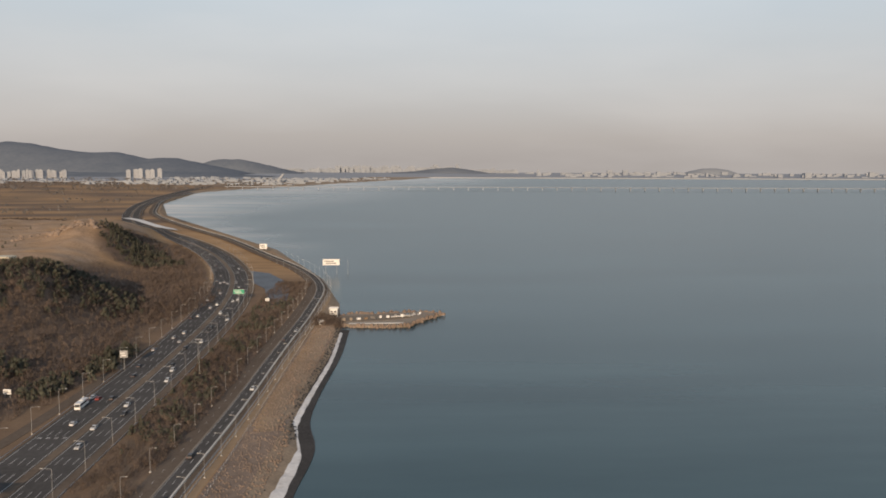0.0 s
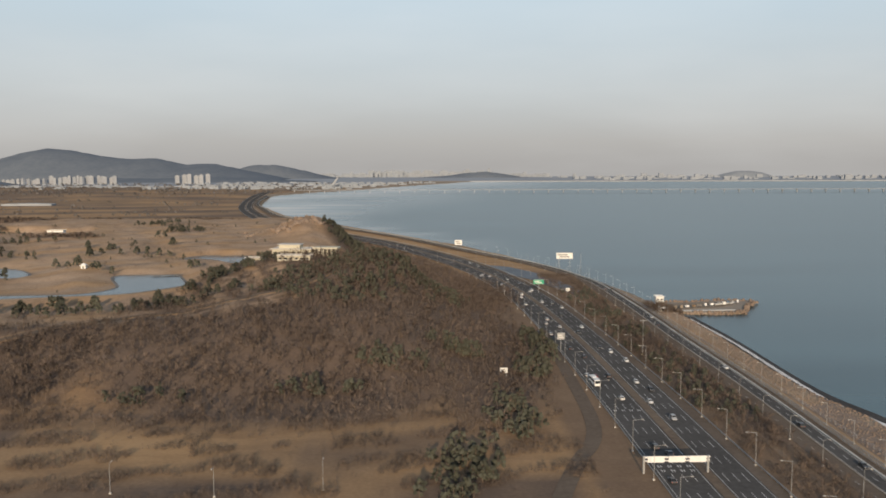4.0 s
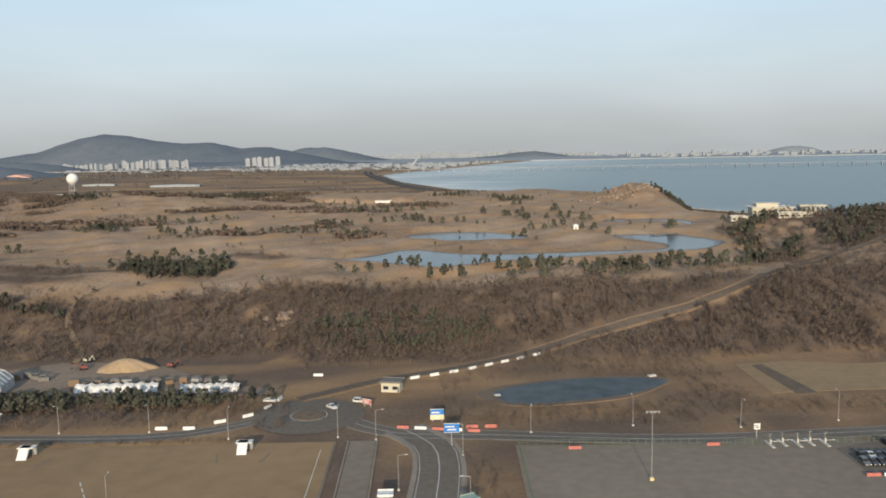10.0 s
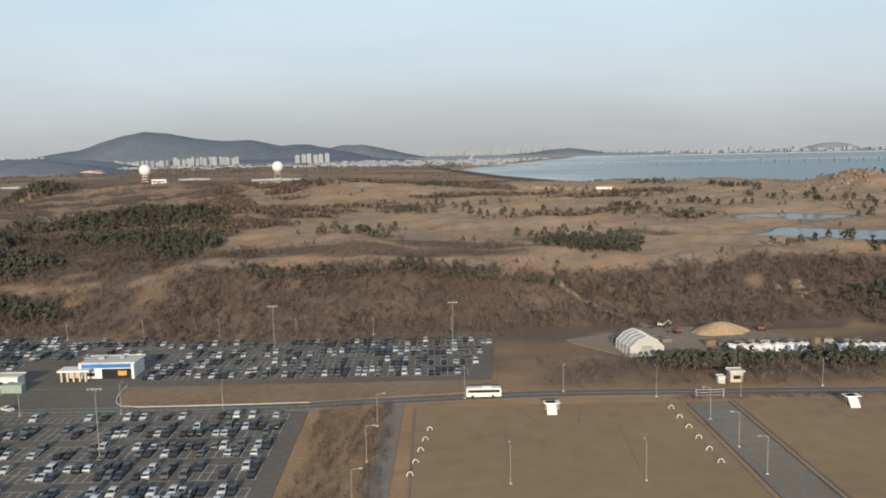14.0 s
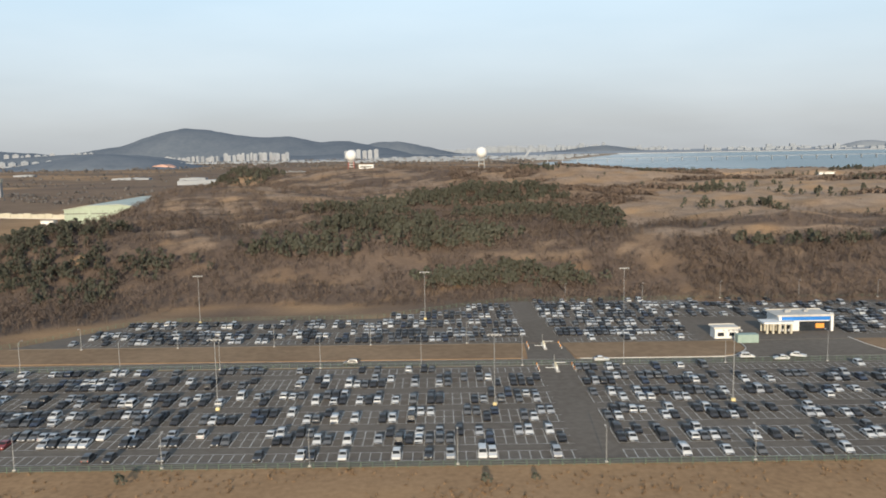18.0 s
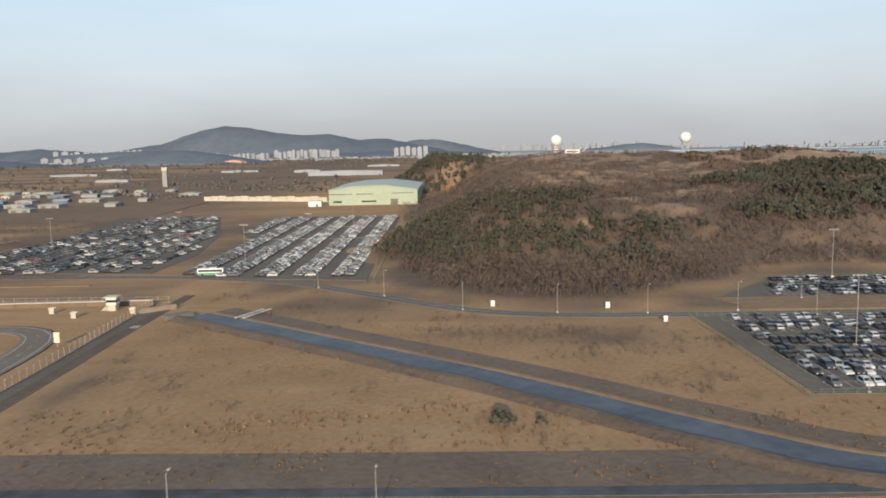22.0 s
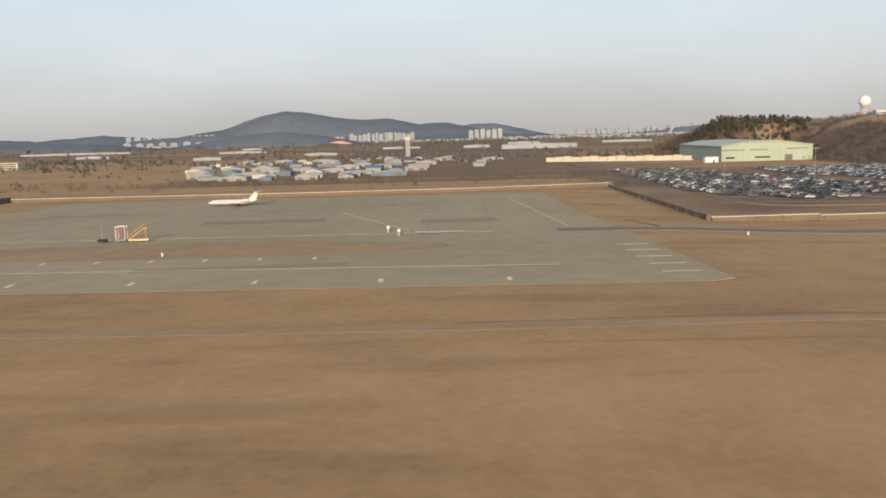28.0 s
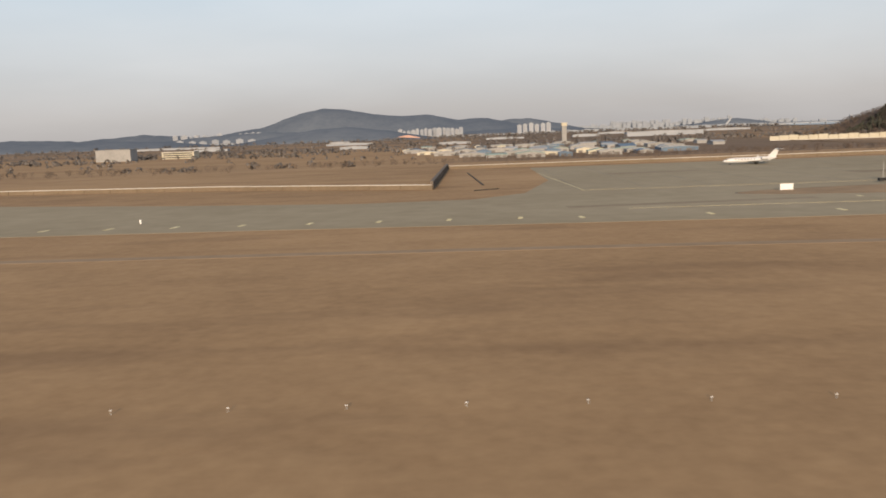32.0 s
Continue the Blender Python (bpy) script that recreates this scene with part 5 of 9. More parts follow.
part("drain", Shape().box(-1672, 262, AIR - 0.4, 0.5, 22, 0.3, 20).box(-1952, 330, AIR, 0.5, 90, 0.25, 4).box(-1948, 262, AIR, 9, 0.5, 0.25, 30), BLACK, ap, "dark open drain in the grass")

# canal and ditch
CANAL = curve_through([(-1457, 262), (-1441, 249), (-1418, 229.5), (-1381.5, 198.5), (-1358, 177.5), (-1334, 153.5), (-1320, 140.5), (-1311, 132.5), (-1300, 127), (-1284, 125), (-1255, 124.8), (-1200, 124.5), (-1100, 123)])


def dyke(shape, line, profile):
    """A low bank along a line, its cross-section as (right of the line, height) pairs, with an uneven crest."""
    d = np.gradient(line[:, :2], axis=0)
    d /= np.linalg.norm(d, axis=1)[:, None] + 1e-9
    nrm = np.stack([d[:, 1], -d[:, 0]], 1)
    k, n = len(shape.v), len(profile)
    for i, (p, q) in enumerate(zip(line, nrm)):
        wob = 1 + 0.12 * math.sin(i * 1.7) + 0.08 * math.sin(i * 4.3)
        shape.v += [(p[0] + q[0] * a, p[1] + q[1] * a, h * wob) for a, h in profile]
    shape.f += [(k + i * n + m, k + i * n + m + 1, k + i * n + n + m + 1, k + i * n + n + m) for i in range(len(line) - 1) for m in range(n - 1)]
    return shape


cb = solid("canal", ribbon(Shape(), CANAL, -15.5, 10.5, 0.14, 0.4), BANK, "straight drainage canal with dark earth banks", "canal", "structure")
part("bank_crest", dyke(Shape(), CANAL[:int(len(CANAL) * 0.62)], ((4.2, 0.15), (5.6, 0.9), (7.0, 1.5), (8.2, 1.2), (10.2, 0.1))), DARK_REED, cb, "low dark crest of burnt reeds")
part("bank_grass", dyke(Shape(), CANAL, ((-7.4, 0.1), (-6.4, 0.42), (-5.4, 0.36), (-4.6, 0.15))), DRY_VERGE, cb, "fringe of pale dry grass")
part("water", ribbon(Shape(), CANAL, -4.6, 4.4, 0.26, 0.2), ICY_WATER, cb, "blue-grey water with skins of ice")
part("culvert", Shape().box(-1462, 259, 0.0, 9, 4, 1.5, 45), DARK_CONCRETE, cb, "dark culvert mouth with stub posts")
part("headwall", Shape().box(-1473, 270, 0, 14, 0.6, 1.8, 40), GRAVEL, cb)
part("footway", Shape().box(-1439.5, 262, 0.45, 1.0, 15, 0.25, -22).box(-1437.0, 262, 0.45, 1.0, 15, 0.25, -22), CONCRETE, cb, "two pale concrete beams down the bank")
DITCH = curve_through([(-1462, 121), (-1440, 121), (-1400, 120), (-1340, 119), (-1296, 119)])
db = solid("ditch", ribbon(Shape(), DITCH, -18.5, 1.6, 0.12, 0.3), BANK, "flooded ditch beneath a dark reed bank", "ditch", "structure")
part("water", ribbon(Shape(), DITCH, -2.9, 0.2, 0.26, 0.2), DARK_WATER, db)
part("headwall", Shape().box(-1467.6, 131.5, 0, 0.6, 7, 1.1, 10).box(-1465.6, 120.5, 0, 0.6, 4, 0.9, 20), GRAVEL, db)

# ---- the distance ----
def hill(name, cx, cy, base, half, deep, profile, mat, label, rough_=6.0):
    """A far hill: its skyline as (share of the half width, height) pairs, falling away before and behind."""
    xs = np.linspace(-1, 1, 90)
    ys = np.linspace(-1, 1, 22)
    X, Y = np.meshgrid(xs, ys)
    top = np.interp(xs, [p[0] for p in profile], [p[1] for p in profile])
    top = top + rough_ * (wave(xs * half, xs * 0, 180, cx * 0.01) * 0.7 + wave(xs * half, xs * 0, 60, cy * 0.01) * 0.35) * (top > 3)
    Z = base + top[None, :] * (1 - np.abs(Y) ** 1.6) * (1 + 0.10 * wave(X * half, Y * deep, 250, 3.0) * np.abs(Y))
    Z = np.where(np.abs(Y) > 0.98, base - 8, Z)
    n0 = len(xs)
    q = (np.arange(len(ys) - 1)[:, None] * n0 + np.arange(n0 - 1)[None]).ravel()
    me = big_mesh(name, np.stack([cx + X * half, cy + Y * deep, Z], 2).reshape(-1, 3), np.stack([q, q + 1, q + n0 + 1, q + n0], 1), mat, True)
    return tagged(new(name, me), label, "hill", kind="structure")


# the hills' blue-grey is haze painted into their material
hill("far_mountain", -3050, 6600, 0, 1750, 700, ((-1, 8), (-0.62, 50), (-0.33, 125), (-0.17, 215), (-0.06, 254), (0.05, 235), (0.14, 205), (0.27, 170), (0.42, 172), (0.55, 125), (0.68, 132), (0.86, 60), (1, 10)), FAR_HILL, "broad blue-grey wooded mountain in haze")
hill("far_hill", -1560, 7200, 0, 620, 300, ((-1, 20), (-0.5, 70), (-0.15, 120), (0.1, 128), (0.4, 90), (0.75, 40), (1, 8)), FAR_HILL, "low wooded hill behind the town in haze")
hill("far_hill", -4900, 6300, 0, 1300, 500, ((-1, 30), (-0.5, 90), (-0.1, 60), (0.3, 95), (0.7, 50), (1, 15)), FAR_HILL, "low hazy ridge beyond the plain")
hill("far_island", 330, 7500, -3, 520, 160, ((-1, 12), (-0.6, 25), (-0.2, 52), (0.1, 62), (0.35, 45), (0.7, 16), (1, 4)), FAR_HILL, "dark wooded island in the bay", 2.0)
# this island's paler grey is painted haze too
hill("far_island", 2760, 7500, -3, 300, 120, ((-1, 5), (-0.6, 40), (-0.2, 64), (0.2, 66), (0.6, 50), (1, 8)), far_mat("haze_tinted_island", (0.18, 0.20, 0.225), (0.22, 0.24, 0.26), 0.02, 0.1), "small flat-topped hazy island", 1.0)
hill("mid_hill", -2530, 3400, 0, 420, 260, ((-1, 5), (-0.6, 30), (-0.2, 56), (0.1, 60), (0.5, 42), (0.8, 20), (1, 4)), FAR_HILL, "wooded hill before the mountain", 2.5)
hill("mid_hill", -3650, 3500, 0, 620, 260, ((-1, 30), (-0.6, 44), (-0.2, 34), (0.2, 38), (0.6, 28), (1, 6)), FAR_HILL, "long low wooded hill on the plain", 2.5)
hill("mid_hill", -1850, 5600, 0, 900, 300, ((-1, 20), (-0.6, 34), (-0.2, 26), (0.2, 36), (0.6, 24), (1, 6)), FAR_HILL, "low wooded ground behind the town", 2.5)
# quarry red paled in its colour for the haze
solid("quarry_cut", Shape().prism([(-2270, 0), (-2250, 14), (-2215, 19), (-2170, 9), (-2155, 0)], "y", 3215, 3300), far_mat("haze_tinted_red_earth", (0.42, 0.25, 0.20), (0.52, 0.34, 0.27), 0.02, 0.1), "bare pinkish quarry face on the hill", "quarry", "structure")
# the plain's pale blue-grey is haze laid into its colour
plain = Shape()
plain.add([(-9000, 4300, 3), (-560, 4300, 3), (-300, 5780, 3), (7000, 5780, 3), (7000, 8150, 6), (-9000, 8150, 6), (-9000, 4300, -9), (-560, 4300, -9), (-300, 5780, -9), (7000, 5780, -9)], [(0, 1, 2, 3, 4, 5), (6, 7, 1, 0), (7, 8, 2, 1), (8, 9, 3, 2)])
solid("far_plain", plain, far_mat("haze_tinted_far_plain", (0.25, 0.265, 0.285), (0.31, 0.325, 0.34), 0.004, 0.02), "hazy far plain and shore", "plain", "structure")


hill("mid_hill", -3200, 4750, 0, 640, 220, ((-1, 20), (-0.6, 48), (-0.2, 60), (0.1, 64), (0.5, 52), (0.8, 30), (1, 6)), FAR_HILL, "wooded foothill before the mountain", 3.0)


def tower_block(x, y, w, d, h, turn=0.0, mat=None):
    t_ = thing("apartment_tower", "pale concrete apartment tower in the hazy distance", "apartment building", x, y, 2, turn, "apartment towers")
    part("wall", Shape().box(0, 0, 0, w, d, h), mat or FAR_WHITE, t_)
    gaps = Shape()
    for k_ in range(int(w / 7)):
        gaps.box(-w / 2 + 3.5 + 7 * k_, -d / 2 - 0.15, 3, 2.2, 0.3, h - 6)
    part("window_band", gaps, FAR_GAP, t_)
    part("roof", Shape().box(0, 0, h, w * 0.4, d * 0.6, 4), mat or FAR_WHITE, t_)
    return t_


rt = random.Random(17)
for k_ in range(6):
    tower_block(-1688 + 35 * k_, 4950 + 25 * (k_ % 2), 26, 16, 50 + 4 * (k_ % 3))
for x0, x1, n_t, lo, hi in ((-2745, -2455, 12, 24, 36), (-2395, -2035, 15, 32, 50), (-3070, -2790, 9, 18, 28)):
    for k_ in range(n_t):
        tower_block(x0 + (x1 - x0) * k_ / (n_t - 1), 4860 + 60 * rt.random(), rt.uniform(16, 30), 14, rt.uniform(lo, hi), rt.choice((0, 0, 20, -25)), FAR_CITY if k_ % 3 == 2 else None)
for k_ in range(16):
    x = -3870 + 36 * k_ + rt.uniform(-8, 8)
    tower_block(x, 5200 + 60 * rt.random(), rt.uniform(20, 34), 14, rt.uniform(8, 24) + 44, rt.choice((0, 15)), FAR_CITY if k_ % 2 else None)
for k_ in range(7):
    tower_block(-3560 + 66 * k_, 4400 + 60 * rt.random(), 40, 14, rt.uniform(20, 30), 0, FAR_CITY)

# skyline and town use the wall colour already paled for haze
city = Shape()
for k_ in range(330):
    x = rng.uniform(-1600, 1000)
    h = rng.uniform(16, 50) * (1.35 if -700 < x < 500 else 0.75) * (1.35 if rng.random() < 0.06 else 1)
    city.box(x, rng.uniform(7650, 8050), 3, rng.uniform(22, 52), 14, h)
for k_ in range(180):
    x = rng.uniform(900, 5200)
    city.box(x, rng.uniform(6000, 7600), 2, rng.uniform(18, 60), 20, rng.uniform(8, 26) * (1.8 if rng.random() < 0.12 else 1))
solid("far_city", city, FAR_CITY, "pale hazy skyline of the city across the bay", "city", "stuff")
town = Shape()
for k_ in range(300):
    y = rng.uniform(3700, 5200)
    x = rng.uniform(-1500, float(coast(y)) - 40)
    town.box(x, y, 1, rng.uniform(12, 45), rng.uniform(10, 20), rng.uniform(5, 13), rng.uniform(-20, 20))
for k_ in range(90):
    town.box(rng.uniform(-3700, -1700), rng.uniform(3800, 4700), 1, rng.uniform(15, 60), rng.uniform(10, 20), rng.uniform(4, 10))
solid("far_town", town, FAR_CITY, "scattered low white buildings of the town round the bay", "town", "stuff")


def copse(seed, n=26):
    """A rounded clump of brush one metre high, of many small leaves set about a dome."""
    r = random.Random(seed)
    s = Shape()
    for i in range(n):
        a, q = r.uniform(0, 6.28), r.uniform(0.0, 1.0)
        rad = 0.75 * math.sqrt(1 - q * q) * r.uniform(0.6, 1.1)
        c = Vector((rad * math.cos(a), rad * math.sin(a), q * 0.85))
        d = Vector((r.gauss(0, 1), r.gauss(0, 1), r.gauss(0.3, 0.6))).normalized()
        u = d.orthogonal().normalized()
        v = d.cross(u)
        z = r.uniform(0.16, 0.30)
        s.add([tuple(c + u * z), tuple(c - u * z * 0.6 + v * z * 0.8), tuple(c - u * z * 0.5 - v * z * 0.8)], [(0, 1, 2)])
    return s


COPSE = [copse(40 + k_) for k_ in range(4)]


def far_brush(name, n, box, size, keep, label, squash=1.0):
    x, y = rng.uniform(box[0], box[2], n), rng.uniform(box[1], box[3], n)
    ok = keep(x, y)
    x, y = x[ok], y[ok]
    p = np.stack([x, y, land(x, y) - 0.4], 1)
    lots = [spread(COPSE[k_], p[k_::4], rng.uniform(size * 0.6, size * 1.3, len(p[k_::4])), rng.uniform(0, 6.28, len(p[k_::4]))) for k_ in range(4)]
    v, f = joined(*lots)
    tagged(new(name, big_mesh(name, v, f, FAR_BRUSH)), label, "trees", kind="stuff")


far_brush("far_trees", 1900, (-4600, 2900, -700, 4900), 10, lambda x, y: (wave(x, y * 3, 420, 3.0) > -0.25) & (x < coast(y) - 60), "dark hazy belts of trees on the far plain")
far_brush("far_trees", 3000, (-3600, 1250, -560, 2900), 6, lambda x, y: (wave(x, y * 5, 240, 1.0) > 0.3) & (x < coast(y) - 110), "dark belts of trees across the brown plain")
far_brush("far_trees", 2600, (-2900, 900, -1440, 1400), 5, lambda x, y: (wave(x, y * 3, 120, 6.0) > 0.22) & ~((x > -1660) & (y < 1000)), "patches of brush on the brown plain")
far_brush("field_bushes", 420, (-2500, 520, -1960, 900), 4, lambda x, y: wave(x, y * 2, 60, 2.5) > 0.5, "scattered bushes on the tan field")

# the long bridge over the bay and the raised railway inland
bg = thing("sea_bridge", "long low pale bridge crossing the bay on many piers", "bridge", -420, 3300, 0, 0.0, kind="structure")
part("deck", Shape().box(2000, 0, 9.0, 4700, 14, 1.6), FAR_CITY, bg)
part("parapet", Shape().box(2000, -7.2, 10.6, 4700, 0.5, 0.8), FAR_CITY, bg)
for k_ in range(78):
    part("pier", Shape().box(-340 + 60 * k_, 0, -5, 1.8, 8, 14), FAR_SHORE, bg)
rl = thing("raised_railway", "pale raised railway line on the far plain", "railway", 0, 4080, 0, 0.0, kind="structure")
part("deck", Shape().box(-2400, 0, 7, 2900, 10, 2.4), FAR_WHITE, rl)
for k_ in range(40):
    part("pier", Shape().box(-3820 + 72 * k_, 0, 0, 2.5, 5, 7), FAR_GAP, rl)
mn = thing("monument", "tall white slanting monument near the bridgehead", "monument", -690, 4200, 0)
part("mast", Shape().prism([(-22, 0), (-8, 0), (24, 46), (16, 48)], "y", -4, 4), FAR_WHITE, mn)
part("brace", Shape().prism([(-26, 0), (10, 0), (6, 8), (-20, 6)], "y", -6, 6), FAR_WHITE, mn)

# ---- middle distance: sheds, tower, hangar ----
def shed(x, y, w, d, h, turn, roof, wall, label, ridge=2.0, name="warehouse", doors=2):
    t_ = thing(name, label, "warehouse", x, y, 0, turn, "warehouses")
    part("wall", Shape().box(0, 0, -0.5, w, d, h + 0.5), wall, t_)
    a, b = w / 2 + 0.5, d / 2 + 0.5
    part("roof", Shape().prism([(-a, h), (0, h + ridge), (a, h), (a, h + 0.35), (0, h + ridge + 0.4), (-a, h + 0.35)], "y", -b, b), roof, t_)
    part("gable", Shape().prism([(-w / 2, h - 0.01), (w / 2, h - 0.01), (0, h + ridge - 0.1)], "y", -d / 2, d / 2), wall, t_)
    for k_ in range(doors):
        part("door", Shape().box(-w / 4 + k_ * w / 2, -d / 2 - 0.08, 0, min(4.5, w / 4), 0.2, h * 0.7), DARK_CONCRETE, t_)
    return t_


BLUE_ROOF = rough_mat("blue_roof_sheet", (0.075, 0.125, 0.185), (0.12, 0.175, 0.24), 0.1, 1.0, 0.6)
WHITE_ROOF = rough_mat("white_roof_sheet", (0.24, 0.245, 0.245), (0.35, 0.355, 0.352), 0.1, 1.0, 0.6)
GREEN_ROOF = rough_mat("faded_green_roof", (0.20, 0.27, 0.235), (0.27, 0.34, 0.30), 0.1, 1.0, 0.6)
CREAM = rough_mat("cream_wall", (0.40, 0.37, 0.29), (0.50, 0.465, 0.37), 0.1, 1.0, 0.85)
GREY_WALL = rough_mat("grey_wall", (0.22, 0.22, 0.215), (0.31, 0.305, 0.295), 0.1, 1.0, 0.85)
rs = random.Random(5)
for row, (y0, x0, x1) in enumerate(((640, -1920, -1800), (672, -1945, -1790), (712, -1965, -1775), (765, -1990, -1760), (830, -2010, -1715), (905, -2030, -1690), (1010, -2040, -1700), (1110, -2030, -1740))):
    x = x0
    while x < x1:
        w, d, h = rs.uniform(9, 30), rs.uniform(10, 20), rs.uniform(2.0, 3.2)
        roof = rs.choice((BLUE_ROOF, BLUE_ROOF, WHITE_ROOF, WHITE_ROOF, WHITE_ROOF, GREEN_ROOF))
        lab = "low warehouse with a %s sheet-metal roof" % ("blue" if roof is BLUE_ROOF else "white" if roof is WHITE_ROOF else "faded green")
        shed(x + w / 2, y0 + rs.uniform(-10, 10), w, d, h, rs.choice((0, 0, 0, 90)), roof, rs.choice((CREAM, GREY_WALL, GREY_WALL, GREY_WALL, BLUE_ROOF)), lab, rs.uniform(0.8, 1.8))
        x += w + rs.uniform(6, 24) + (22 if x > -1800 else 0)
for x, y, w, d, h, tn in ((-1580, 1650, 148, 30, 9, 0), (-2840, 2340, 320, 24, 6, 0), (-2350, 2420, 60, 20, 6, 0), (-1990, 1500, 60, 18, 4, 5), (-1880, 2000, 90, 24, 5, 0), (-1300, 2200, 130, 30, 6, 0), (-1700, 1900, 60, 20, 6, 0), (-2150, 1350, 46, 18, 4, 0), (-2500, 1700, 70, 18, 5, 0), (-2240, 1900, 110, 18, 5, 0), (-1560, 2350, 90, 20, 6, 0)):
    shed(x, y, w, d, h, tn, WHITE_ROOF, FAR_WHITE, "long low white industrial building far off", 1.5, "industrial_building", 0)
shed(-2420, 1060, 46, 22, 15, 0, GREY_WALL, GREY_WALL, "grey flat office block with rows of windows", 0.4, "office_block", 0)
ob_ = thing("office_windows_block", "pale office block with ribbon windows", "office building", -2350, 1100, 0, 0)
part("wall", Shape().box(0, 0, 0, 44, 20, 9), CREAM, ob_)
for k_ in range(3):
    part("window_band", Shape().box(0, -10.1, 1.4 + 2.7 * k_, 40, 0.2, 1.3), GLASS, ob_)
part("roof", Shape().box(0, 0, 9, 45, 21, 0.6), CONCRETE, ob_)

ct = thing("water_tower", "tall square concrete tower standing among low sheds", "tower", -1815, 1275, 0)
part("shaft", Shape().box(0, 0, -0.5, 7, 7, 26.5), GREY_WALL, ct)
part("head", Shape().box(0, 0, 25, 8.4, 8.4, 4.5), CREAM, ct)
part("cap", Shape().box(0, 0, 29.5, 9, 9, 0.6), CONCRETE, ct)

wf = thing("site_wall", "long pale panelled wall before the hangar", "wall", -1568, 862, 0, -20.0)
for k_ in range(16):
    part("panel", Shape().box(-72 + 9.4 * k_, 0, 0, 9.0, 1.2, 4.6 + 0.5 * (k_ % 3)), CREAM, wf)
part("base", Shape().box(0, 0, -0.2, 152, 1.8, 0.8), CONCRETE, wf)

hg = thing("hangar", "large pale green aircraft hangar with a shallow roof", "hangar", -1446, 776, 0)
W_, D_, H_ = 84, 150, 14.0
part("wall", Shape().box(0, D_ / 2, -0.5, W_, D_, H_ + 0.5), HANGAR_WALL, hg)
part("roof", Shape().prism([(-W_ / 2 - 0.8, H_), (-W_ / 4, H_ + 3.4), (W_ / 8, H_ + 4.2), (W_ / 2 + 0.8, H_), (W_ / 2 + 0.8, H_ + 0.5), (W_ / 8, H_ + 4.8), (-W_ / 4, H_ + 4.0), (-W_ / 2 - 0.8, H_ + 0.5)], "y", -1.0, D_ + 1), HANGAR_ROOF, hg)
part("gable", Shape().prism([(-W_ / 2, H_ - 0.02), (W_ / 2, H_ - 0.02), (W_ / 8, H_ + 4.0), (-W_ / 4, H_ + 3.2)], "y", 0, D_), HANGAR_WALL, hg)
for k_ in range(15):
    part("cladding_rib", Shape().box(-39 + 5.6 * k_, -0.12, 0, 0.35, 0.3, H_), HANGAR_WALL, hg)
part("door", Shape().box(20, -0.15, 0, 7, 0.4, 5.5), DARK_CONCRETE, hg, "dark open doorway")
part("vent_band", Shape().box(-32, -0.15, 10, 24, 0.3, 0.8).box(-8, -0.15, 10, 16, 0.3, 0.8).box(28, -0.15, 10.6, 20, 0.3, 0.7), DARK_CONCRETE, hg)
part("low_window", Shape().box(-34, -0.15, 2.5, 8, 0.3, 1.6).box(-4, -0.15, 2.8, 14, 0.3, 1.4), GLASS, hg)
ann = thing("annex", "small white annex beside the hangar", "shed", -1500, 770, 0)
part("wall", Shape().box(0, 0, -0.3, 12, 8, 5), WHITE, ann)
part("roof", Shape().box(0, 0, 4.7, 12.8, 8.8, 0.5), CONCRETE, ann)
part("door", Shape().box(2, -4.1, 0, 2, 0.2, 2.4), DARK_CONCRETE, ann)


# radomes on the hill
def radome(x, y, z, lattice):
    g0 = float(land(np.array([x]), np.array([y]))[0])
    t_ = thing("radome", "white radar dome on a red and white tower" if lattice else "white radar dome on a steel tower", "radar dome", x, y, g0 - 0.4)
    hh = z - g0
    part("dome", Shape().ball(0, 0, hh, 7.0, 20, 12), WHITE, t_, "white dome", True)
    part("platform", Shape().prism([(4.6 * math.cos(k_ * math.pi / 4), 4.6 * math.sin(k_ * math.pi / 4)) for k_ in range(8)], "z", hh - 7.4, hh - 6.6), STEEL, t_)
    for i, (a, b) in enumerate(((-3, -3), (3, -3), (3, 3), (-3, 3))):
        part("leg", Shape().tube((a * 1.3, b * 1.3, 0), (a, b, hh - 6.8), 0.4, 0.35), RED if lattice else STEEL, t_)
    for k_ in range(3):
        zz = (hh - 7) * (k_ + 1) / 3.4
        part("brace", Shape().box(0, -3.3, zz, 7, 0.4, 0.5).box(0, 3.3, zz, 7, 0.4, 0.5).box(-3.3, 0, zz, 0.4, 7, 0.5).box(3.3, 0, zz, 0.4, 7, 0.5), WHITE if lattice else STEEL, t_)
    return t_


radome(-1241, 1022, 59, True)
radome(-1079, 1031, 60, False)
for x, y, w in ((-1222, 1018, 18), (-1048, 1028, 22), (-1100, 1040, 9)):
    g0 = float(land(np.array([x]), np.array([y]))[0])
    t_ = thing("radar_building", "low white flat-roofed building on the hilltop", "building", x, y, g0 - 0.6)
    part("wall", Shape().box(0, 0, 0, w, 9, 6), WHITE, t_)
    part("roof", Shape().box(0, 0, 6, w + 0.8, 9.8, 0.5), CONCRETE, t_)
    part("window_band", Shape().box(0, -4.55, 3, w * 0.8, 0.2, 1.2), GLASS, t_)

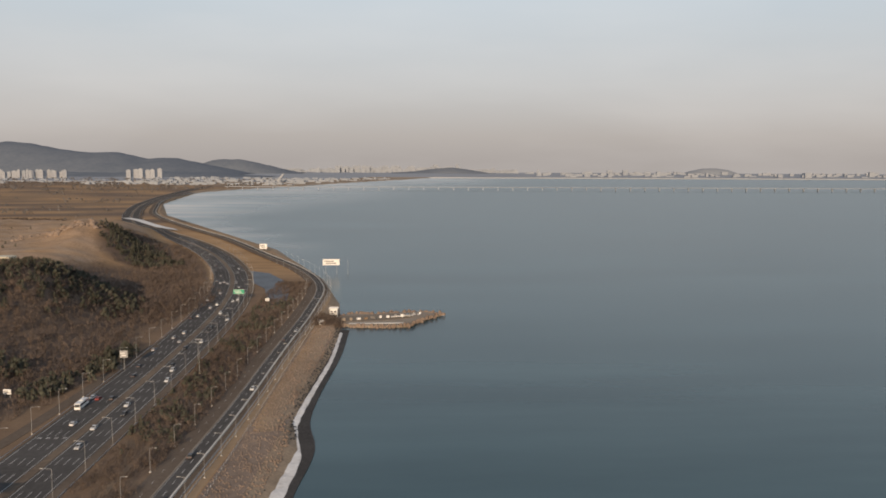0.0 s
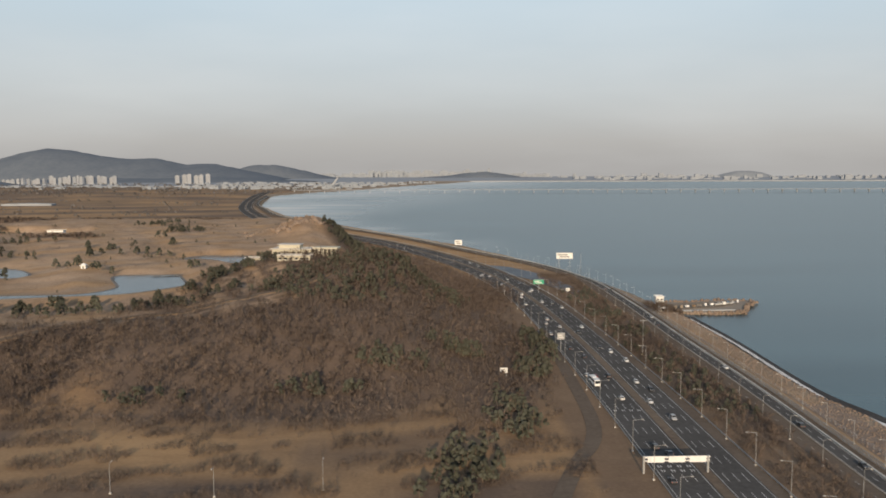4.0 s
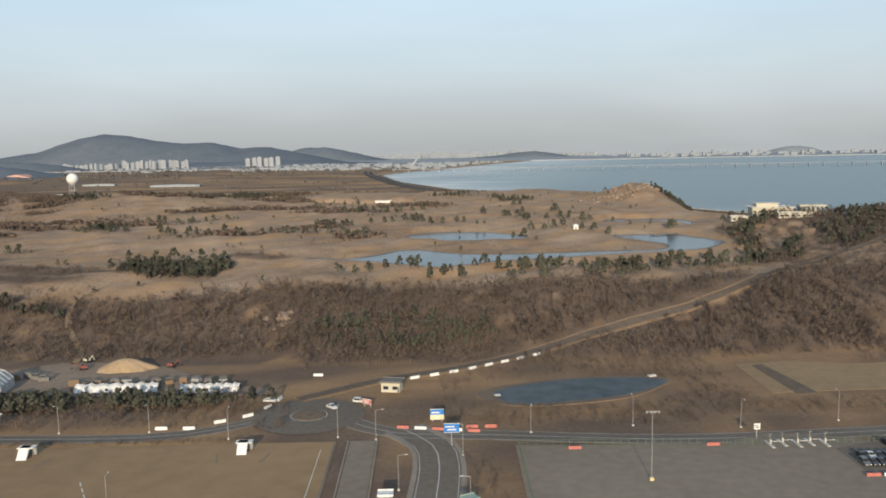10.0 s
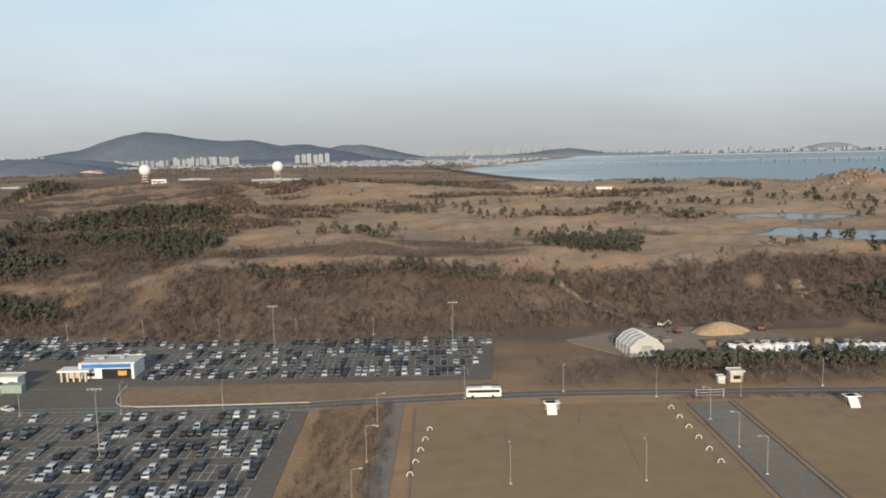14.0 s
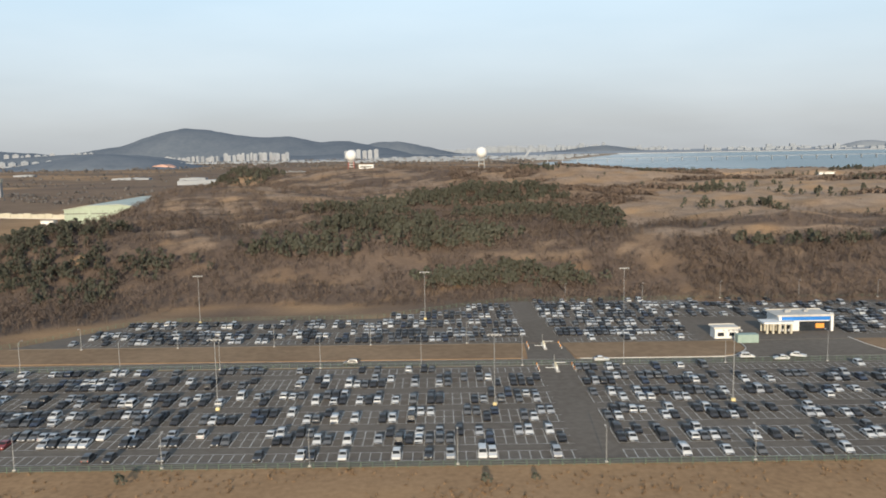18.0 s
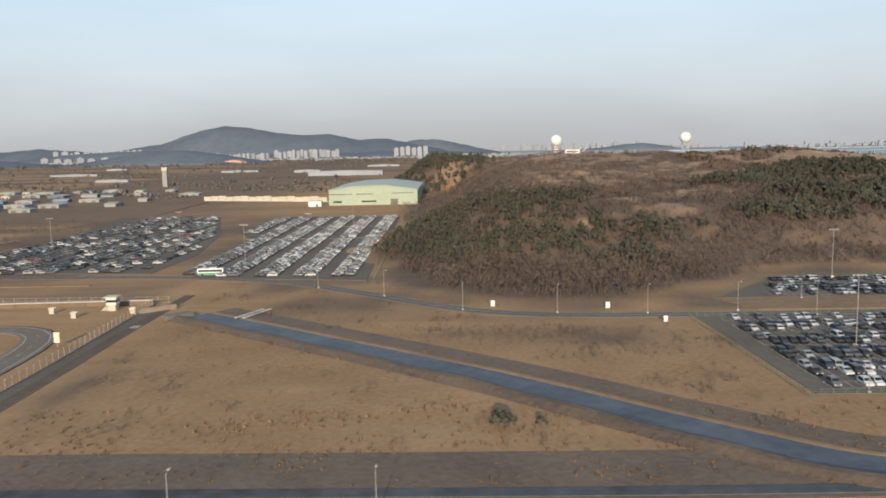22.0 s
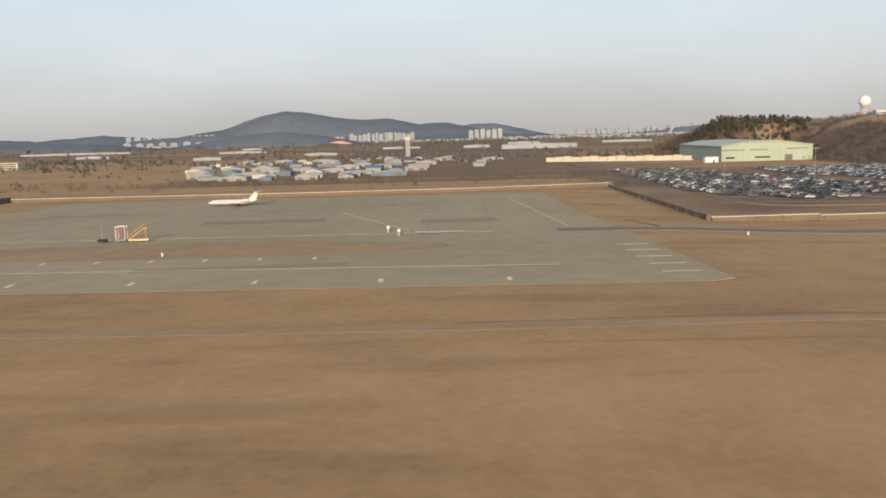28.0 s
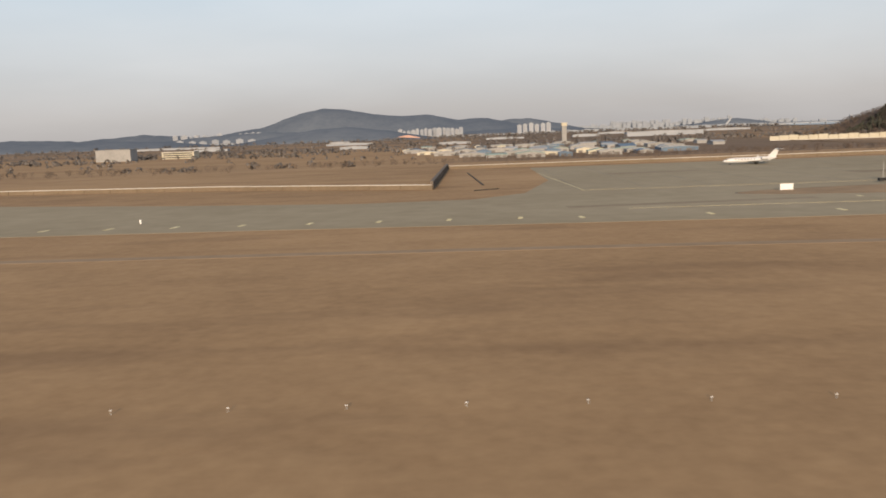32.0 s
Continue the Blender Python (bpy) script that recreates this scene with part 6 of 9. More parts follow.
# ---- trees ----
def tri_tube(shape, p, q, r0, r1, n=4):
    p, q = Vector(p), Vector(q)
    d = (q - p).normalized()
    a = d.orthogonal().normalized()
    b = d.cross(a)
    k = len(shape.v)
    for o, r in ((p, r0), (q, r1)):
        shape.v += [tuple(o + a * r * math.cos(2 * math.pi * i / n) + b * r * math.sin(2 * math.pi * i / n)) for i in range(n)]
    for i in range(n):
        j = (i + 1) % n
        shape.f += [(k + i, k + j, k + n + j), (k + i, k + n + j, k + n + i)]
    return shape


def bare_tree(seed, limbs=4, twigs=38):
    """A leafless tree one metre high: trunk, limbs, and a haze of twigs."""
    r = random.Random(seed)
    wood, fine = Shape(), Shape()
    tri_tube(wood, (0, 0, -0.06), (r.uniform(-.03, .03), r.uniform(-.03, .03), 0.55), 0.022, 0.010, 3)
    ends = []
    for i in range(limbs):
        a, z0 = r.uniform(0, 6.28), r.uniform(0.15, 0.5)
        L = r.uniform(0.22, 0.48)
        e = (math.cos(a) * L * 0.75, math.sin(a) * L * 0.75, z0 + L * r.uniform(0.7, 1.1))
        wood.add([(-0.010, 0.006, z0), (0.010, -0.006, z0), e], [(0, 1, 2)])
        ends.append(((0, 0, z0), e))
    for i in range(twigs):
        p, e = r.choice(ends)
        t = r.uniform(0.35, 1.0)
        o = Vector(p).lerp(Vector(e), t)
        d = Vector((r.gauss(0, 1), r.gauss(0, 1), r.uniform(0.2, 1.6))).normalized() * r.uniform(0.12, 0.26)
        s = d.orthogonal().normalized() * r.uniform(0.010, 0.024)
        fine.add([tuple(o - s), tuple(o + s), tuple(o + d)], [(0, 1, 2)])
    return wood, fine


def pine_tree(seed, clumps=26, each=9, big=1.0):
    """A pine one metre high: leaning trunk, limbs, and layered clumps of needles."""
    r = random.Random(seed)
    wood, leaf = Shape(), Shape()
    top = (r.uniform(-.08, .08), r.uniform(-.08, .08), 0.9)
    tri_tube(wood, (0, 0, -0.06), top, 0.026, 0.010, 5)
    for i in range(clumps):
        h = r.uniform(0.28, 1.0)
        w = (0.36 * (1.08 - h) + 0.08) * r.uniform(0.5, 1.15)
        a = r.uniform(0, 6.28)
        c = Vector((top[0] * h + w * math.cos(a), top[1] * h + w * math.sin(a), h * 0.95))
        if i % 2 == 0 and each > 6:
            tri_tube(wood, (top[0] * h, top[1] * h, h * 0.9), tuple(c), 0.008, 0.003, 3)
        for k in range(each):
            d = Vector((r.gauss(0, 1), r.gauss(0, 1), r.gauss(0.25, 0.6))).normalized()
            s = d.orthogonal().normalized()
            t = d.cross(s)
            z = r.uniform(0.07, 0.13) * big
            m = c + d * r.uniform(0.0, 0.07)
            leaf.add([tuple(m + s * z), tuple(m - s * z * 0.6 + t * z * 0.7), tuple(m - s * z * 0.5 - t * z * 0.8)], [(0, 1, 2)])
    return wood, leaf


BARE = [bare_tree(k_) for k_ in range(5)]
PINE = [pine_tree(20 + k_) for k_ in range(5)]
WOOD_PINE = [pine_tree(30 + k_, 15, 8, 1.15) for k_ in range(5)]


def sow(n, box, want, keep_off=()):
    """Places in a box of the plan (x0, y0, x1, y1), as thick as want(x, y) says."""
    x = rng.uniform(box[0], box[2], n)
    y = rng.uniform(box[1], box[3], n)
    ok = rng.uniform(0, 1, n) < want(x, y)
    for line, dist in keep_off:
        for p in line:
            ok &= np.hypot(x - p[0], y - p[1]) > dist
    x, y = x[ok], y[ok]
    return np.stack([x, y, land(x, y)], 1)


def plant(name, kinds, places, lo, hi, mats, label, thing_kind="stuff"):
    """A whole wood as two meshes under one thing: its wood and its twigs or needles."""
    base = thing(name, label, "trees", kind=thing_kind)
    for which, (pn, mat) in enumerate(zip(("trunks", "crowns"), mats)):
        lots = []
        gen = np.random.default_rng(len(places))
        pick = gen.integers(0, len(kinds), len(places))
        hs, ts = gen.uniform(lo, hi, len(places)), gen.uniform(0, 6.28, len(places))
        for k, pair in enumerate(kinds):
            s = pick == k
            if s.any():
                lots.append(spread(pair[which], places[s], hs[s], ts[s]))
        ob = new(pn, big_mesh(pn, *joined(*lots), mat))
        ob.parent = base
        tagged(ob, kind="stuff")
    return base


def shrub(seed, twigs=23):
    """A leafless bush one metre high: a few stems and broad sprays of twigs."""
    r = random.Random(seed)
    wood, fine = Shape(), Shape()
    for i in range(2):
        a = r.uniform(0, 6.28)
        wood.add([(-0.02 * math.sin(a), 0.02 * math.cos(a), -0.05), (0.02 * math.sin(a), -0.02 * math.cos(a), -0.05), (0.3 * math.cos(a), 0.3 * math.sin(a), r.uniform(0.6, 0.85))], [(0, 1, 2)])
    for i in range(twigs):
        a, z0, q = r.uniform(0, 6.28), r.uniform(0.05, 0.72), r.uniform(0.05, 0.42)
        o = Vector((q * math.cos(a), q * math.sin(a), z0))
        d = Vector((math.cos(a) * 0.7 + r.gauss(0, .5), math.sin(a) * 0.7 + r.gauss(0, .5), r.uniform(0.4, 1.6))).normalized() * r.uniform(0.16, 0.32)
        s = d.orthogonal().normalized() * r.uniform(0.022, 0.044)
        fine.add([tuple(o - s), tuple(o + s), tuple(o + d)], [(0, 1, 2)])
    return wood, fine


SHRUB = [shrub(60 + k_) for k_ in range(5)]
LINES = [(HIGHWAY[:60], 20), (COAST_ROAD[:60], 10), (LOCAL, 6), (LOCAL_EAST, 7), (RIDGE, 7), (SOUTH, 8)]


def YARD_OFF(x, y):
    """Clear of the gravel yard."""
    return ~((x > -850) & (x < -698) & (y < 350))


def KNOLL_WEST(y):
    """The western foot of the knoll."""
    return -1374 - np.clip(y - 299, 0, 160) * 0.38 + np.clip(299 - y, 0, 30) * 1.6


plant("bare_wood", BARE, sow(6200, (-475, 300, -205, 660), lambda x, y: woods(x, y) * 0.6, LINES), 4.5, 8.5, (BARK, TWIGS), "leafless brown wood on the coastal hill")
plant("brushwood", SHRUB, sow(13200, (-475, 296, -205, 860), lambda x, y: woods(x, y) * 0.9, LINES), 2.4, 5.0, (BARK, TWIGS), "thick brown brush under the coastal wood")
plant("bare_wood", BARE, sow(4600, (-1010, 320, -440, 425), lambda x, y: woods(x, y) * 0.6 * YARD_OFF(x, y), LINES), 4.0, 8.0, (BARK, TWIGS), "leafless brown wood on the slope below the golf course")
plant("brushwood", SHRUB, sow(13200, (-1020, 320, -430, 436), lambda x, y: woods(x, y) * 0.95 * YARD_OFF(x, y), LINES), 2.2, 4.6, (BARK, TWIGS), "thick brown brush on the slope below the golf course")
plant("bare_wood", BARE, sow(4200, (-1440, 350, -985, 560), lambda x, y: woods(x, y) * 0.55, LINES), 4.0, 7.5, (BARK, TWIGS), "leafless brown wood covering the hillside")
plant("brushwood", SHRUB, sow(16600, (-1420, 276, -990, 620), lambda x, y: np.where(((y < 344) & (x > -1290 + (y - 277) * 0.94)) | (x < KNOLL_WEST(y)), 0, (0.3 * (y > 343) * (y < 372) + woods(x, y) * 0.9)), LINES), 2.2, 4.8, (BARK, TWIGS), "thick brown brush covering the hillside")
plant("bare_wood", BARE, sow(1500, (-1410, 276, -1270, 356), lambda x, y: woods(x, y) * 0.6 * (x < -1276 + (y - 277) * 0.6) * (x > KNOLL_WEST(y)), LINES), 4.0, 7.0, (BARK, TWIGS), "leafless brown trees at the foot of the knoll")
plant("brushwood", SHRUB, sow(12500, (-1460, 600, -1000, 1240), lambda x, y: woods(x, y) * 0.9, LINES), 3.0, 6.0, (BARK, TWIGS), "thin leafless brush on the upper hill")
plant("brushwood", SHRUB, sow(1500, (-1500, 900, -1330, 1230), lambda x, y: 0.75 + 0 * x, LINES), 4.0, 7.5, (BARK, TWIGS), "thick leafless brush on the hill's western end")
plant("brushwood", SHRUB, sow(8200, (-420, 560, -200, 1080), lambda x, y: np.where((np.interp(y, HIGHWAY[:, 1], HIGHWAY[:, 0]) - x > 24) & (np.interp(y, HIGHWAY[:, 1], HIGHWAY[:, 0]) - x < 95), np.where(wave(x, y, 40, 7.0) > -0.5, 0.8, 0.15), 0), LINES), 3.0, 6.5, (BARK, TWIGS), "belt of dark leafless brush along the motorway")
plant("bare_wood", BARE, sow(2000, (-175, 245, -140, 900), lambda x, y: woods(x, y) * 0.7, LINES), 3.0, 6.0, (BARK, TWIGS), "scrubby leafless trees between the two roads")
plant("brushwood", SHRUB, sow(6000, (-172, 160, -140, 760), lambda x, y: np.where(wave(x, y, 26, 2.0) > -0.2, 0.95, 0.25), LINES), 1.5, 3.6, (BARK, TWIGS), "low brown brush between the two roads")
plant("pine_bushes", WOOD_PINE, sow(900, (-168, 300, -144, 660), lambda x, y: np.where(wave(x, y, 30, 4.0) > -0.1, 0.5, 0.08), LINES), 2.2, 4.6, (BARK, NEEDLES), "dark evergreen bushes between the two roads")
plant("brushwood", SHRUB, sow(4200, (-2300, 470, -1560, 640), lambda x, y: 0.12 + 0.75 * woods(x, y), LINES), 2.4, 5.0, (BARK, TWIGS), "belt of leafless scrub beyond the airfield wall")
plant("brushwood", SHRUB, sow(2600, (-1400, 204, -1285, 246), lambda x, y: np.exp(-((x + 1338 + (y - 224) * 1.6) / 34) ** 4 - ((y - 224) / 15) ** 4) * np.clip(0.5 + 0.9 * wave(x, y * 1.5, 16, 3.0), 0.0, 1.0), LINES), 0.7, 1.5, (BARK, TWIGS), "low dark dead growth in the field by the canal")
plant("brushwood", SHRUB, sow(900, (-922, 120, -900, 250), lambda x, y: 0 * x + 0.7, LINES), 1.4, 3.2, (BARK, TWIGS), "leafless scrub beside the car park")
plant("brushwood", SHRUB, sow(1500, (-850, 255, -690, 296), lambda x, y: 0.3 + 0 * x, LINES), 2.0, 4.0, (BARK, TWIGS), "leafless scrub along the road")
plant("brushwood", SHRUB, sow(260, (-124, 556, -98, 588), lambda x, y: 0.9 + 0 * x, [(COAST_ROAD[:90], 9)]), 3.0, 6.0, (BARK, TWIGS), "dark brush round the lookout house")

# pine woods: dark patches on the hills
def pine_patch(spots, rag=0.45):
    def want(x, y):
        w = 0 * x
        for cx, cy, rx, ry, k in spots:
            w = np.maximum(w, k * np.clip(1.6 * (1 - ((x - cx) / rx) ** 2 - ((y - cy) / ry) ** 2), 0, 1))
        return w * (1 - rag + rag * wave(x, y, 24, 6.0))
    return want


plant("pine_wood", WOOD_PINE, sow(4200, (-1440, 340, -1240, 520), pine_patch(((-1352, 418, 62, 64, 1.0), (-1312, 382, 40, 20, 1.0), (-1296, 362, 22, 16, 0.9), (-1265, 395, 30, 16, 0.7))), LINES), 3.8, 6.4, (BARK, NEEDLES), "dense dark pine grove on the knoll")
plant("pine_wood", WOOD_PINE, sow(13000, (-1260, 355, -1000, 660), pine_patch(((-1145, 442, 62, 26, 1.0), (-1178, 520, 46, 24, 0.8), (-1100, 380, 54, 13, 1.0), (-1200, 412, 36, 16, 0.8), (-1095, 600, 70, 36, 0.7), (-1087, 529, 42, 30, 0.8), (-1143, 582, 50, 24, 0.7), (-1040, 500, 26, 40, 0.6))), LINES), 4.5, 7.5, (BARK, NEEDLES), "dark pine patches on the brown hillside")
plant("pine_wood", WOOD_PINE, sow(11000, (-460, 230, -200, 700), pine_patch(((-330, 520, 60, 70, 0.45), (-290, 600, 46, 70, 0.7), (-293, 386, 24, 10, 0.9), (-330, 356, 30, 8, 0.7), (-266, 424, 20, 14, 0.9), (-217, 450, 10, 40, 0.9), (-228, 395, 10, 26, 1.0), (-247, 325, 13, 40, 0.6), (-268, 268, 14, 40, 0.55), (-278, 232, 12, 20, 0.5), (-400, 346, 20, 8, 0.6)), 0.3), LINES), 4, 7.5, (BARK, NEEDLES), "scattered pines on the coastal hill")
plant("pine_wood", WOOD_PINE, sow(1800, (-400, 840, -290, 1000), pine_patch(((-352, 915, 38, 55, 1.0), (-320, 880, 40, 30, 0.8))), LINES), 4, 7, (BARK, NEEDLES), "dark pines on the lee of the crag")
plant("pine_wood", WOOD_PINE, sow(2600, (-1500, 900, -1310, 1180), pine_patch(((-1400, 1005, 60, 60, 0.9), (-1428, 1085, 45, 60, 0.8), (-1355, 1000, 40, 50, 0.8))), LINES), 6, 9, (BARK, NEEDLES), "dark pines on the western end of the hill")
plant("pine_wood", WOOD_PINE, sow(1300, (-830, 262, -694, 294), pine_patch(((-760, 283, 62, 8, 1.0),)), LINES), 3.5, 6, (BARK, NEEDLES), "dark hedge of young pines before the yard")
plant("pine_wood", WOOD_PINE, sow(1700, (-720, 330, -590, 400), pine_patch(((-655, 365, 50, 20, 0.35),)), LINES), 4, 7, (BARK, NEEDLES), "a few pines in the leafless wood")
plant("pine_wood", WOOD_PINE, sow(13000, (-1000, 415, -420, 1080), pine_patch(((-793, 474, 36, 16, 1.0), (-705, 826, 52, 9, 0.7), (-958, 530, 26, 10, 0.5), (-547, 775, 24, 10, 0.6), (-860, 1040, 70, 18, 0.6), (-905, 690, 30, 10, 0.5), (-740, 900, 50, 12, 0.5), (-545, 935, 30, 40, 0.8), (-605, 1050, 36, 40, 0.8), (-400, 585, 36, 22, 0.6), (-425, 540, 18, 16, 0.6), (-350, 640, 40, 16, 0.6), (-640, 450, 60, 5, 0.5), (-560, 466, 40, 5, 0.7))), LINES), 3.5, 6.5, (BARK, NEEDLES), "dark pine groves between the dry fairways")

plant("pine_wood", WOOD_PINE, sow(9000, (-960, 440, -660, 700), pine_patch(((-797, 478, 34, 18, 1.0), (-775, 492, 20, 9, 1.0), (-905, 667, 26, 9, 0.9), (-692, 622, 14, 7, 0.8), (-721, 696, 20, 8, 0.8), (-926, 507, 20, 7, 0.8)), 0.3), LINES), 4, 7, (BARK, NEEDLES), "dense dark pine clumps between the fairways")
plant("pine_wood", WOOD_PINE, sow(5000, (-1060, 860, -820, 1140), pine_patch(((-884, 1096, 44, 22, 0.9), (-1021, 916, 34, 16, 0.8), (-930, 1010, 40, 12, 0.6)), 0.4), LINES), 4, 7, (BARK, NEEDLES), "dark pine clumps on the far fairways")

# fairway rows: the countable pines of the golf course
def pine_thing(k_, label):
    t_ = thing("pine_tree", label, "tree", 0, 0, 0, 0, "golf course pines")
    t_.matrix_basis = at(0, 0, -50)
    part("trunk", big_mesh("trunk", np.array(PINE[k_][0].v), np.array(PINE[k_][0].f), BARK), None, t_)
    part("crown", big_mesh("crown", np.array(PINE[k_][1].v), np.array(PINE[k_][1].f), NEEDLES), None, t_)
    return t_


first = [pine_thing(k_, "dark green pine tree on the dry golf course") for k_ in range(5)]
spots = []
rp = random.Random(11)
for x, y in ((-585, 465), (-573, 459), (-593, 436), (-580, 430), (-552, 439), (-536, 433), (-526, 446), (-526, 470), (-505, 468), (-494, 480), (-471, 483), (-451, 482), (-439, 500), (-575, 604), (-589, 768), (-562, 766),
             (-655, 732), (-545, 855), (-518, 790), (-561, 692), (-456, 624), (-430, 528), (-420, 556), (-408, 586), (-421, 482), (-401, 526)):
    for k_ in range(3):
        spots.append((x + rp.uniform(-5, 5), y + rp.uniform(-3, 3), rp.uniform(5.0, 8.5)))
for x0, y0, x1, y1, n in ((-640, 466, -560, 464, 16), (-555, 462, -500, 460, 9), (-495, 455, -440, 478, 14), (-690, 462, -640, 464, 7), (-440, 480, -400, 520, 14), (-430, 560, -385, 600, 16), (-410, 630, -350, 640, 14), (-560, 640, -500, 600, 8),
                          (-560, 705, -470, 720, 8), (-690, 720, -600, 700, 10), (-780, 620, -700, 640, 9), (-860, 660, -780, 640, 10), (-900, 740, -820, 760, 10), (-720, 800, -640, 830, 10), (-960, 560, -900, 540, 8), (-830, 520, -760, 515, 8), (-982, 409, -815, 407, 44), (-735, 421, -725, 421, 3),
                          (-620, 850, -560, 900, 9), (-780, 930, -700, 900, 9), (-900, 880, -840, 900, 8), (-540, 990, -440, 1000, 14), (-700, 1000, -600, 990, 14), (-1000, 860, -940, 850, 10)):
    for i in range(n):
        t = (i + rp.uniform(-0.3, 0.3)) / n
        spots.append((x0 + (x1 - x0) * t + rp.uniform(-3, 3), y0 + (y1 - y0) * t + rp.uniform(-5, 5), rp.uniform(5.0, 8.5)))
for i, (x, y, h) in enumerate(spots[:290]):
    if float(water(np.array([x]), np.array([y]), 2.0)[0]) > 0:
        y -= 22
    src = first[i % 5]
    m = at(x, y, float(land(np.array([x]), np.array([y]))[0]) - 0.2, rp.uniform(0, 360)) @ Matrix.Scale(h, 4)
    if i < 5:
        src.matrix_basis = m
        src_m = m
    else:
        c = copy_thing(src, m)
        c.matrix_basis = m

# dark bushes on the fairways and the scrub flats
plant("bushes", SHRUB, sow(42000, (-1120, 420, -420, 1080), lambda x, y: np.where(water(x, y, 6) < 0, 0.9 * woods(x, y) * (x < -420), 0), LINES), 2.0, 4.2, (BARK, TWIGS), "leafless brush in bands on the golf course")
plant("bushes", SHRUB, sow(5200, (-1000, 430, -420, 1050), lambda x, y: np.where((wave(x, y * 1.8, 52, 9.0) > 0.45) & (water(x, y, 6) < 0), 0.8, 0.012), LINES), 1.4, 3.0, (BARK, TWIGS), "low leafless bushes dotted over the golf course")
plant("pine_bushes", WOOD_PINE, sow(2600, (-1000, 430, -420, 1050), lambda x, y: np.where((wave(x, y * 1.8, 60, 4.5) > 0.55) & (water(x, y, 6) < 0), 0.6, 0.01), LINES), 2.0, 4.2, (BARK, NEEDLES), "dark pine clumps dotted over the golf course")
plant("bushes", SHRUB, sow(9000, (-450, 243, -225, 330), lambda x, y: np.where(wave(x * 0.8, y * 1.8, 22, 3.0) > 0.16, 0.9, 0.02), LINES), 1.3, 3.0, (BARK, TWIGS), "round leafless bushes on the tan slope")
plant("bushes", SHRUB, sow(3600, (-640, 258, -440, 335), lambda x, y: np.where((np.hypot((x + 590) / 42, (y - 290) / 20) > 1) & ((x < -530) | (y < 274) | (y > 331)), 0.75, 0.0), LINES), 1.2, 2.6, (BARK, TWIGS), "leafless brown scrub round the oval pond")
plant("bushes", SHRUB, sow(3800, (-1460, 140, -1310, 335), lambda x, y: np.where(wave(x, y * 2, 30, 1.2) > 0.35, 0.7, 0.03), LINES + [(CANAL[:60], 9)]), 1.0, 2.2, (BARK, TWIGS), "patches of low brown scrub by the canal")
bx_, by_ = rng.uniform(-1120, -420, 52000), rng.uniform(560, 1400, 52000)
keep_ = (rng.uniform(0, 1, 52000) < 0.9 * woods(bx_, by_)) & (woods(bx_, by_) > 0.15)
bp_ = np.stack([bx_[keep_], by_[keep_], land(bx_[keep_], by_[keep_]) - 0.3], 1)[:6500]
lots_ = [spread(COPSE[k_], bp_[k_::4], rng.uniform(2.2, 4.6, len(bp_[k_::4])), rng.uniform(0, 6.28, len(bp_[k_::4]))) for k_ in range(4)]
tagged(new("brush_bands", big_mesh("brush_bands", *joined(*lots_), TWIGS)), "bands of brown brush between the far fairways", "trees", kind="stuff")

plant("bushes", SHRUB, sow(2600, (-640, 140, -556, 264), lambda x, y: np.where((x < -624) & (y < 226) | (y > 250), 0.75, 0.0), LINES), 1.0, 2.4, (BARK, TWIGS), "low brown scrub round the road junction")
plant("bushes", SHRUB, sow(420, (-812, 243.5, -700, 247), lambda x, y: 0.7 + 0 * x, [(LOCAL, 4)]), 0.9, 1.8, (BARK, TWIGS), "low brown hedge above the sports fields")

# dry grass standing before the car park and along the banks
def tuft(seed):
    r = random.Random(seed)
    s = Shape()
    for i in range(8):
        a, q = r.uniform(0, 6.28), r.uniform(0, 0.5)
        o = Vector((q * math.cos(a), q * math.sin(a), -0.05))
        d = Vector((r.gauss(0, .3), r.gauss(0, .3), 1)).normalized() * r.uniform(0.6, 1.1)
        w = Vector((math.cos(a * 3), math.sin(a * 3), 0)) * r.uniform(0.06, 0.12)
        s.add([tuple(o - w), tuple(o + w), tuple(o + d)], [(0, 1, 2)])
    return s


TUFTS = [tuft(80 + k_) for k_ in range(4)]
gp = sow(14000, (-1462, 84, -900, 166), lambda x, y: np.clip(0.35 + 0.7 * wave(x, y * 2, 22, 3.0), 0.05, 1), [(CANAL, 6), (OUTER, 3)])
gp = gp[~((gp[:, 0] < -1290) & (gp[:, 1] > 115) & (gp[:, 1] < 123))]
gp = np.concatenate([gp, sow(600, (-1455, 136, -1305, 250), lambda x, y: np.clip(0.1 + 0.9 * wave(x, y * 2, 26, 5.0), 0.0, 1), [(CANAL, 8)])])
bank_ = CANAL[rng.integers(0, len(CANAL), 1500)] + rng.normal(0, 1.6, (1500, 2))
bank_ = bank_ + np.array([-5.0, -5.8])
gp = np.concatenate([gp, np.stack([bank_[:, 0], bank_[:, 1], 0 * bank_[:, 0] + 0.1], 1)])
lots_ = [spread(TUFTS[k_], gp[k_::4], rng.uniform(0.45, 1.05, len(gp[k_::4])), rng.uniform(0, 6.28, len(gp[k_::4]))) for k_ in range(4)]
tagged(new("dry_grass", big_mesh("dry_grass", *joined(*lots_), REED)), "tufts of tall dry tan grass", "grass", kind="stuff")
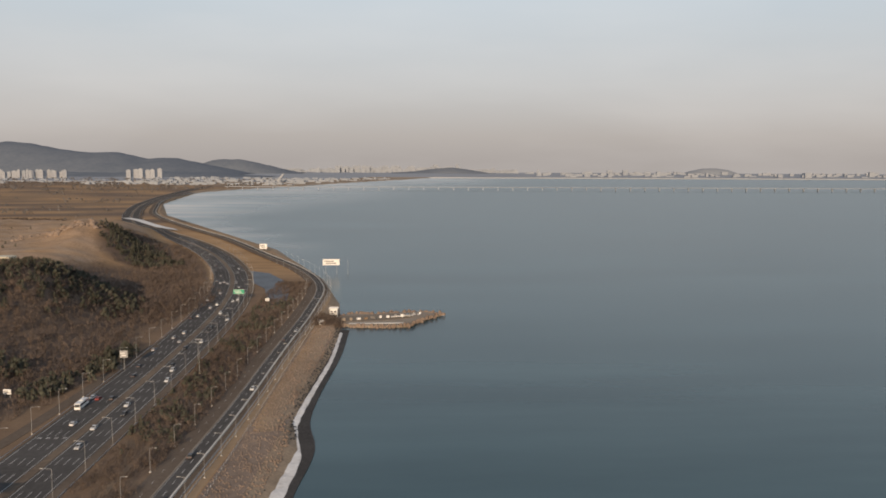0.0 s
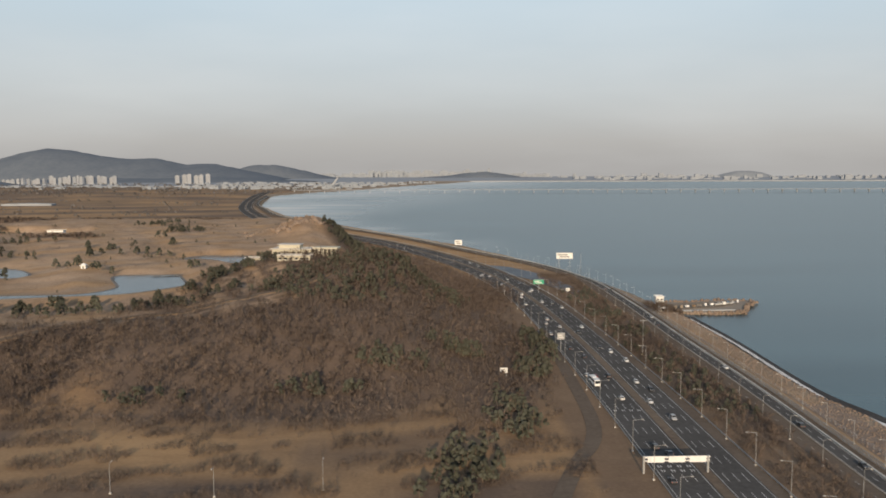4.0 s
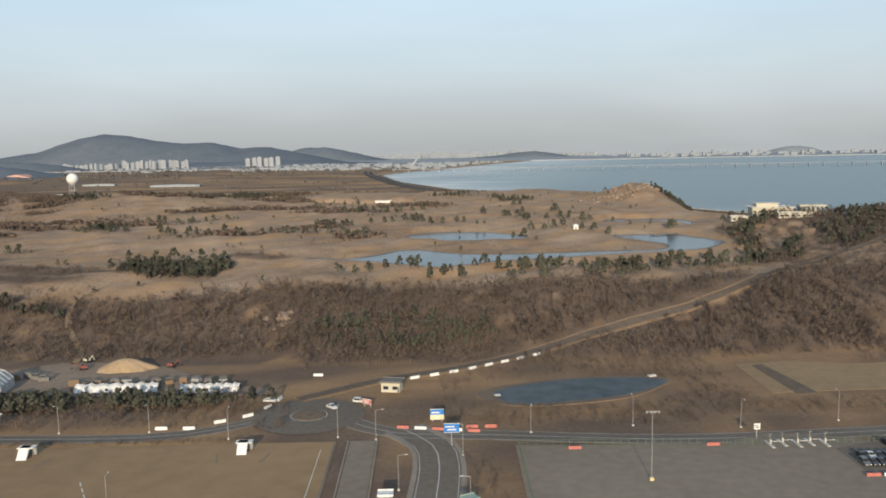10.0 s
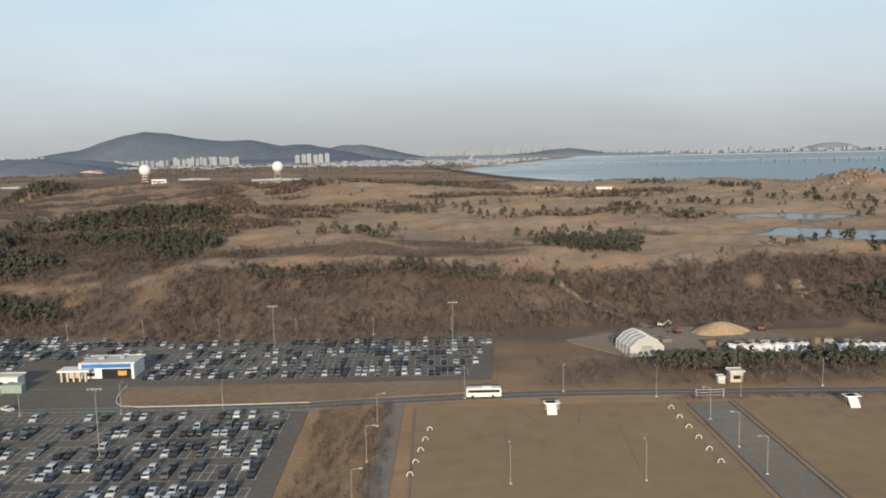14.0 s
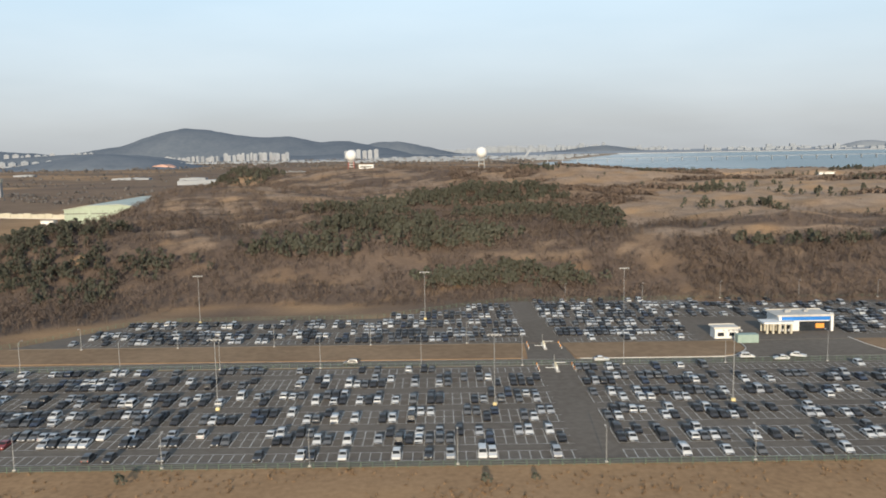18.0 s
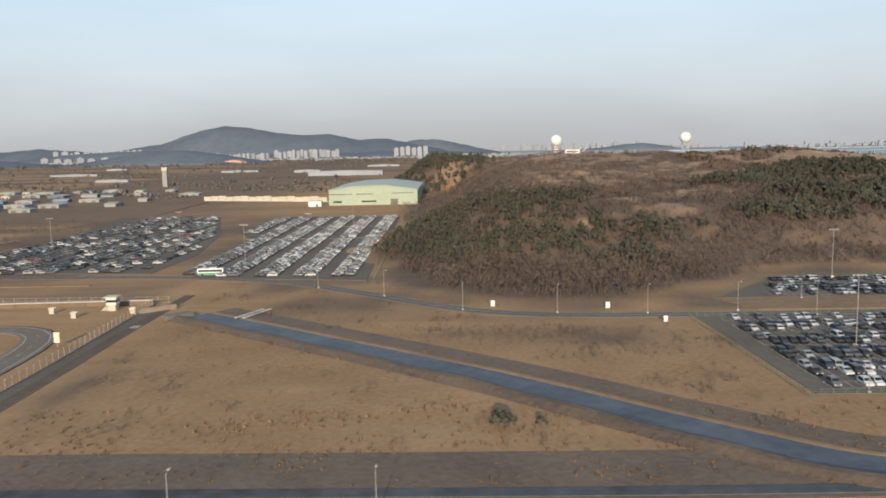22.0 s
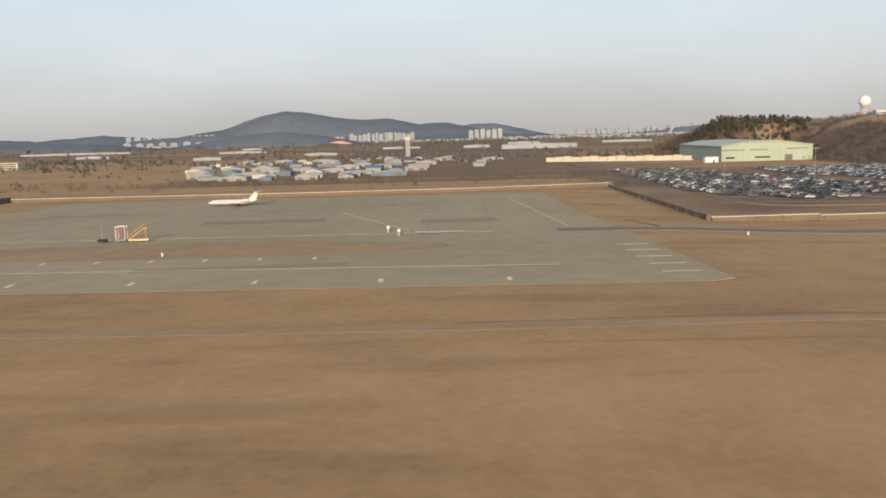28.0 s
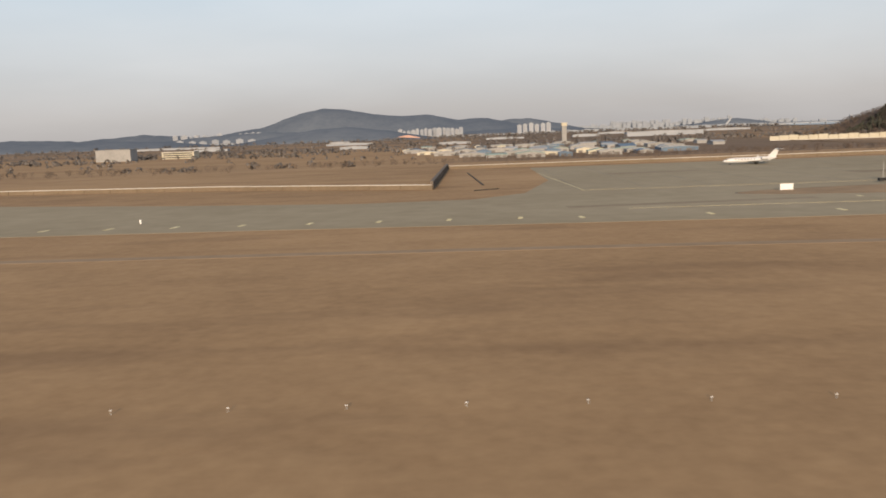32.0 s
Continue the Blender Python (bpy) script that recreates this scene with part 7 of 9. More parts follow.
for x, y, h in ((-1197, 159, 3.0), (-1123, 157, 2.6), (-1113, 158, 2.0), (-1365, 150, 4.4), (-1363.6, 150.8, 3.8), (-1357, 150.5, 2.6)):
    b_m = at(x, y, 0, 40) @ Matrix.Scale(h, 4)
    bu = thing("bush", "round dark bush in the dry grass", "bush", 0, 0, 0, 0, "bushes in the grass")
    bu.matrix_basis = b_m
    part("stems", big_mesh("stems", np.array(SHRUB[0][0].v), np.array(SHRUB[0][0].f), BARK), None, bu)
    part("crown", big_mesh("crown", np.array(PINE[1][1].v) * np.array([1.3, 1.3, 0.9]), np.array(PINE[1][1].f), NEEDLES), None, bu)

# ---- lamps, signs, small buildings ----
def ground_at(x, y):
    return float(land(np.array([x]), np.array([y]))[0])


def street_lamp(h=10.5, arm=2.4, label="tall grey steel street lamp with one arm", group="street lamps"):
    t_ = thing("street_lamp", label, "street lamp", 0, 0, -60, 0, group)
    part("base", Shape().box(0, 0, -0.2, 0.6, 0.6, 0.6), CONCRETE, t_)
    part("pole", Shape().tube((0, 0, 0.3), (0, 0, h), 0.085, 0.06), STEEL, t_)
    part("arm", Shape().tube((0, 0, h - 0.05), (arm, 0, h + 0.25), 0.07, 0.05), STEEL, t_)
    part("lamp_head", Shape().box(arm + 0.35, 0, h + 0.14, 0.8, 0.3, 0.14), CONCRETE, t_)
    return t_


def place_all(src, spots_):
    """The first stands at the first spot, copies at the rest: (x, y, turn)."""
    for i, (x, y, tn) in enumerate(spots_):
        m = at(x, y, max(ground_at(x, y), -1.5), tn)
        if i == 0:
            src.matrix_basis = m
        else:
            copy_thing(src, m)


def beside(line, offset, gap, start, stop, turn):
    s_ = np.concatenate([[0], np.cumsum(np.linalg.norm(np.diff(line[:, :2], axis=0), axis=1))])
    d = np.gradient(line[:, :2], axis=0)
    d /= np.linalg.norm(d, axis=1)[:, None]
    out = []
    for u in np.arange(start, min(stop, s_[-1]), gap):
        x, y = np.interp(u, s_, line[:, 0]), np.interp(u, s_, line[:, 1])
        dx, dy = np.interp(u, s_, d[:, 0]), np.interp(u, s_, d[:, 1])
        out.append((x + dy * offset, y - dx * offset, math.degrees(math.atan2(dy, dx)) + turn))
    return out


place_all(street_lamp(11.5, 3.0, "tall grey street lamp beside the motorway"), beside(HIGHWAY, -19.8, 27, 140, 1050, -90) + beside(HIGHWAY, 18.4, 27, 152, 1050, 90))
place_all(street_lamp(9.0, 1.8, "grey street lamp along the coast road"), beside(COAST_ROAD, -11.6, 27, 150, 900, -90) + beside(COAST_ROAD, 9.6, 22, 160, 900, 90))
place_all(street_lamp(9.5, 1.8, "grey street lamp along the local road"), [(-1262 + 31 * k_, 247.2 - 0.015 * (31 * k_), 90) for k_ in range(11)] +
          [(-878, 251, 90), (-846, 256, -90), (-818, 248.5, 90), (-792, 247, 90), (-762, 256, -90), (-733, 255, -90), (-706, 247, 90), (-672, 246, 90), (-660, 243, 0), (-634, 228, 180), (-652, 205, 0), (-634, 190, 180), (-655, 172, 0)] +
          [(-612 + 33 * k_, 252 - (2 if k_ % 2 else 6), -90 if k_ % 2 == 0 else 90) for k_ in range(10)] +
          [(-904, 227, 0), (-905, 200, 0), (-906, 172, 0), (-808.6, 204, 180), (-808.6, 186, 180), (-808.6, 226, 180), (-870, 184, 90), (-838, 184, 90), (-770, 184, 90), (-724, 196, 90)] +
          [(-1370, 264, -90), (-1340, 257, -90), (-1312, 254, -90), (-1398, 292, -60), (-1425, 312, -60), (-1283, 256, -90)])
place_all(street_lamp(7.5, 1.0, "short pole lamp at the car park edge"), [(-1286 + 31.5 * k_, 168.4 - 0.009 * (31.5 * k_), 90) for k_ in range(12)] + [(-1255 + 33 * k_, 274.6, -90) for k_ in range(5)] + [(-1078 + 33 * k_, 349 - 1.6 * k_, -90) for k_ in range(7)] + [(-1445, 112, 90), (-1415, 112, 90), (-1385, 112, 90)])


def mast_lamp():
    t_ = thing("mast_lamp", "very tall floodlight mast with a cross arm", "floodlight", 0, 0, -60, 0, "floodlight masts")
    part("base", Shape().box(0, 0, 0, 1.0, 1.0, 0.9), YELLOW, t_, "yellow and black painted base")
    part("pole", Shape().tube((0, 0, 0.3), (0, 0, 19), 0.11, 0.07, 8), STEEL, t_)
    part("cross_arm", Shape().box(0, 0, 18.9, 3.4, 0.16, 0.16), STEEL, t_)
    for k_ in range(4):
        part("floodlight", Shape().box(-1.6 + 1.07 * k_, -0.3, 18.65, 0.45, 0.35, 0.4), STEEL, t_)
    return t_


place_all(mast_lamp(), [(-1270, 206.5, 0), (-1190, 206.5, 0), (-1118, 206.5, 0), (-1056, 206.5, 0), (-975, 206.5, 0), (-1226, 315, 0), (-1138, 315, 0), (-1060, 316, 0), (-950, 315, 0), (-880, 315, 0), (-1450, 440, 0), (-1470, 380, 0), (-1440, 560, 0), (-1530, 470, 0), (-1590, 440, 0), (-585, 207, 0), (-505, 200, 0), (-430, 205, 0), (-163, 430, 0)])


def board_sign(x, y, z, w, h, mat, turn, label, posts=2, bars=True, name="road_sign", edge=WHITE):
    t_ = thing(name, label, "sign", x, y, max(ground_at(x, y), -2.5), turn)
    zz = z - max(ground_at(x, y), -2.5)
    for k_ in range(posts):
        px = (-w / 3 + k_ * 2 * w / 3) if posts > 1 else 0
        part("post", Shape().tube((px, 0.25, -0.5), (px, 0.25, zz + h * 0.8), 0.16, 0.14), STEEL, t_)
    pn = part("panel", Shape().box(0, 0, zz, w, 0.25, h), mat, t_)
    part("frame", Shape().box(0, -0.03, zz - 0.1, w + 0.2, 0.2, 0.12).box(0, -0.03, zz + h, w + 0.2, 0.2, 0.12), edge, pn)
    if bars:
        for k_ in range(2):
            part("writing_bar", Shape().box(-w * 0.12 * k_, -0.16, zz + h * (0.25 + 0.35 * k_), w * 0.6, 0.06, h * 0.14), BLACK if mat is WHITE else WHITE, pn)
    return t_


board_sign(-130, 838, 6.5, 17, 6.0, WHITE, 0, "large white billboard on posts at the water's edge", 3, True, "billboard")
board_sign(-230, 1020, 4.0, 9, 6.0, WHITE, 0, "white billboard beside the coast road", 2, True, "billboard")
board_sign(-205.6, 440, 7.0, 4.2, 3.4, GREY_WALL, 0, "white motorway sign on a post", 1)
board_sign(-242.7, 388, 2.0, 3.6, 2.2, WHITE, 0, "small white sign on the slope", 2)
board_sign(-186, 649, 7.5, 8.5, 3.4, GREEN_SIGN, 0, "green motorway direction sign", 1)
board_sign(-163, 645, 2.5, 3.0, 2.0, WHITE, 0, "small white notice beside the road", 1)
board_sign(-641, 258.5, 1.2, 4.4, 3.0, BLUE, 0, "blue notice board with a yellow lower half", 2)
board_sign(-641, 258.2, 1.0, 4.4, 1.4, YELLOW, 0, "yellow arrow board beneath the notice", 2, True)
board_sign(-637, 236, 4.4, 4.6, 2.6, BLUE, 0, "blue road direction sign on a pole", 1)
board_sign(-665, 276, 1.2, 4.0, 1.5, RED, -35, "red and white banner by the roundabout", 2)
board_sign(-1483.5, 222, 1.4, 1.6, 2.6, YELLOW, 0, "yellow airfield sign beside the patrol road", 1)
board_sign(-545, 236, 3.0, 1.8, 1.6, WHITE, 0, "small white gate sign", 1)
board_sign(-1323, 262, 0.5, 1.3, 1.7, WHITE, 0, "small white roadside panel", 2, False)
board_sign(-1360, 268, 0.5, 1.3, 1.7, WHITE, 0, "small white roadside panel", 2, False)
board_sign(-1310, 240, 0.5, 1.1, 1.5, WHITE, 0, "small white roadside panel", 2, False)
board_sign(-1869, 221, 2.7, 3.4, 1.4, WHITE, 0, "white taxiway marker board", 2, False)

# the sign gantry over the motorway
gt = thing("sign_gantry", "white sign gantry spanning one motorway carriageway", "gantry", -199.5, 260, -1.9)
for sx in (-11, 10.5):
    part("post", Shape().box(sx, 0, -0.3, 0.6, 0.8, 8.2), STEEL, gt)
part("beam", Shape().box(0, 0, 7.2, 22.4, 0.5, 0.5).box(0, 0, 6.1, 22.4, 0.5, 0.3), WHITE, gt)
for k_ in range(3):
    part("panel", Shape().box(-7 + 7 * k_, -0.35, 5.8, 5.6, 0.2, 2.1), WHITE, gt, "white back of a sign panel")
for k_ in range(8):
    part("strut", Shape().tube((-10 + 2.8 * k_, 0, 6.3), (-8.6 + 2.8 * k_, 0, 7.3), 0.08, 0.08, 4), STEEL, gt)


def building(name, x, y, z, w, d, h, turn, wall, roof, label, category, rows=1, cols=4, over=0.5, door=True):
    t_ = thing(name, label, category, x, y, z, turn)
    part("wall", Shape().box(0, 0, -0.5, w, d, h + 0.5), wall, t_)
    part("roof", Shape().box(0, 0, h, w + 2 * over, d + 2 * over, 0.35), roof, t_)
    part("parapet", Shape().box(0, -d / 2 - over + 0.1, h + 0.35, w + 2 * over, 0.2, 0.3).box(0, d / 2 + over - 0.1, h + 0.35, w + 2 * over, 0.2, 0.3), roof, t_)
    for r_ in range(rows):
        for c_ in range(cols):
            wx = -w / 2 + (c_ + 0.5) * w / cols
            win = part("window", Shape().box(wx, -d / 2 - 0.04, 1.0 + r_ * 3.0, w / cols * 0.55, 0.12, 1.3), GLASS, t_)
            part("window_frame", Shape().box(wx, -d / 2 - 0.08, 0.88 + r_ * 3.0, w / cols * 0.6, 0.16, 0.12), WHITE, win)
    if door:
        part("door", Shape().box(w * 0.42, -d / 2 - 0.05, 0, min(1.2, w * 0.12), 0.14, 2.1), DARK_CONCRETE, t_)
    return t_


# car park office with its canopy and hut
of = building("car_park_office", -1003, 289, 0, 19, 10, 5.4, 0, WHITE, CONCRETE, "white car park office with a blue fascia", "office", 1, 3)
part("fascia", Shape().box(0, -5.2, 4.0, 19.2, 0.3, 1.3), BLUE, of, "blue band under the roof")
part("dark_front", Shape().box(3.5, -5.08, 0.2, 11, 0.2, 3.4), GLASS, of)
part("poster", Shape().box(5.2, -5.25, 1.2, 3, 0.1, 1.6), ORANGE, of)
part("side_post", Shape().box(9.2, -5.6, 0, 0.9, 0.9, 5.6).box(-9.2, -5.6, 0, 0.9, 0.9, 5.6), WHITE, of)
part("roof_unit", Shape().box(-4, 1, 5.7, 2, 1.5, 1.0).box(3, 2, 5.7, 1.5, 1.5, 0.8), STEEL, of)
cn = thing("canopy", "cream canopy with columns before the office", "canopy", -1013.5, 283, 0)
part("roof", Shape().box(0, 0, 3.6, 11, 6, 0.6), WHITE, cn)
for k_ in range(5):
    part("column", Shape().box(-4.2 + 2.1 * k_, -2.4, 0, 0.7, 0.7, 3.6), CREAM, cn)
part("back_wall", Shape().box(0, 2.2, 0, 9.5, 0.3, 3.6), CREAM, cn)
building("ticket_hut", -1034, 277, 0, 8, 5, 3.6, 0, WHITE, CONCRETE, "small white ticket hut at the car park", "hut", 1, 2)
bx = thing("storage_box", "grey-green ribbed storage box beside the hut", "container", -1029, 269.5, 0.1)
part("body", Shape().box(0, 0, 0, 7, 3, 2.8), GREEN_ROOF, bx)
for k_ in range(8):
    part("rib", Shape().box(-3.2 + 0.9 * k_, -1.53, 0.1, 0.2, 0.1, 2.6), GREEN_ROOF, bx)

# white dugouts at the sports fields
for x in (-853, -763, -699):
    t_ = thing("dugout", "white dugout shelter at the edge of the field", "shelter", x, 235.5, 0.2, 0, "field shelters")
    t_.matrix_basis = at(x, 235.5, 0.2) @ Matrix.Scale(0.8, 4)
    part("shell", Shape().prism([(-3.4, 0), (-2.2, 0), (0.4, 3.3), (2.6, 3.3), (2.6, 3.6), (-0.2, 3.6)], "x", -1.8, 1.8), WHITE, t_)
    part("roof", Shape().box(0.4, 1.2, 3.3, 6.0, 3.4, 0.3), WHITE, t_)
    part("back_wall", Shape().box(0.8, 2.6, 0, 5, 0.25, 3.3), GREY_WALL, t_)
    for sx in (-2.2, 3.0):
        part("post", Shape().tube((sx, -0.2, 0), (sx, -0.2, 3.3), 0.08, 0.08), STEEL, t_)
    solid("foul_line", Shape().box(x - 6.5, 230, 0.2, 0.35, 8, 0.07, 14).box(x + 7.5, 230, 0.2, 0.35, 8, 0.07, -14), DARK_CONCRETE, "dark edging strip beside the dugout", "edging", "structure")
for k_ in range(6):
    t_ = thing("field_arch", "small white hoop standing beside the field", "hoop", -817, 236 - 8.5 * k_, 0.2, 0, "field hoops")
    for s_ in range(5):
        a0, a1 = math.pi * s_ / 5, math.pi * (s_ + 1) / 5
        part("hoop", Shape().tube((-0.8 * math.cos(a0), 0, 1.1 * math.sin(a0)), (-0.8 * math.cos(a1), 0, 1.1 * math.sin(a1)), 0.11, 0.11, 5), WHITE, t_)
t_ = copy_thing(bpy.data.objects["field_arch"], at(-889, 222, 0.2, 20))
for k_ in range(1, 5):
    copy_thing(t_, at(-889 - 1.2 * k_, 222 - 8 * k_, 0.2, 20))
hl = building("sports_hall", -732, 168, 0, 30, 22, 4.0, 0, GREY_WALL, rough_mat("pale_blue_roof", (0.42, 0.47, 0.52), (0.52, 0.57, 0.61), 0.05, 0.8, 0.5), "sports hall with a pale blue-grey flat roof", "hall", 1, 8)
part("roof_edge", Shape().box(0, 11.4, 4.2, 31, 0.5, 0.5), CONCRETE, hl)
gf = thing("lane_gate", "pale steel gate frame across the lane", "gate", -802, 246, 0)
for sx in (-4.3, 4.3):
    part("post", Shape().box(sx, 0, 0, 0.16, 0.16, 2.9), CONCRETE, gf)
part("top_beam", Shape().box(0, 0, 2.7, 8.8, 0.12, 0.12), CONCRETE, gf)
part("lower_beam", Shape().box(0, 0, 0.9, 8.8, 0.08, 0.08).box(0, 0, 1.8, 8.8, 0.08, 0.08), CONCRETE, gf)
building("gatehouse", -787.5, 264, 0, 4.2, 3.4, 3.4, 0, CREAM, CONCRETE, "small cream gatehouse by the road", "hut", 1, 1)
building("meter_hut", -793, 262, 0, 2.2, 2, 2.0, 0, WHITE, CONCRETE, "small white meter hut by the road", "hut", 0, 1, 0.2, False)
building("roadside_kiosk", -657, 295, 0, 7, 5, 3.6, -12, CREAM, DARK_CONCRETE, "beige kiosk with a dark flat roof", "kiosk", 1, 2, 0.7)
building("bus_shelter", -655, 196, 0.2, 3, 2.4, 2.8, 0, GREY_WALL, WHITE, "small grey shelter beside the road", "shelter", 0, 1)
building("bus_shelter", -634, 193, 0.2, 3, 2.4, 2.4, 25, GREY_WALL, GREEN_ROOF, "small shelter with a green roof", "shelter", 0, 1)


# plastic water-filled barriers, one by one
def barrier(mat, label):
    t_ = thing("barrier", label, "barrier", 0, 0, -60, 0, "plastic barriers")
    part("block", Shape().prism([(-0.35, 0), (0.35, 0), (0.2, 0.45), (0.15, 1.0), (-0.15, 1.0), (-0.2, 0.45)], "x", -1.9, 1.9), mat, t_)
    part("foot", Shape().box(0, 0, -0.05, 3.9, 0.8, 0.12), mat, t_)
    return t_


wb, rbr = barrier(WHITE, "white plastic road barrier"), barrier(RED, "red plastic road barrier")
wspots, rspots = [], []
for k_ in range(9):
    x, y, tn = beside(RIDGE, 4.2, 8.5, 40, 130, 0)[k_] if k_ < len(beside(RIDGE, 4.2, 8.5, 40, 130, 0)) else (-600, 345, 30)
    wspots.append((x, y, tn))
for x, y, tn in ((-730, 257.5, 0), (-721, 257, 0), (-712.5, 263, 28), (-704.5, 268.5, 38), (-699.5, 277.5, 62), (-697, 287, 80), (-687, 317, -4)):
    wspots.append((x, y, tn))
for k_ in range(5):
    (wspots if k_ % 2 else rspots).append((-652 + 5.6 * k_, 252.8 - 1.2 * k_, -10))
for x in (-630, -624, -601, -560):
    rspots.append((x, 231 if x > -610 else 252, 0))
for k_ in range(11):
    (rspots if k_ in (0, 2, 5, 7, 9) else wspots).append((-526 + 4.75 * k_, 205.8 - 0.02 * k_, 0))
place_all(wb, wspots)
place_all(rbr, rspots)

# the yard: tent, covered heaps, sand, machines
tn_ = thing("yard_tent", "weathered grey-white gabled storage tent in the yard", "tent", -809, 303, 0.3, 8)
part("canvas", Shape().prism([(-6.5, 0), (-6.5, 3.4), (-3.5, 6.2), (0, 7.4), (3.5, 6.2), (6.5, 3.4), (6.5, 0)], "y", -6, 9), rough_mat("weathered_canvas", (0.36, 0.36, 0.345), (0.46, 0.455, 0.435), 0.2, 1.2, 0.85), tn_)
part("entrance", Shape().box(0, -6.1, 0, 4, 0.2, 4), GREY_WALL, tn_)
for k_ in range(5):
    part("rib", Shape().prism([(-6.7, 0), (-6.7, 3.5), (-3.6, 6.4), (0, 7.65), (3.6, 6.4), (6.7, 3.5), (6.7, 0), (6.5, 0), (6.5, 3.4), (3.5, 6.2), (0, 7.4), (-3.5, 6.2), (-6.5, 3.4), (-6.5, 0)], "y", -6 + 3.6 * k_, -5.75 + 3.6 * k_), CONCRETE, tn_)
COVER = rough_mat("white_plastic_cover", (0.46, 0.455, 0.435), (0.66, 0.65, 0.625), 0.4, 1.6, 0.5, 0.8)
for x0, x1, y in ((-776, -745, 303), (-736, -714, 300)):
    cv = thing("covered_heap", "long heap under white plastic sheeting", "heap", 0, 0, 0.3)
    hp = Shape()
    n_h = 26
    for i in range(n_h):
        x = x0 + (x1 - x0) * i / (n_h - 1)
        hh = 2.6 + 0.35 * math.sin(i * 1.7) + 0.2 * math.sin(i * 3.1)
        hp.v += [(x, y - 3.2 + 0.4 * math.sin(i * 2.3), 0), (x, y - 1.5, hh * 0.8), (x, y, hh), (x, y + 1.8, hh * 0.7), (x, y + 3, 0)]
        if i:
            b0 = 5 * i
            hp.f += [(b0 - 5 + j, b0 - 4 + j, b0 + 1 + j, b0 + j) for j in range(4)]
    part("sheet", hp, COVER, cv)
    for i in range(10):
        part("weight", Shape().box(x0 + (x1 - x0) * (i + 0.5) / 10, y + 0.2, 2.7, 0.9, 0.9, 0.4, i * 20), BLACK, cv)
sh_ = Shape()
n_a, n_r = 36, 11
for j in range(n_r):
    q = j / (n_r - 1)
    for i in range(n_a):
        a = 2 * math.pi * i / n_a
        wob = 1 + 0.10 * math.sin(2 * a + 0.6) + 0.07 * math.sin(5 * a + 3 * q) + 0.05 * math.sin(9 * a + 7 * q)
        sh_.v.append((11.5 * (1 - q) * wob * math.cos(a), 6.5 * (1 - q) * wob * math.sin(a), 4.7 * math.sin(q * 1.5) ** 0.9 + 0.22 * (1 - q) * math.sin(4 * a + 9 * q)))
for j in range(n_r - 1):
    sh_.f += [(j * n_a + i, j * n_a + (i + 1) % n_a, (j + 1) * n_a + (i + 1) % n_a, (j + 1) * n_a + i) for i in range(n_a)]
sd = solid("sand_heap", sh_, SAND, "big rounded heap of tan sand in the yard", "heap", smooth=True)
sd.matrix_basis = at(-768, 333, 0.2, 0)


def excavator(x, y, turn, mat, label):
    t_ = thing("excavator", label, "excavator", x, y, 0.3, turn)
    t_.matrix_basis = at(x, y, 0.3, turn) @ Matrix.Scale(0.8, 4)
    for s_ in (-1.1, 1.1):
        part("track", Shape().prism([(-1.9, 0.2), (-1.5, 0), (1.5, 0), (1.9, 0.2), (1.9, 0.6), (1.5, 0.9), (-1.5, 0.9), (-1.9, 0.6)], "x", s_ - 0.35, s_ + 0.35), BLACK, t_)
    part("house", Shape().box(0, 0.5, 0.95, 2.4, 3.0, 1.2), mat, t_)
    part("cab", Shape().box(-0.7, -0.4, 1.1, 1.0, 1.4, 1.9, 0, 0.85), GLASS, t_)
    part("boom", Shape().tube((0.3, -0.9, 1.4), (0.3, -3.6, 4.0), 0.28, 0.2), mat, t_)
    part("stick", Shape().tube((0.3, -3.6, 4.0), (0.3, -5.2, 1.8), 0.2, 0.15), mat, t_)
    part("bucket", Shape().box(0.3, -5.3, 0.9, 0.9, 0.8, 0.9, 0, 0.8), BLACK, t_)
    return t_


DULL_RED = rough_mat("dull_red_paint", (0.16, 0.05, 0.04), (0.24, 0.08, 0.06), 0.3, 2.0, 0.7)
excavator(-789, 346, 60, CREAM, "cream excavator beside the sand heap")
excavator(-786, 334, -70, DULL_RED, "small dull red digger beside the sand heap")
excavator(-750, 335, 80, DULL_RED, "dull red digger at the edge of the yard")
rk = random.Random(3)
for k_ in range(18):
    x, y = (-815 + k_ * 4, 318 + rk.uniform(0, 8)) if k_ < 6 else (-780 + (k_ - 6) * 5.2, 309.5 + rk.uniform(-1, 2))
    t_ = thing("crate", "dark stacked crate in the yard", "crate", x, y, 0.3, rk.uniform(-20, 20), "yard crates")
    part("box", Shape().box(0, 0, 0, rk.uniform(2.5, 4.5), 2, rk.uniform(1.2, 2.4)), rk.choice((GREY_WALL, DARK_CONCRETE, DARK_CONCRETE, VERGE, DARK_CONCRETE)), t_)
    part("lid", Shape().box(0, 0, 2.3, 2.6, 2.1, 0.2), DARK_CONCRETE, t_)


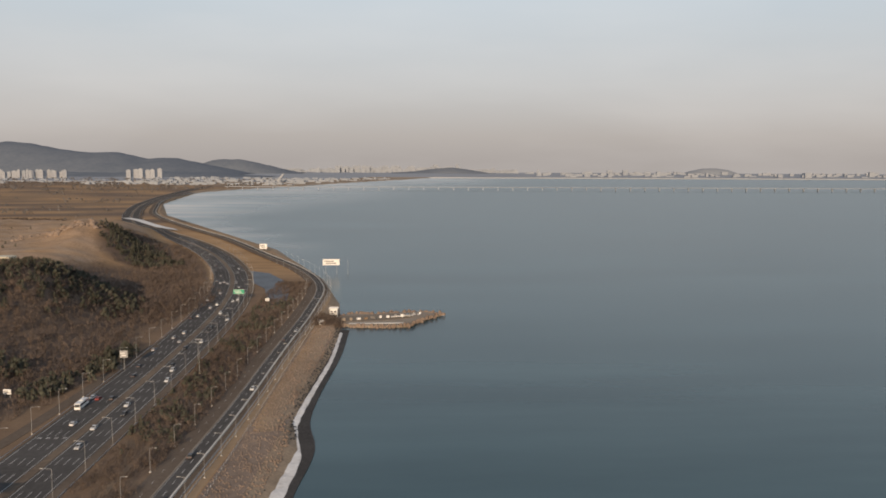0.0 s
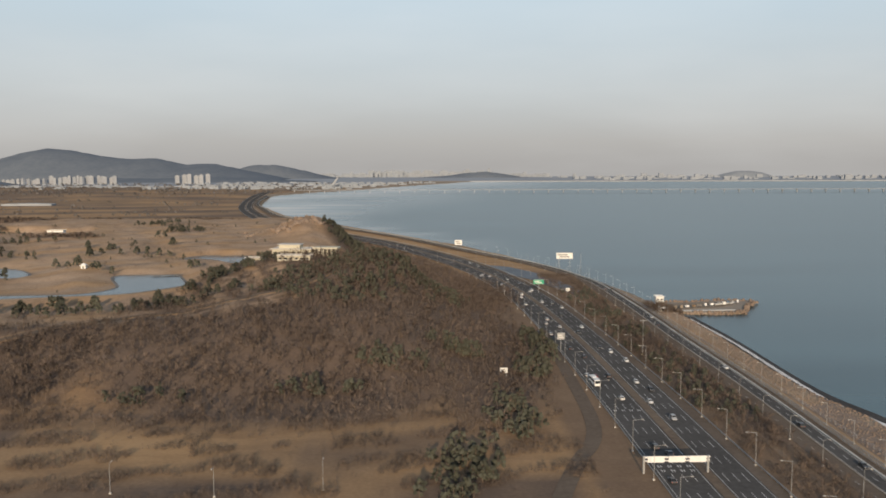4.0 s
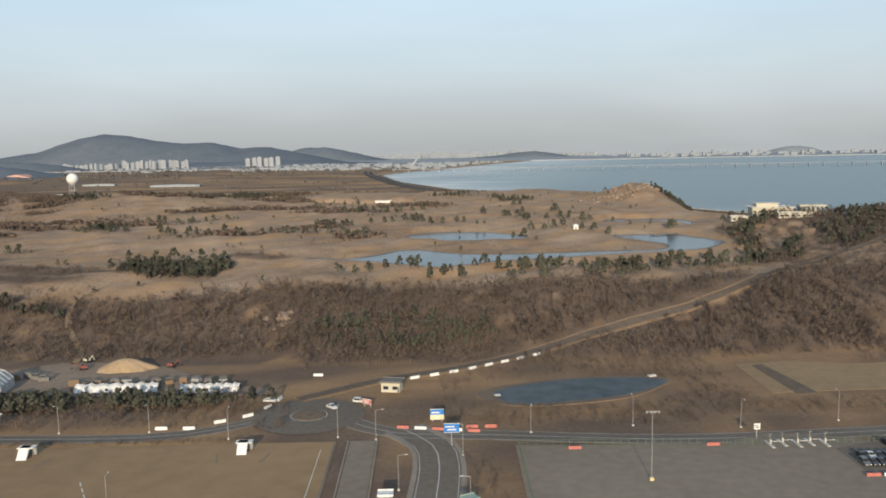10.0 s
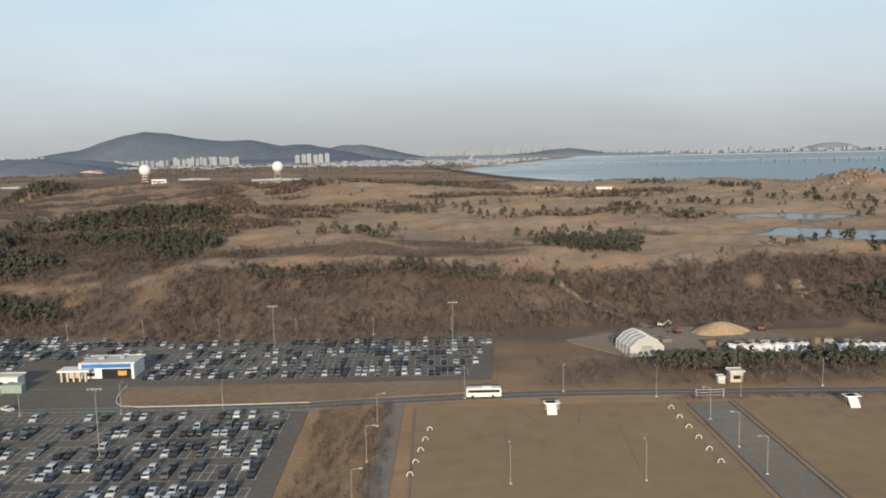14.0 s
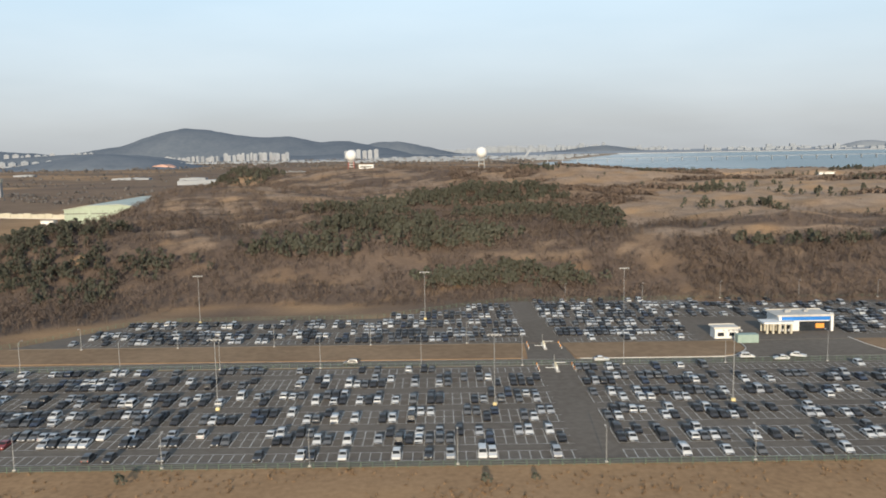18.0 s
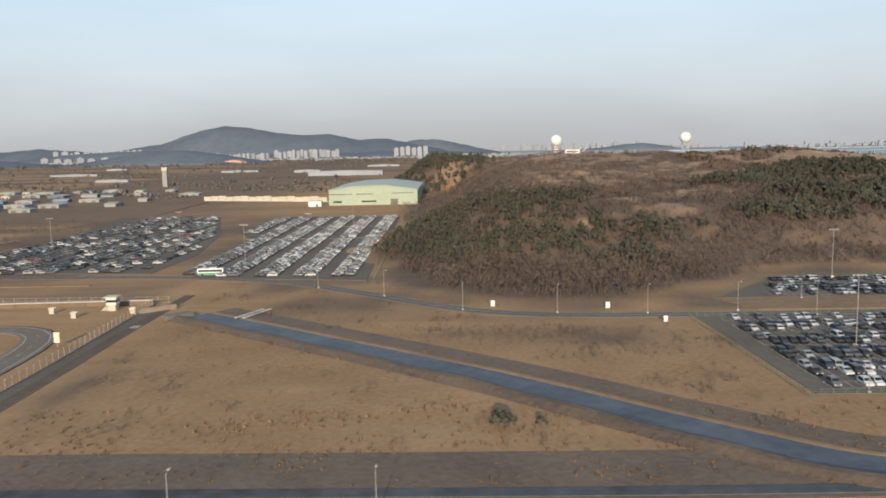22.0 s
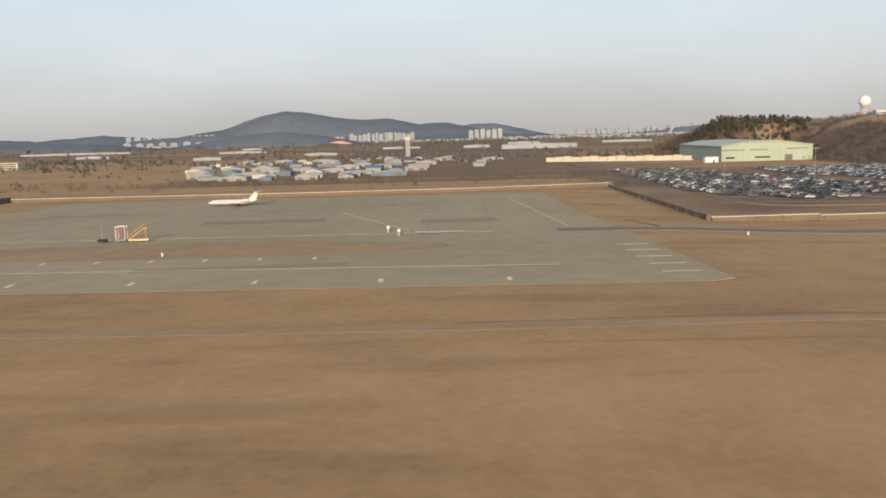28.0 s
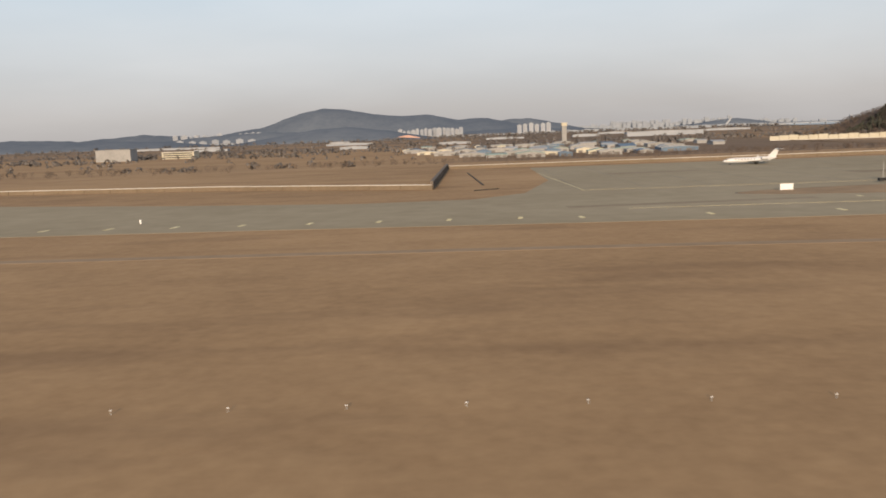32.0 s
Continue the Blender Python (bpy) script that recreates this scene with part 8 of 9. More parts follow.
# long vehicles
def bus(x, y, turn, low, label, L=11.0):
    t_ = thing("bus", label, "bus", x, y, 0.2, turn)
    part("body", Shape().prism([(-L / 2, 0.4), (L / 2, 0.4), (L / 2, 2.9), (L / 2 - 0.3, 3.15), (-L / 2 + 0.3, 3.15), (-L / 2, 2.9)], "y", -1.25, 1.25), WHITE, t_)
    part("stripe", Shape().box(0, 0, 0.5, L + 0.04, 2.56, 0.8), low, t_)
    part("window_band", Shape().box(0, 0, 1.75, L - 1, 2.56, 0.9), GLASS, t_)
    part("windscreen", Shape().box(-L / 2, 0, 1.5, 0.06, 2.2, 1.3), GLASS, t_)
    part("roof_unit", Shape().box(1, 0, 3.15, 3, 1.6, 0.3), WHITE, t_)
    for px in (-L / 2 + 2, L / 2 - 2.6):
        for sy in (-1.15, 1.15):
            part("wheel", Shape().tube((px, sy - 0.15, 0.5), (px, sy + 0.15, 0.5), 0.5, 0.5, 12), BLACK, t_)
    return t_


bus(-872, 252, 0, WHITE, "long white bus on the local road")
bus(-1477, 348, 4, GREEN_SIGN, "white bus with a green lower half, parked")
bus(-408.5, 222.5, 0, WHITE, "white camper bus parked by the lot", 8)
bus(-215 + 13, 372, 92, WHITE, "white coach driving on the motorway", 11)
building("white_canopy", -427.3, 224, 0, 10, 6, 3.4, 0, GREY_WALL, CONCRETE, "pale flat canopy at the lot", "canopy", 0, 1)
building("site_office", -418, 224, 0, 7.4, 3.4, 3.0, 0, GREY_WALL, CONCRETE, "grey site office container", "container", 1, 3, 0.2)
for k_ in range(5):
    t_ = thing("toll_lane", "toll lane gate with a white post and bar", "toll gate", -543 + 4.1 * k_, 231 + (k_ % 2), 0.2, 0, "toll lanes")
    part("machine", Shape().box(0, 0, 0, 0.5, 0.6, 1.3), CREAM, t_)
    part("island", Shape().box(-0.4, -0.5, -0.1, 1.0, 6, 0.25), CONCRETE, t_)
    part("bar", Shape().box(1.4, -1, 1.0, 2.4, 0.1, 0.1), WHITE, t_)
    part("post", Shape().tube((-0.6, -1, 0), (-0.6, -1, 3.0), 0.07, 0.07).tube((-0.6, -1, 3.0), (-1.1, -1, 3.6), 0.06, 0.05).tube((-0.6, -1, 3.0), (-0.1, -1, 3.6), 0.06, 0.05), STEEL, t_)

# pay gates between the two large car parks
for gx, gy in ((-1097.4, 268.5), (-1097.2, 241.0)):
    t_ = thing("pay_gate", "car park pay gate on a kerbed island, arms down", "barrier gate", gx, gy, 0.15, 0, "pay gates")
    part("island", Shape().box(0, 0, 0, 1.1, 9, 0.22), CONCRETE, t_)
    part("machine", Shape().box(0, 1.4, 0.22, 0.6, 0.5, 1.3), CREAM, t_)
    part("machine", Shape().box(0, -1.6, 0.22, 0.6, 0.5, 1.3), CREAM, t_)
    part("arm_post", Shape().box(0.1, 2.8, 0.22, 0.4, 0.4, 1.0), WHITE, t_)
    part("arm", Shape().box(1.9, 2.8, 0.95, 3.2, 0.1, 0.12), WHITE, t_)
    part("arm_post", Shape().box(-0.1, -2.8, 0.22, 0.4, 0.4, 1.0), WHITE, t_)
    part("arm", Shape().box(-1.9, -2.8, 0.95, 3.2, 0.1, 0.12), WHITE, t_)
    part("roof_pole", Shape().tube((0, 3.8, 0.2), (0, 3.8, 3.2), 0.07, 0.07), STEEL, t_)
    for sx_ in (-5.4, 5.4):
        for k_ in range(4):
            part("bollard", Shape().tube((sx_, -3.6 + 2.4 * k_, 0), (sx_, -3.6 + 2.4 * k_, 0.9), 0.1, 0.1, 6), ORANGE if k_ % 2 else WHITE, t_)

# fences round the lots
def fence(pts, h, label, gap=3.0, mat=STEEL):
    t_ = thing("wire_fence", label, "fence", kind="structure")
    posts, rails = Shape(), Shape()
    for (x0, y0), (x1, y1) in zip(pts, pts[1:]):
        L, a = math.hypot(x1 - x0, y1 - y0), math.degrees(math.atan2(y1 - y0, x1 - x0))
        for i in range(int(L / gap) + 1):
            q = i * gap / L
            posts.box(x0 + (x1 - x0) * q, y0 + (y1 - y0) * q, 0, 0.10, 0.10, h)
        for z in (0.3, h * 0.55, h - 0.1):
            rails.box((x0 + x1) / 2, (y0 + y1) / 2, z, L, 0.05, 0.05, a)
    part("post", posts, mat, t_)
    part("rail", rails, mat, t_)
    return t_


GREEN_WIRE = rough_mat("green_wire", (0.08, 0.12, 0.08), (0.13, 0.18, 0.125), 0.3, 2.0, 0.6)
fence([(-1299, 167.4), (-925, 163.8)], 1.4, "low green wire fence before the car park", 2.5, GREEN_WIRE)
fence([(-1299.5, 167.6), (-1301, 247.6)], 1.6, "green wire fence at the car park's end", 2.5, GREEN_WIRE)
fence([(-1301, 247.6), (-925, 242.6)], 1.6, "green wire fence at the car park's end", 2.5, GREEN_WIRE)
fence([(-620, 120), (-617, 235), (-556, 231), (-543, 230)], 2.0, "green wire fence round the lot", 2.5, GREEN_WIRE)
fence([(-526, 229.5), (-512, 231), (-436, 229)], 2.0, "green wire fence round the lot", 2.5, GREEN_WIRE)
fence([(-1284, 277.5), (-1267, 298), (-1253, 313), (-1235, 319), (-1157, 319), (-1128, 337), (-1104, 350), (-1000, 346), (-944, 343), (-861, 336), (-866, 271.4)], 1.6, "green wire fence round the car park", 3.0, GREEN_WIRE)
fence([(-1474, 286), (-1560, 288), (-1580, 288)], 2.4, "wire fence outside the airfield wall", 4.0)
fence([(-1405, 328), (-1408, 642)], 1.8, "wire fence along the storage park", 4.0, GREEN_WIRE)
fence([(-124.5, 60), (-121, 300), (-118, 480), (-116, 600)], 1.6, "wire fence along the sea wall", 4.0)

# airfield guard tower
gd = thing("guard_tower", "small white guard tower at the airfield wall", "guard tower", -1489, 274, 0)
part("base", Shape().box(0, 0, 0, 2.6, 2.6, 2.2), CREAM, gd)
part("cabin", Shape().box(0, 0, 2.2, 3.4, 3.4, 2.4), WHITE, gd)
part("window_band", Shape().box(0, 0, 3.0, 3.5, 3.5, 0.9), GLASS, gd)
part("roof", Shape().box(0, 0, 4.6, 4.4, 4.4, 0.4), CREAM, gd)
part("stair", Shape().prism([(-1.7, 0), (-4.2, 0), (-1.7, 2.2)], "y", -0.6, 0.6), STEEL, gd)
for x, y in ((-1508, 270), (-1497, 262), (-1480, 268)):
    building("equipment_box", x, y, 0, 1.6, 1.3, 1.4, 0, CREAM, CONCRETE, "small beige equipment box on the airfield", "equipment box", 0, 1, 0.15, False)
for k_ in (0, 1, 2, 3, 5):
    t_ = thing("marker_post", "small pale marker post in the airfield grass", "marker", (-1562, -1500, -1648, -1806, -1975, -2030, -1940)[k_], (236, 178, 232, 207, 118, 188, 119)[k_], ground_at((-1562, -1500, -1648, -1806, -1975, -2030, -1940)[k_], 200), 0, "marker posts")
    part("post", Shape().box(0, 0, 0, 0.35, 0.3, 0.9), WHITE, t_)
    part("cap", Shape().box(0, 0, 0.9, 0.4, 0.35, 0.12), ORANGE if k_ < 3 else WHITE, t_)

# apron equipment
st = thing("boarding_steps", "orange mobile boarding steps parked on the apron", "steps", -1825.5, 240, 2.5, 0)
part("stair", Shape().prism([(-2.6, 0.8), (2.2, 4.2), (3.4, 4.2), (3.4, 3.8), (2.3, 3.8), (-2.4, 0.5)], "y", -0.6, 0.6), DULL_ORANGE, st)
part("leg", Shape().tube((2.8, -0.8, 0.2), (2.8, -0.8, 3.8), 0.12, 0.12).tube((2.8, 0.8, 0.2), (2.8, 0.8, 3.8), 0.12, 0.12), DULL_ORANGE, st)
part("rail", Shape().tube((-2.5, -0.9, 1.9), (2.3, -0.9, 5.3), 0.06, 0.06).tube((-2.5, 0.9, 1.9), (2.3, 0.9, 5.3), 0.06, 0.06), DULL_ORANGE, st)
part("chassis", Shape().box(0.5, 0, 0.4, 6, 1.8, 0.4), YELLOW, st)
wt = thing("work_platform", "white and red wheeled work platform on the apron", "platform", -1830.5, 240.5, 2.5)
part("frame", Shape().box(0, 0, 0.4, 3, 2, 0.3), GREY_WALL, wt)
for px in (-1.35, 1.35):
    for py in (-0.95, 0.95):
        part("upright", Shape().tube((px, py, 0.6), (px, py, 4.6), 0.09, 0.09), WHITE, wt)
part("brace", Shape().tube((-1.35, -0.95, 0.7), (1.35, -0.95, 3.4), 0.06, 0.06).tube((1.35, -0.95, 0.7), (-1.35, -0.95, 3.4), 0.06, 0.06), RED, wt)
part("deck", Shape().box(0, 0, 3.5, 3.0, 2.1, 0.15), RED, wt)
part("top_rail", Shape().box(0, -1, 4.6, 3, 0.1, 0.1).box(0, 1, 4.6, 3, 0.1, 0.1), WHITE, wt)
pt = thing("pole_trailer", "dark wheeled trailer with a tall pole", "trailer", -1835.5, 238.5, 2.5)
part("trailer", Shape().box(0, 0, 0.3, 2.4, 1.4, 0.8), BLACK, pt)
part("pole", Shape().tube((0, 0, 0.9), (0, 0, 5.6), 0.08, 0.06), STEEL, pt)
for x, y in ((-1751.5, 249.5), (-1747.5, 240.5)):
    building("apron_box", x, y, 2.5, 0.7, 0.6, 1.2, 0, GREY_WALL, WHITE, "small white box on the apron", "equipment box", 0, 1, 0.05, False)
tb = thing("tow_bars", "pale metal tow bars lying on the apron", "tow bar", -1736, 244, 2.5, -6)
for k_ in range(3):
    part("bar", Shape().tube((-7 + k_, -0.6 * k_, 0.4), (6 + k_, 0.4 * k_, 0.5), 0.2, 0.15), STEEL, tb)


# the parked business jet
def jet(x, y, turn):
    t_ = thing("business_jet", "white business jet parked on the apron", "aircraft", x, y, 2.5, turn)
    t_.matrix_basis = at(x, y, 2.5, turn) @ Matrix.Scale(0.87, 4)
    rad = [(-13, 0.1, 1.75), (-12.4, 0.5, 1.8), (-11.2, 0.9, 1.95), (-9, 1.2, 2.1), (-4, 1.28, 2.15), (5, 1.25, 2.15), (8.5, 1.0, 2.4), (11.5, 0.55, 2.8), (13, 0.15, 3.1)]
    fus = Shape()
    for px, r, zc in rad:
        fus.v += [(px, r * math.cos(2 * math.pi * i / 14), zc + r * math.sin(2 * math.pi * i / 14)) for i in range(14)]
    for k in range(len(rad) - 1):
        fus.f += [(k * 14 + i, k * 14 + (i + 1) % 14, (k + 1) * 14 + (i + 1) % 14, (k + 1) * 14 + i) for i in range(14)]
    fs = part("fuselage", fus, PAINTS[0], t_, "white fuselage", True)
    part("cockpit_window", Shape().box(-11.3, 0, 2.45, 0.9, 1.3, 0.35), GLASS, fs)
    for k in range(7):
        part("cabin_window", Shape().box(-7 + 1.5 * k, 0, 2.35, 0.55, 2.54, 0.4), GLASS, fs)
    for s_ in (-1, 1):
        w_ = Shape().add([(-1.5, 1.0 * s_, 1.5), (4.2, 1.0 * s_, 1.5), (6.8, 11.5 * s_, 2.2), (5.4, 11.5 * s_, 2.25), (-1.5, 1.0 * s_, 1.75), (4.2, 1.0 * s_, 1.65), (6.8, 11.5 * s_, 2.3), (5.4, 11.5 * s_, 2.35)], [(0, 1, 2, 3), (4, 7, 6, 5), (0, 4, 5, 1), (1, 5, 6, 2), (2, 6, 7, 3), (3, 7, 4, 0)])
        part("wing", w_, PAINTS[0], t_)
        part("winglet", Shape().add([(5.4, 11.5 * s_, 2.25), (6.8, 11.5 * s_, 2.25), (7.6, 11.9 * s_, 3.7), (7.0, 11.9 * s_, 3.7), (5.4, 11.6 * s_, 2.25), (6.8, 11.6 * s_, 2.25), (7.6, 12 * s_, 3.7), (7.0, 12 * s_, 3.7)], [(0, 1, 2, 3), (4, 7, 6, 5), (0, 4, 5, 1), (1, 5, 6, 2), (2, 6, 7, 3), (3, 7, 4, 0)]), PAINTS[0], t_)
        eng = part("engine", Shape().tube((5.2, 2.0 * s_, 2.9), (9.4, 2.0 * s_, 2.9), 0.75, 0.6, 12), PAINTS[0], t_)
        part("intake", Shape().tube((5.1, 2.0 * s_, 2.9), (5.22, 2.0 * s_, 2.9), 0.6, 0.6, 12), BLACK, eng)
        part("tailplane", Shape().add([(12.2, 0, 7.1), (14, 0, 7.1), (15.2, 4.6 * s_, 7.25), (14.2, 4.6 * s_, 7.25), (12.2, 0, 7.3), (14, 0, 7.3), (15.2, 4.6 * s_, 7.35), (14.2, 4.6 * s_, 7.35)], [(0, 1, 2, 3), (4, 7, 6, 5), (0, 4, 5, 1), (1, 5, 6, 2), (2, 6, 7, 3), (3, 7, 4, 0)]), PAINTS[0], t_)
        part("wheel", Shape().tube((3.2, 1.9 * s_ - 0.15, 0.45), (3.2, 1.9 * s_ + 0.15, 0.45), 0.45, 0.45, 12), BLACK, t_)
        part("gear_leg", Shape().tube((3.2, 1.9 * s_, 0.45), (3.0, 1.7 * s_, 1.6), 0.12, 0.14), STEEL, t_)
    part("fin", Shape().prism([(8.0, 3.0), (12.6, 3.3), (14.2, 7.3), (12.2, 7.3)], "y", -0.15, 0.15), PAINTS[0], t_)
    part("nose_wheel", Shape().tube((-9.6, -0.15, 0.35), (-9.6, 0.15, 0.35), 0.35, 0.35, 12), BLACK, t_)
    part("nose_leg", Shape().tube((-9.6, 0, 0.4), (-9.6, 0, 1.3), 0.1, 0.1), STEEL, t_)


jet(-1832, 364, -4)

# golf clubhouse and shelters
cb_ = building("clubhouse", -377, 624, ground_at(-377, 624), 30, 14, 7.5, -8, CREAM, CONCRETE, "cream golf clubhouse with broad flat roofs", "clubhouse", 2, 8, 1.2)
part("upper_storey", Shape().box(-3, 2, 7.8, 16, 9, 2.6), CREAM, cb_)
part("upper_roof", Shape().box(-3, 2, 10.4, 18, 11, 0.4), CONCRETE, cb_)
pc = thing("portico", "cream entrance portico on tall columns", "portico", -351, 612, ground_at(-351, 612) - 0.5, -8)
part("roof", Shape().box(0, 0, 6.4, 19, 10, 1.2), CREAM, pc)
for k_ in range(6):
    part("column", Shape().box(-8 + 3.2 * k_, -4, 0, 0.9, 0.9, 6.4), CREAM, pc)
    part("column", Shape().box(-8 + 3.2 * k_, 4, 0, 0.9, 0.9, 6.4), CREAM, pc)
building("clubhouse_wing", -372, 594, ground_at(-372, 594) - 0.3, 24, 8, 3.6, -8, CREAM, CONCRETE, "low cream clubhouse wing with a flat roof", "clubhouse", 1, 6)
building("cart_shed", -405, 615, ground_at(-405, 615) - 0.3, 12, 7, 3.4, -8, CREAM, CONCRETE, "low cream cart shed beside the clubhouse", "shed", 1, 3)
gh = thing("golf_shelter", "small white-roofed shelter on the golf course", "shelter", -530, 611, ground_at(-530, 611))
part("wall", Shape().box(0, 0, 0, 3.4, 3, 2.6), WHITE, gh)
part("roof", Shape().box(0, 0, 2.6, 4.6, 4.2, 1.4, 0, 0.2), WHITE, gh)
part("door", Shape().box(0, -1.55, 0, 1, 0.1, 2), DARK_CONCRETE, gh)
building("golf_store", -690, 940, ground_at(-690, 940), 18, 8, 4.5, 0, WHITE, CONCRETE, "white store building beyond the golf course", "building", 1, 5)
fb = thing("golf_bridge", "low dark footbridge over the golf pond", "bridge", -466, 600, 23.0, 15)
part("deck", Shape().box(0, 0, 0, 22, 2.4, 0.4), DARK_CONCRETE, fb)
for k_ in range(6):
    part("post", Shape().box(-9 + 3.6 * k_, 0, -1.5, 0.4, 1.6, 1.5), DARK_CONCRETE, fb)

# rocks of the crag and the bare bank
rk = random.Random(9)
for k_ in range(70):
    x, y = (-420 + rk.gauss(0, 22), 905 + rk.gauss(0, 18)) if k_ < 52 else (-712 + rk.gauss(0, 5), 388 + rk.gauss(0, 4))
    r_ = rk.uniform(1.5, 4.5) if k_ < 52 else rk.uniform(1.0, 2.6)
    b = Shape().ball(0, 0, 0, r_, 7, 4, 0.8)
    b.v = [(px * rk.uniform(0.7, 1.2), py * rk.uniform(0.7, 1.2), pz * rk.uniform(0.7, 1.15)) for px, py, pz in b.v]
    ob = solid("rock", b, ROCK, "pale weathered boulder on the slope", "rock", group="crag boulders")
    ob.matrix_basis = at(x, y, ground_at(x, y) + 0.1, rk.uniform(0, 360))

# at the pier head: lookout, stores, boats
lk = building("lookout_house", -106, 590, -0.4, 5.4, 5, 6.6, 0, WHITE, WHITE, "white two-storey lookout house above the pier", "house", 2, 2, 0.6)
part("deck", Shape().box(0, -3.6, 3.2, 6, 2.2, 0.25), CONCRETE, lk)
building("harbour_hut", -112, 562, -0.3, 3.4, 3, 2.6, 0, WHITE, WHITE, "small white hut by the coast road", "hut", 1, 1)
for k_ in range(10):
    t_ = thing("pier_crate", "weathered crate standing on the pier", "crate", -98 + 5.2 * k_, 577 + 2.0 * k_ + rk.uniform(-2, 3), -0.4, rk.uniform(-30, 30), "pier crates")
    part("box", Shape().box(0, 0, 0, rk.uniform(1.5, 4), rk.uniform(1.2, 2.2), rk.uniform(1.0, 2.2)), rk.choice((GRAVEL, WHITE, VERGE, GREY_WALL, DARK_CONCRETE)), t_)
    part("lid", Shape().box(0, 0, 2.1, 1.4, 1.2, 0.15), DARK_CONCRETE, t_)
for k_ in range(5):
    t_ = thing("fishing_boat", "small white fishing boat drawn up on the pier", "boat", -62 + 4.6 * k_, 590 + 2.2 * k_, -0.35, 20 + 12 * k_, "fishing boats")
    part("hull", Shape().add([(-3, 0, 0.9), (-2, -0.9, 0.9), (2.6, -0.9, 0.8), (2.6, 0.9, 0.8), (-2, 0.9, 0.9), (-2.2, 0, 0), (2.4, -0.4, 0), (2.4, 0.4, 0)], [(0, 5, 6, 2, 1), (0, 4, 3, 7, 5), (5, 7, 6), (2, 6, 7, 3), (0, 1, 2, 3, 4)]), WHITE, t_)
    part("cabin", Shape().box(1.0, 0, 0.85, 1.4, 1.2, 1.1), (GREY_WALL, WHITE, BLUE_ROOF)[k_ % 3], t_)
rp_ = np.random.default_rng(77)
edge = np.array(pier_o + [pier_o[0]], float)
pts_ = []
for (ax, ay), (bx, by) in zip(edge, edge[1:]):
    for q in rp_.uniform(0, 1, 26):
        pts_.append((ax + (bx - ax) * q + rp_.normal(0, 1.1), ay + (by - ay) * q + rp_.normal(0, 1.1), rp_.uniform(-2.8, -0.7)))
pts_ = np.array(pts_)
ob = new("rubble", big_mesh("rubble", *spread(lump, pts_, rp_.uniform(1.2, 2.8, len(pts_)), rp_.uniform(0, 6.28, len(pts_))), ROCK))
ob.parent = pr
tagged(ob, kind="stuff")
for k_ in range(18):
    t_ = thing("edge_light", "small pale runway edge light in the grass", "light", -1862 - 8.2 * k_, 53.5, AIR - 0.05, 0, "runway edge lights")
    part("stake", Shape().tube((0, 0, -0.1), (0, 0, 0.35), 0.03, 0.03), STEEL, t_)
    part("lens", Shape().ball(0, 0, 0.36, 0.07, 8, 5), WHITE, t_)

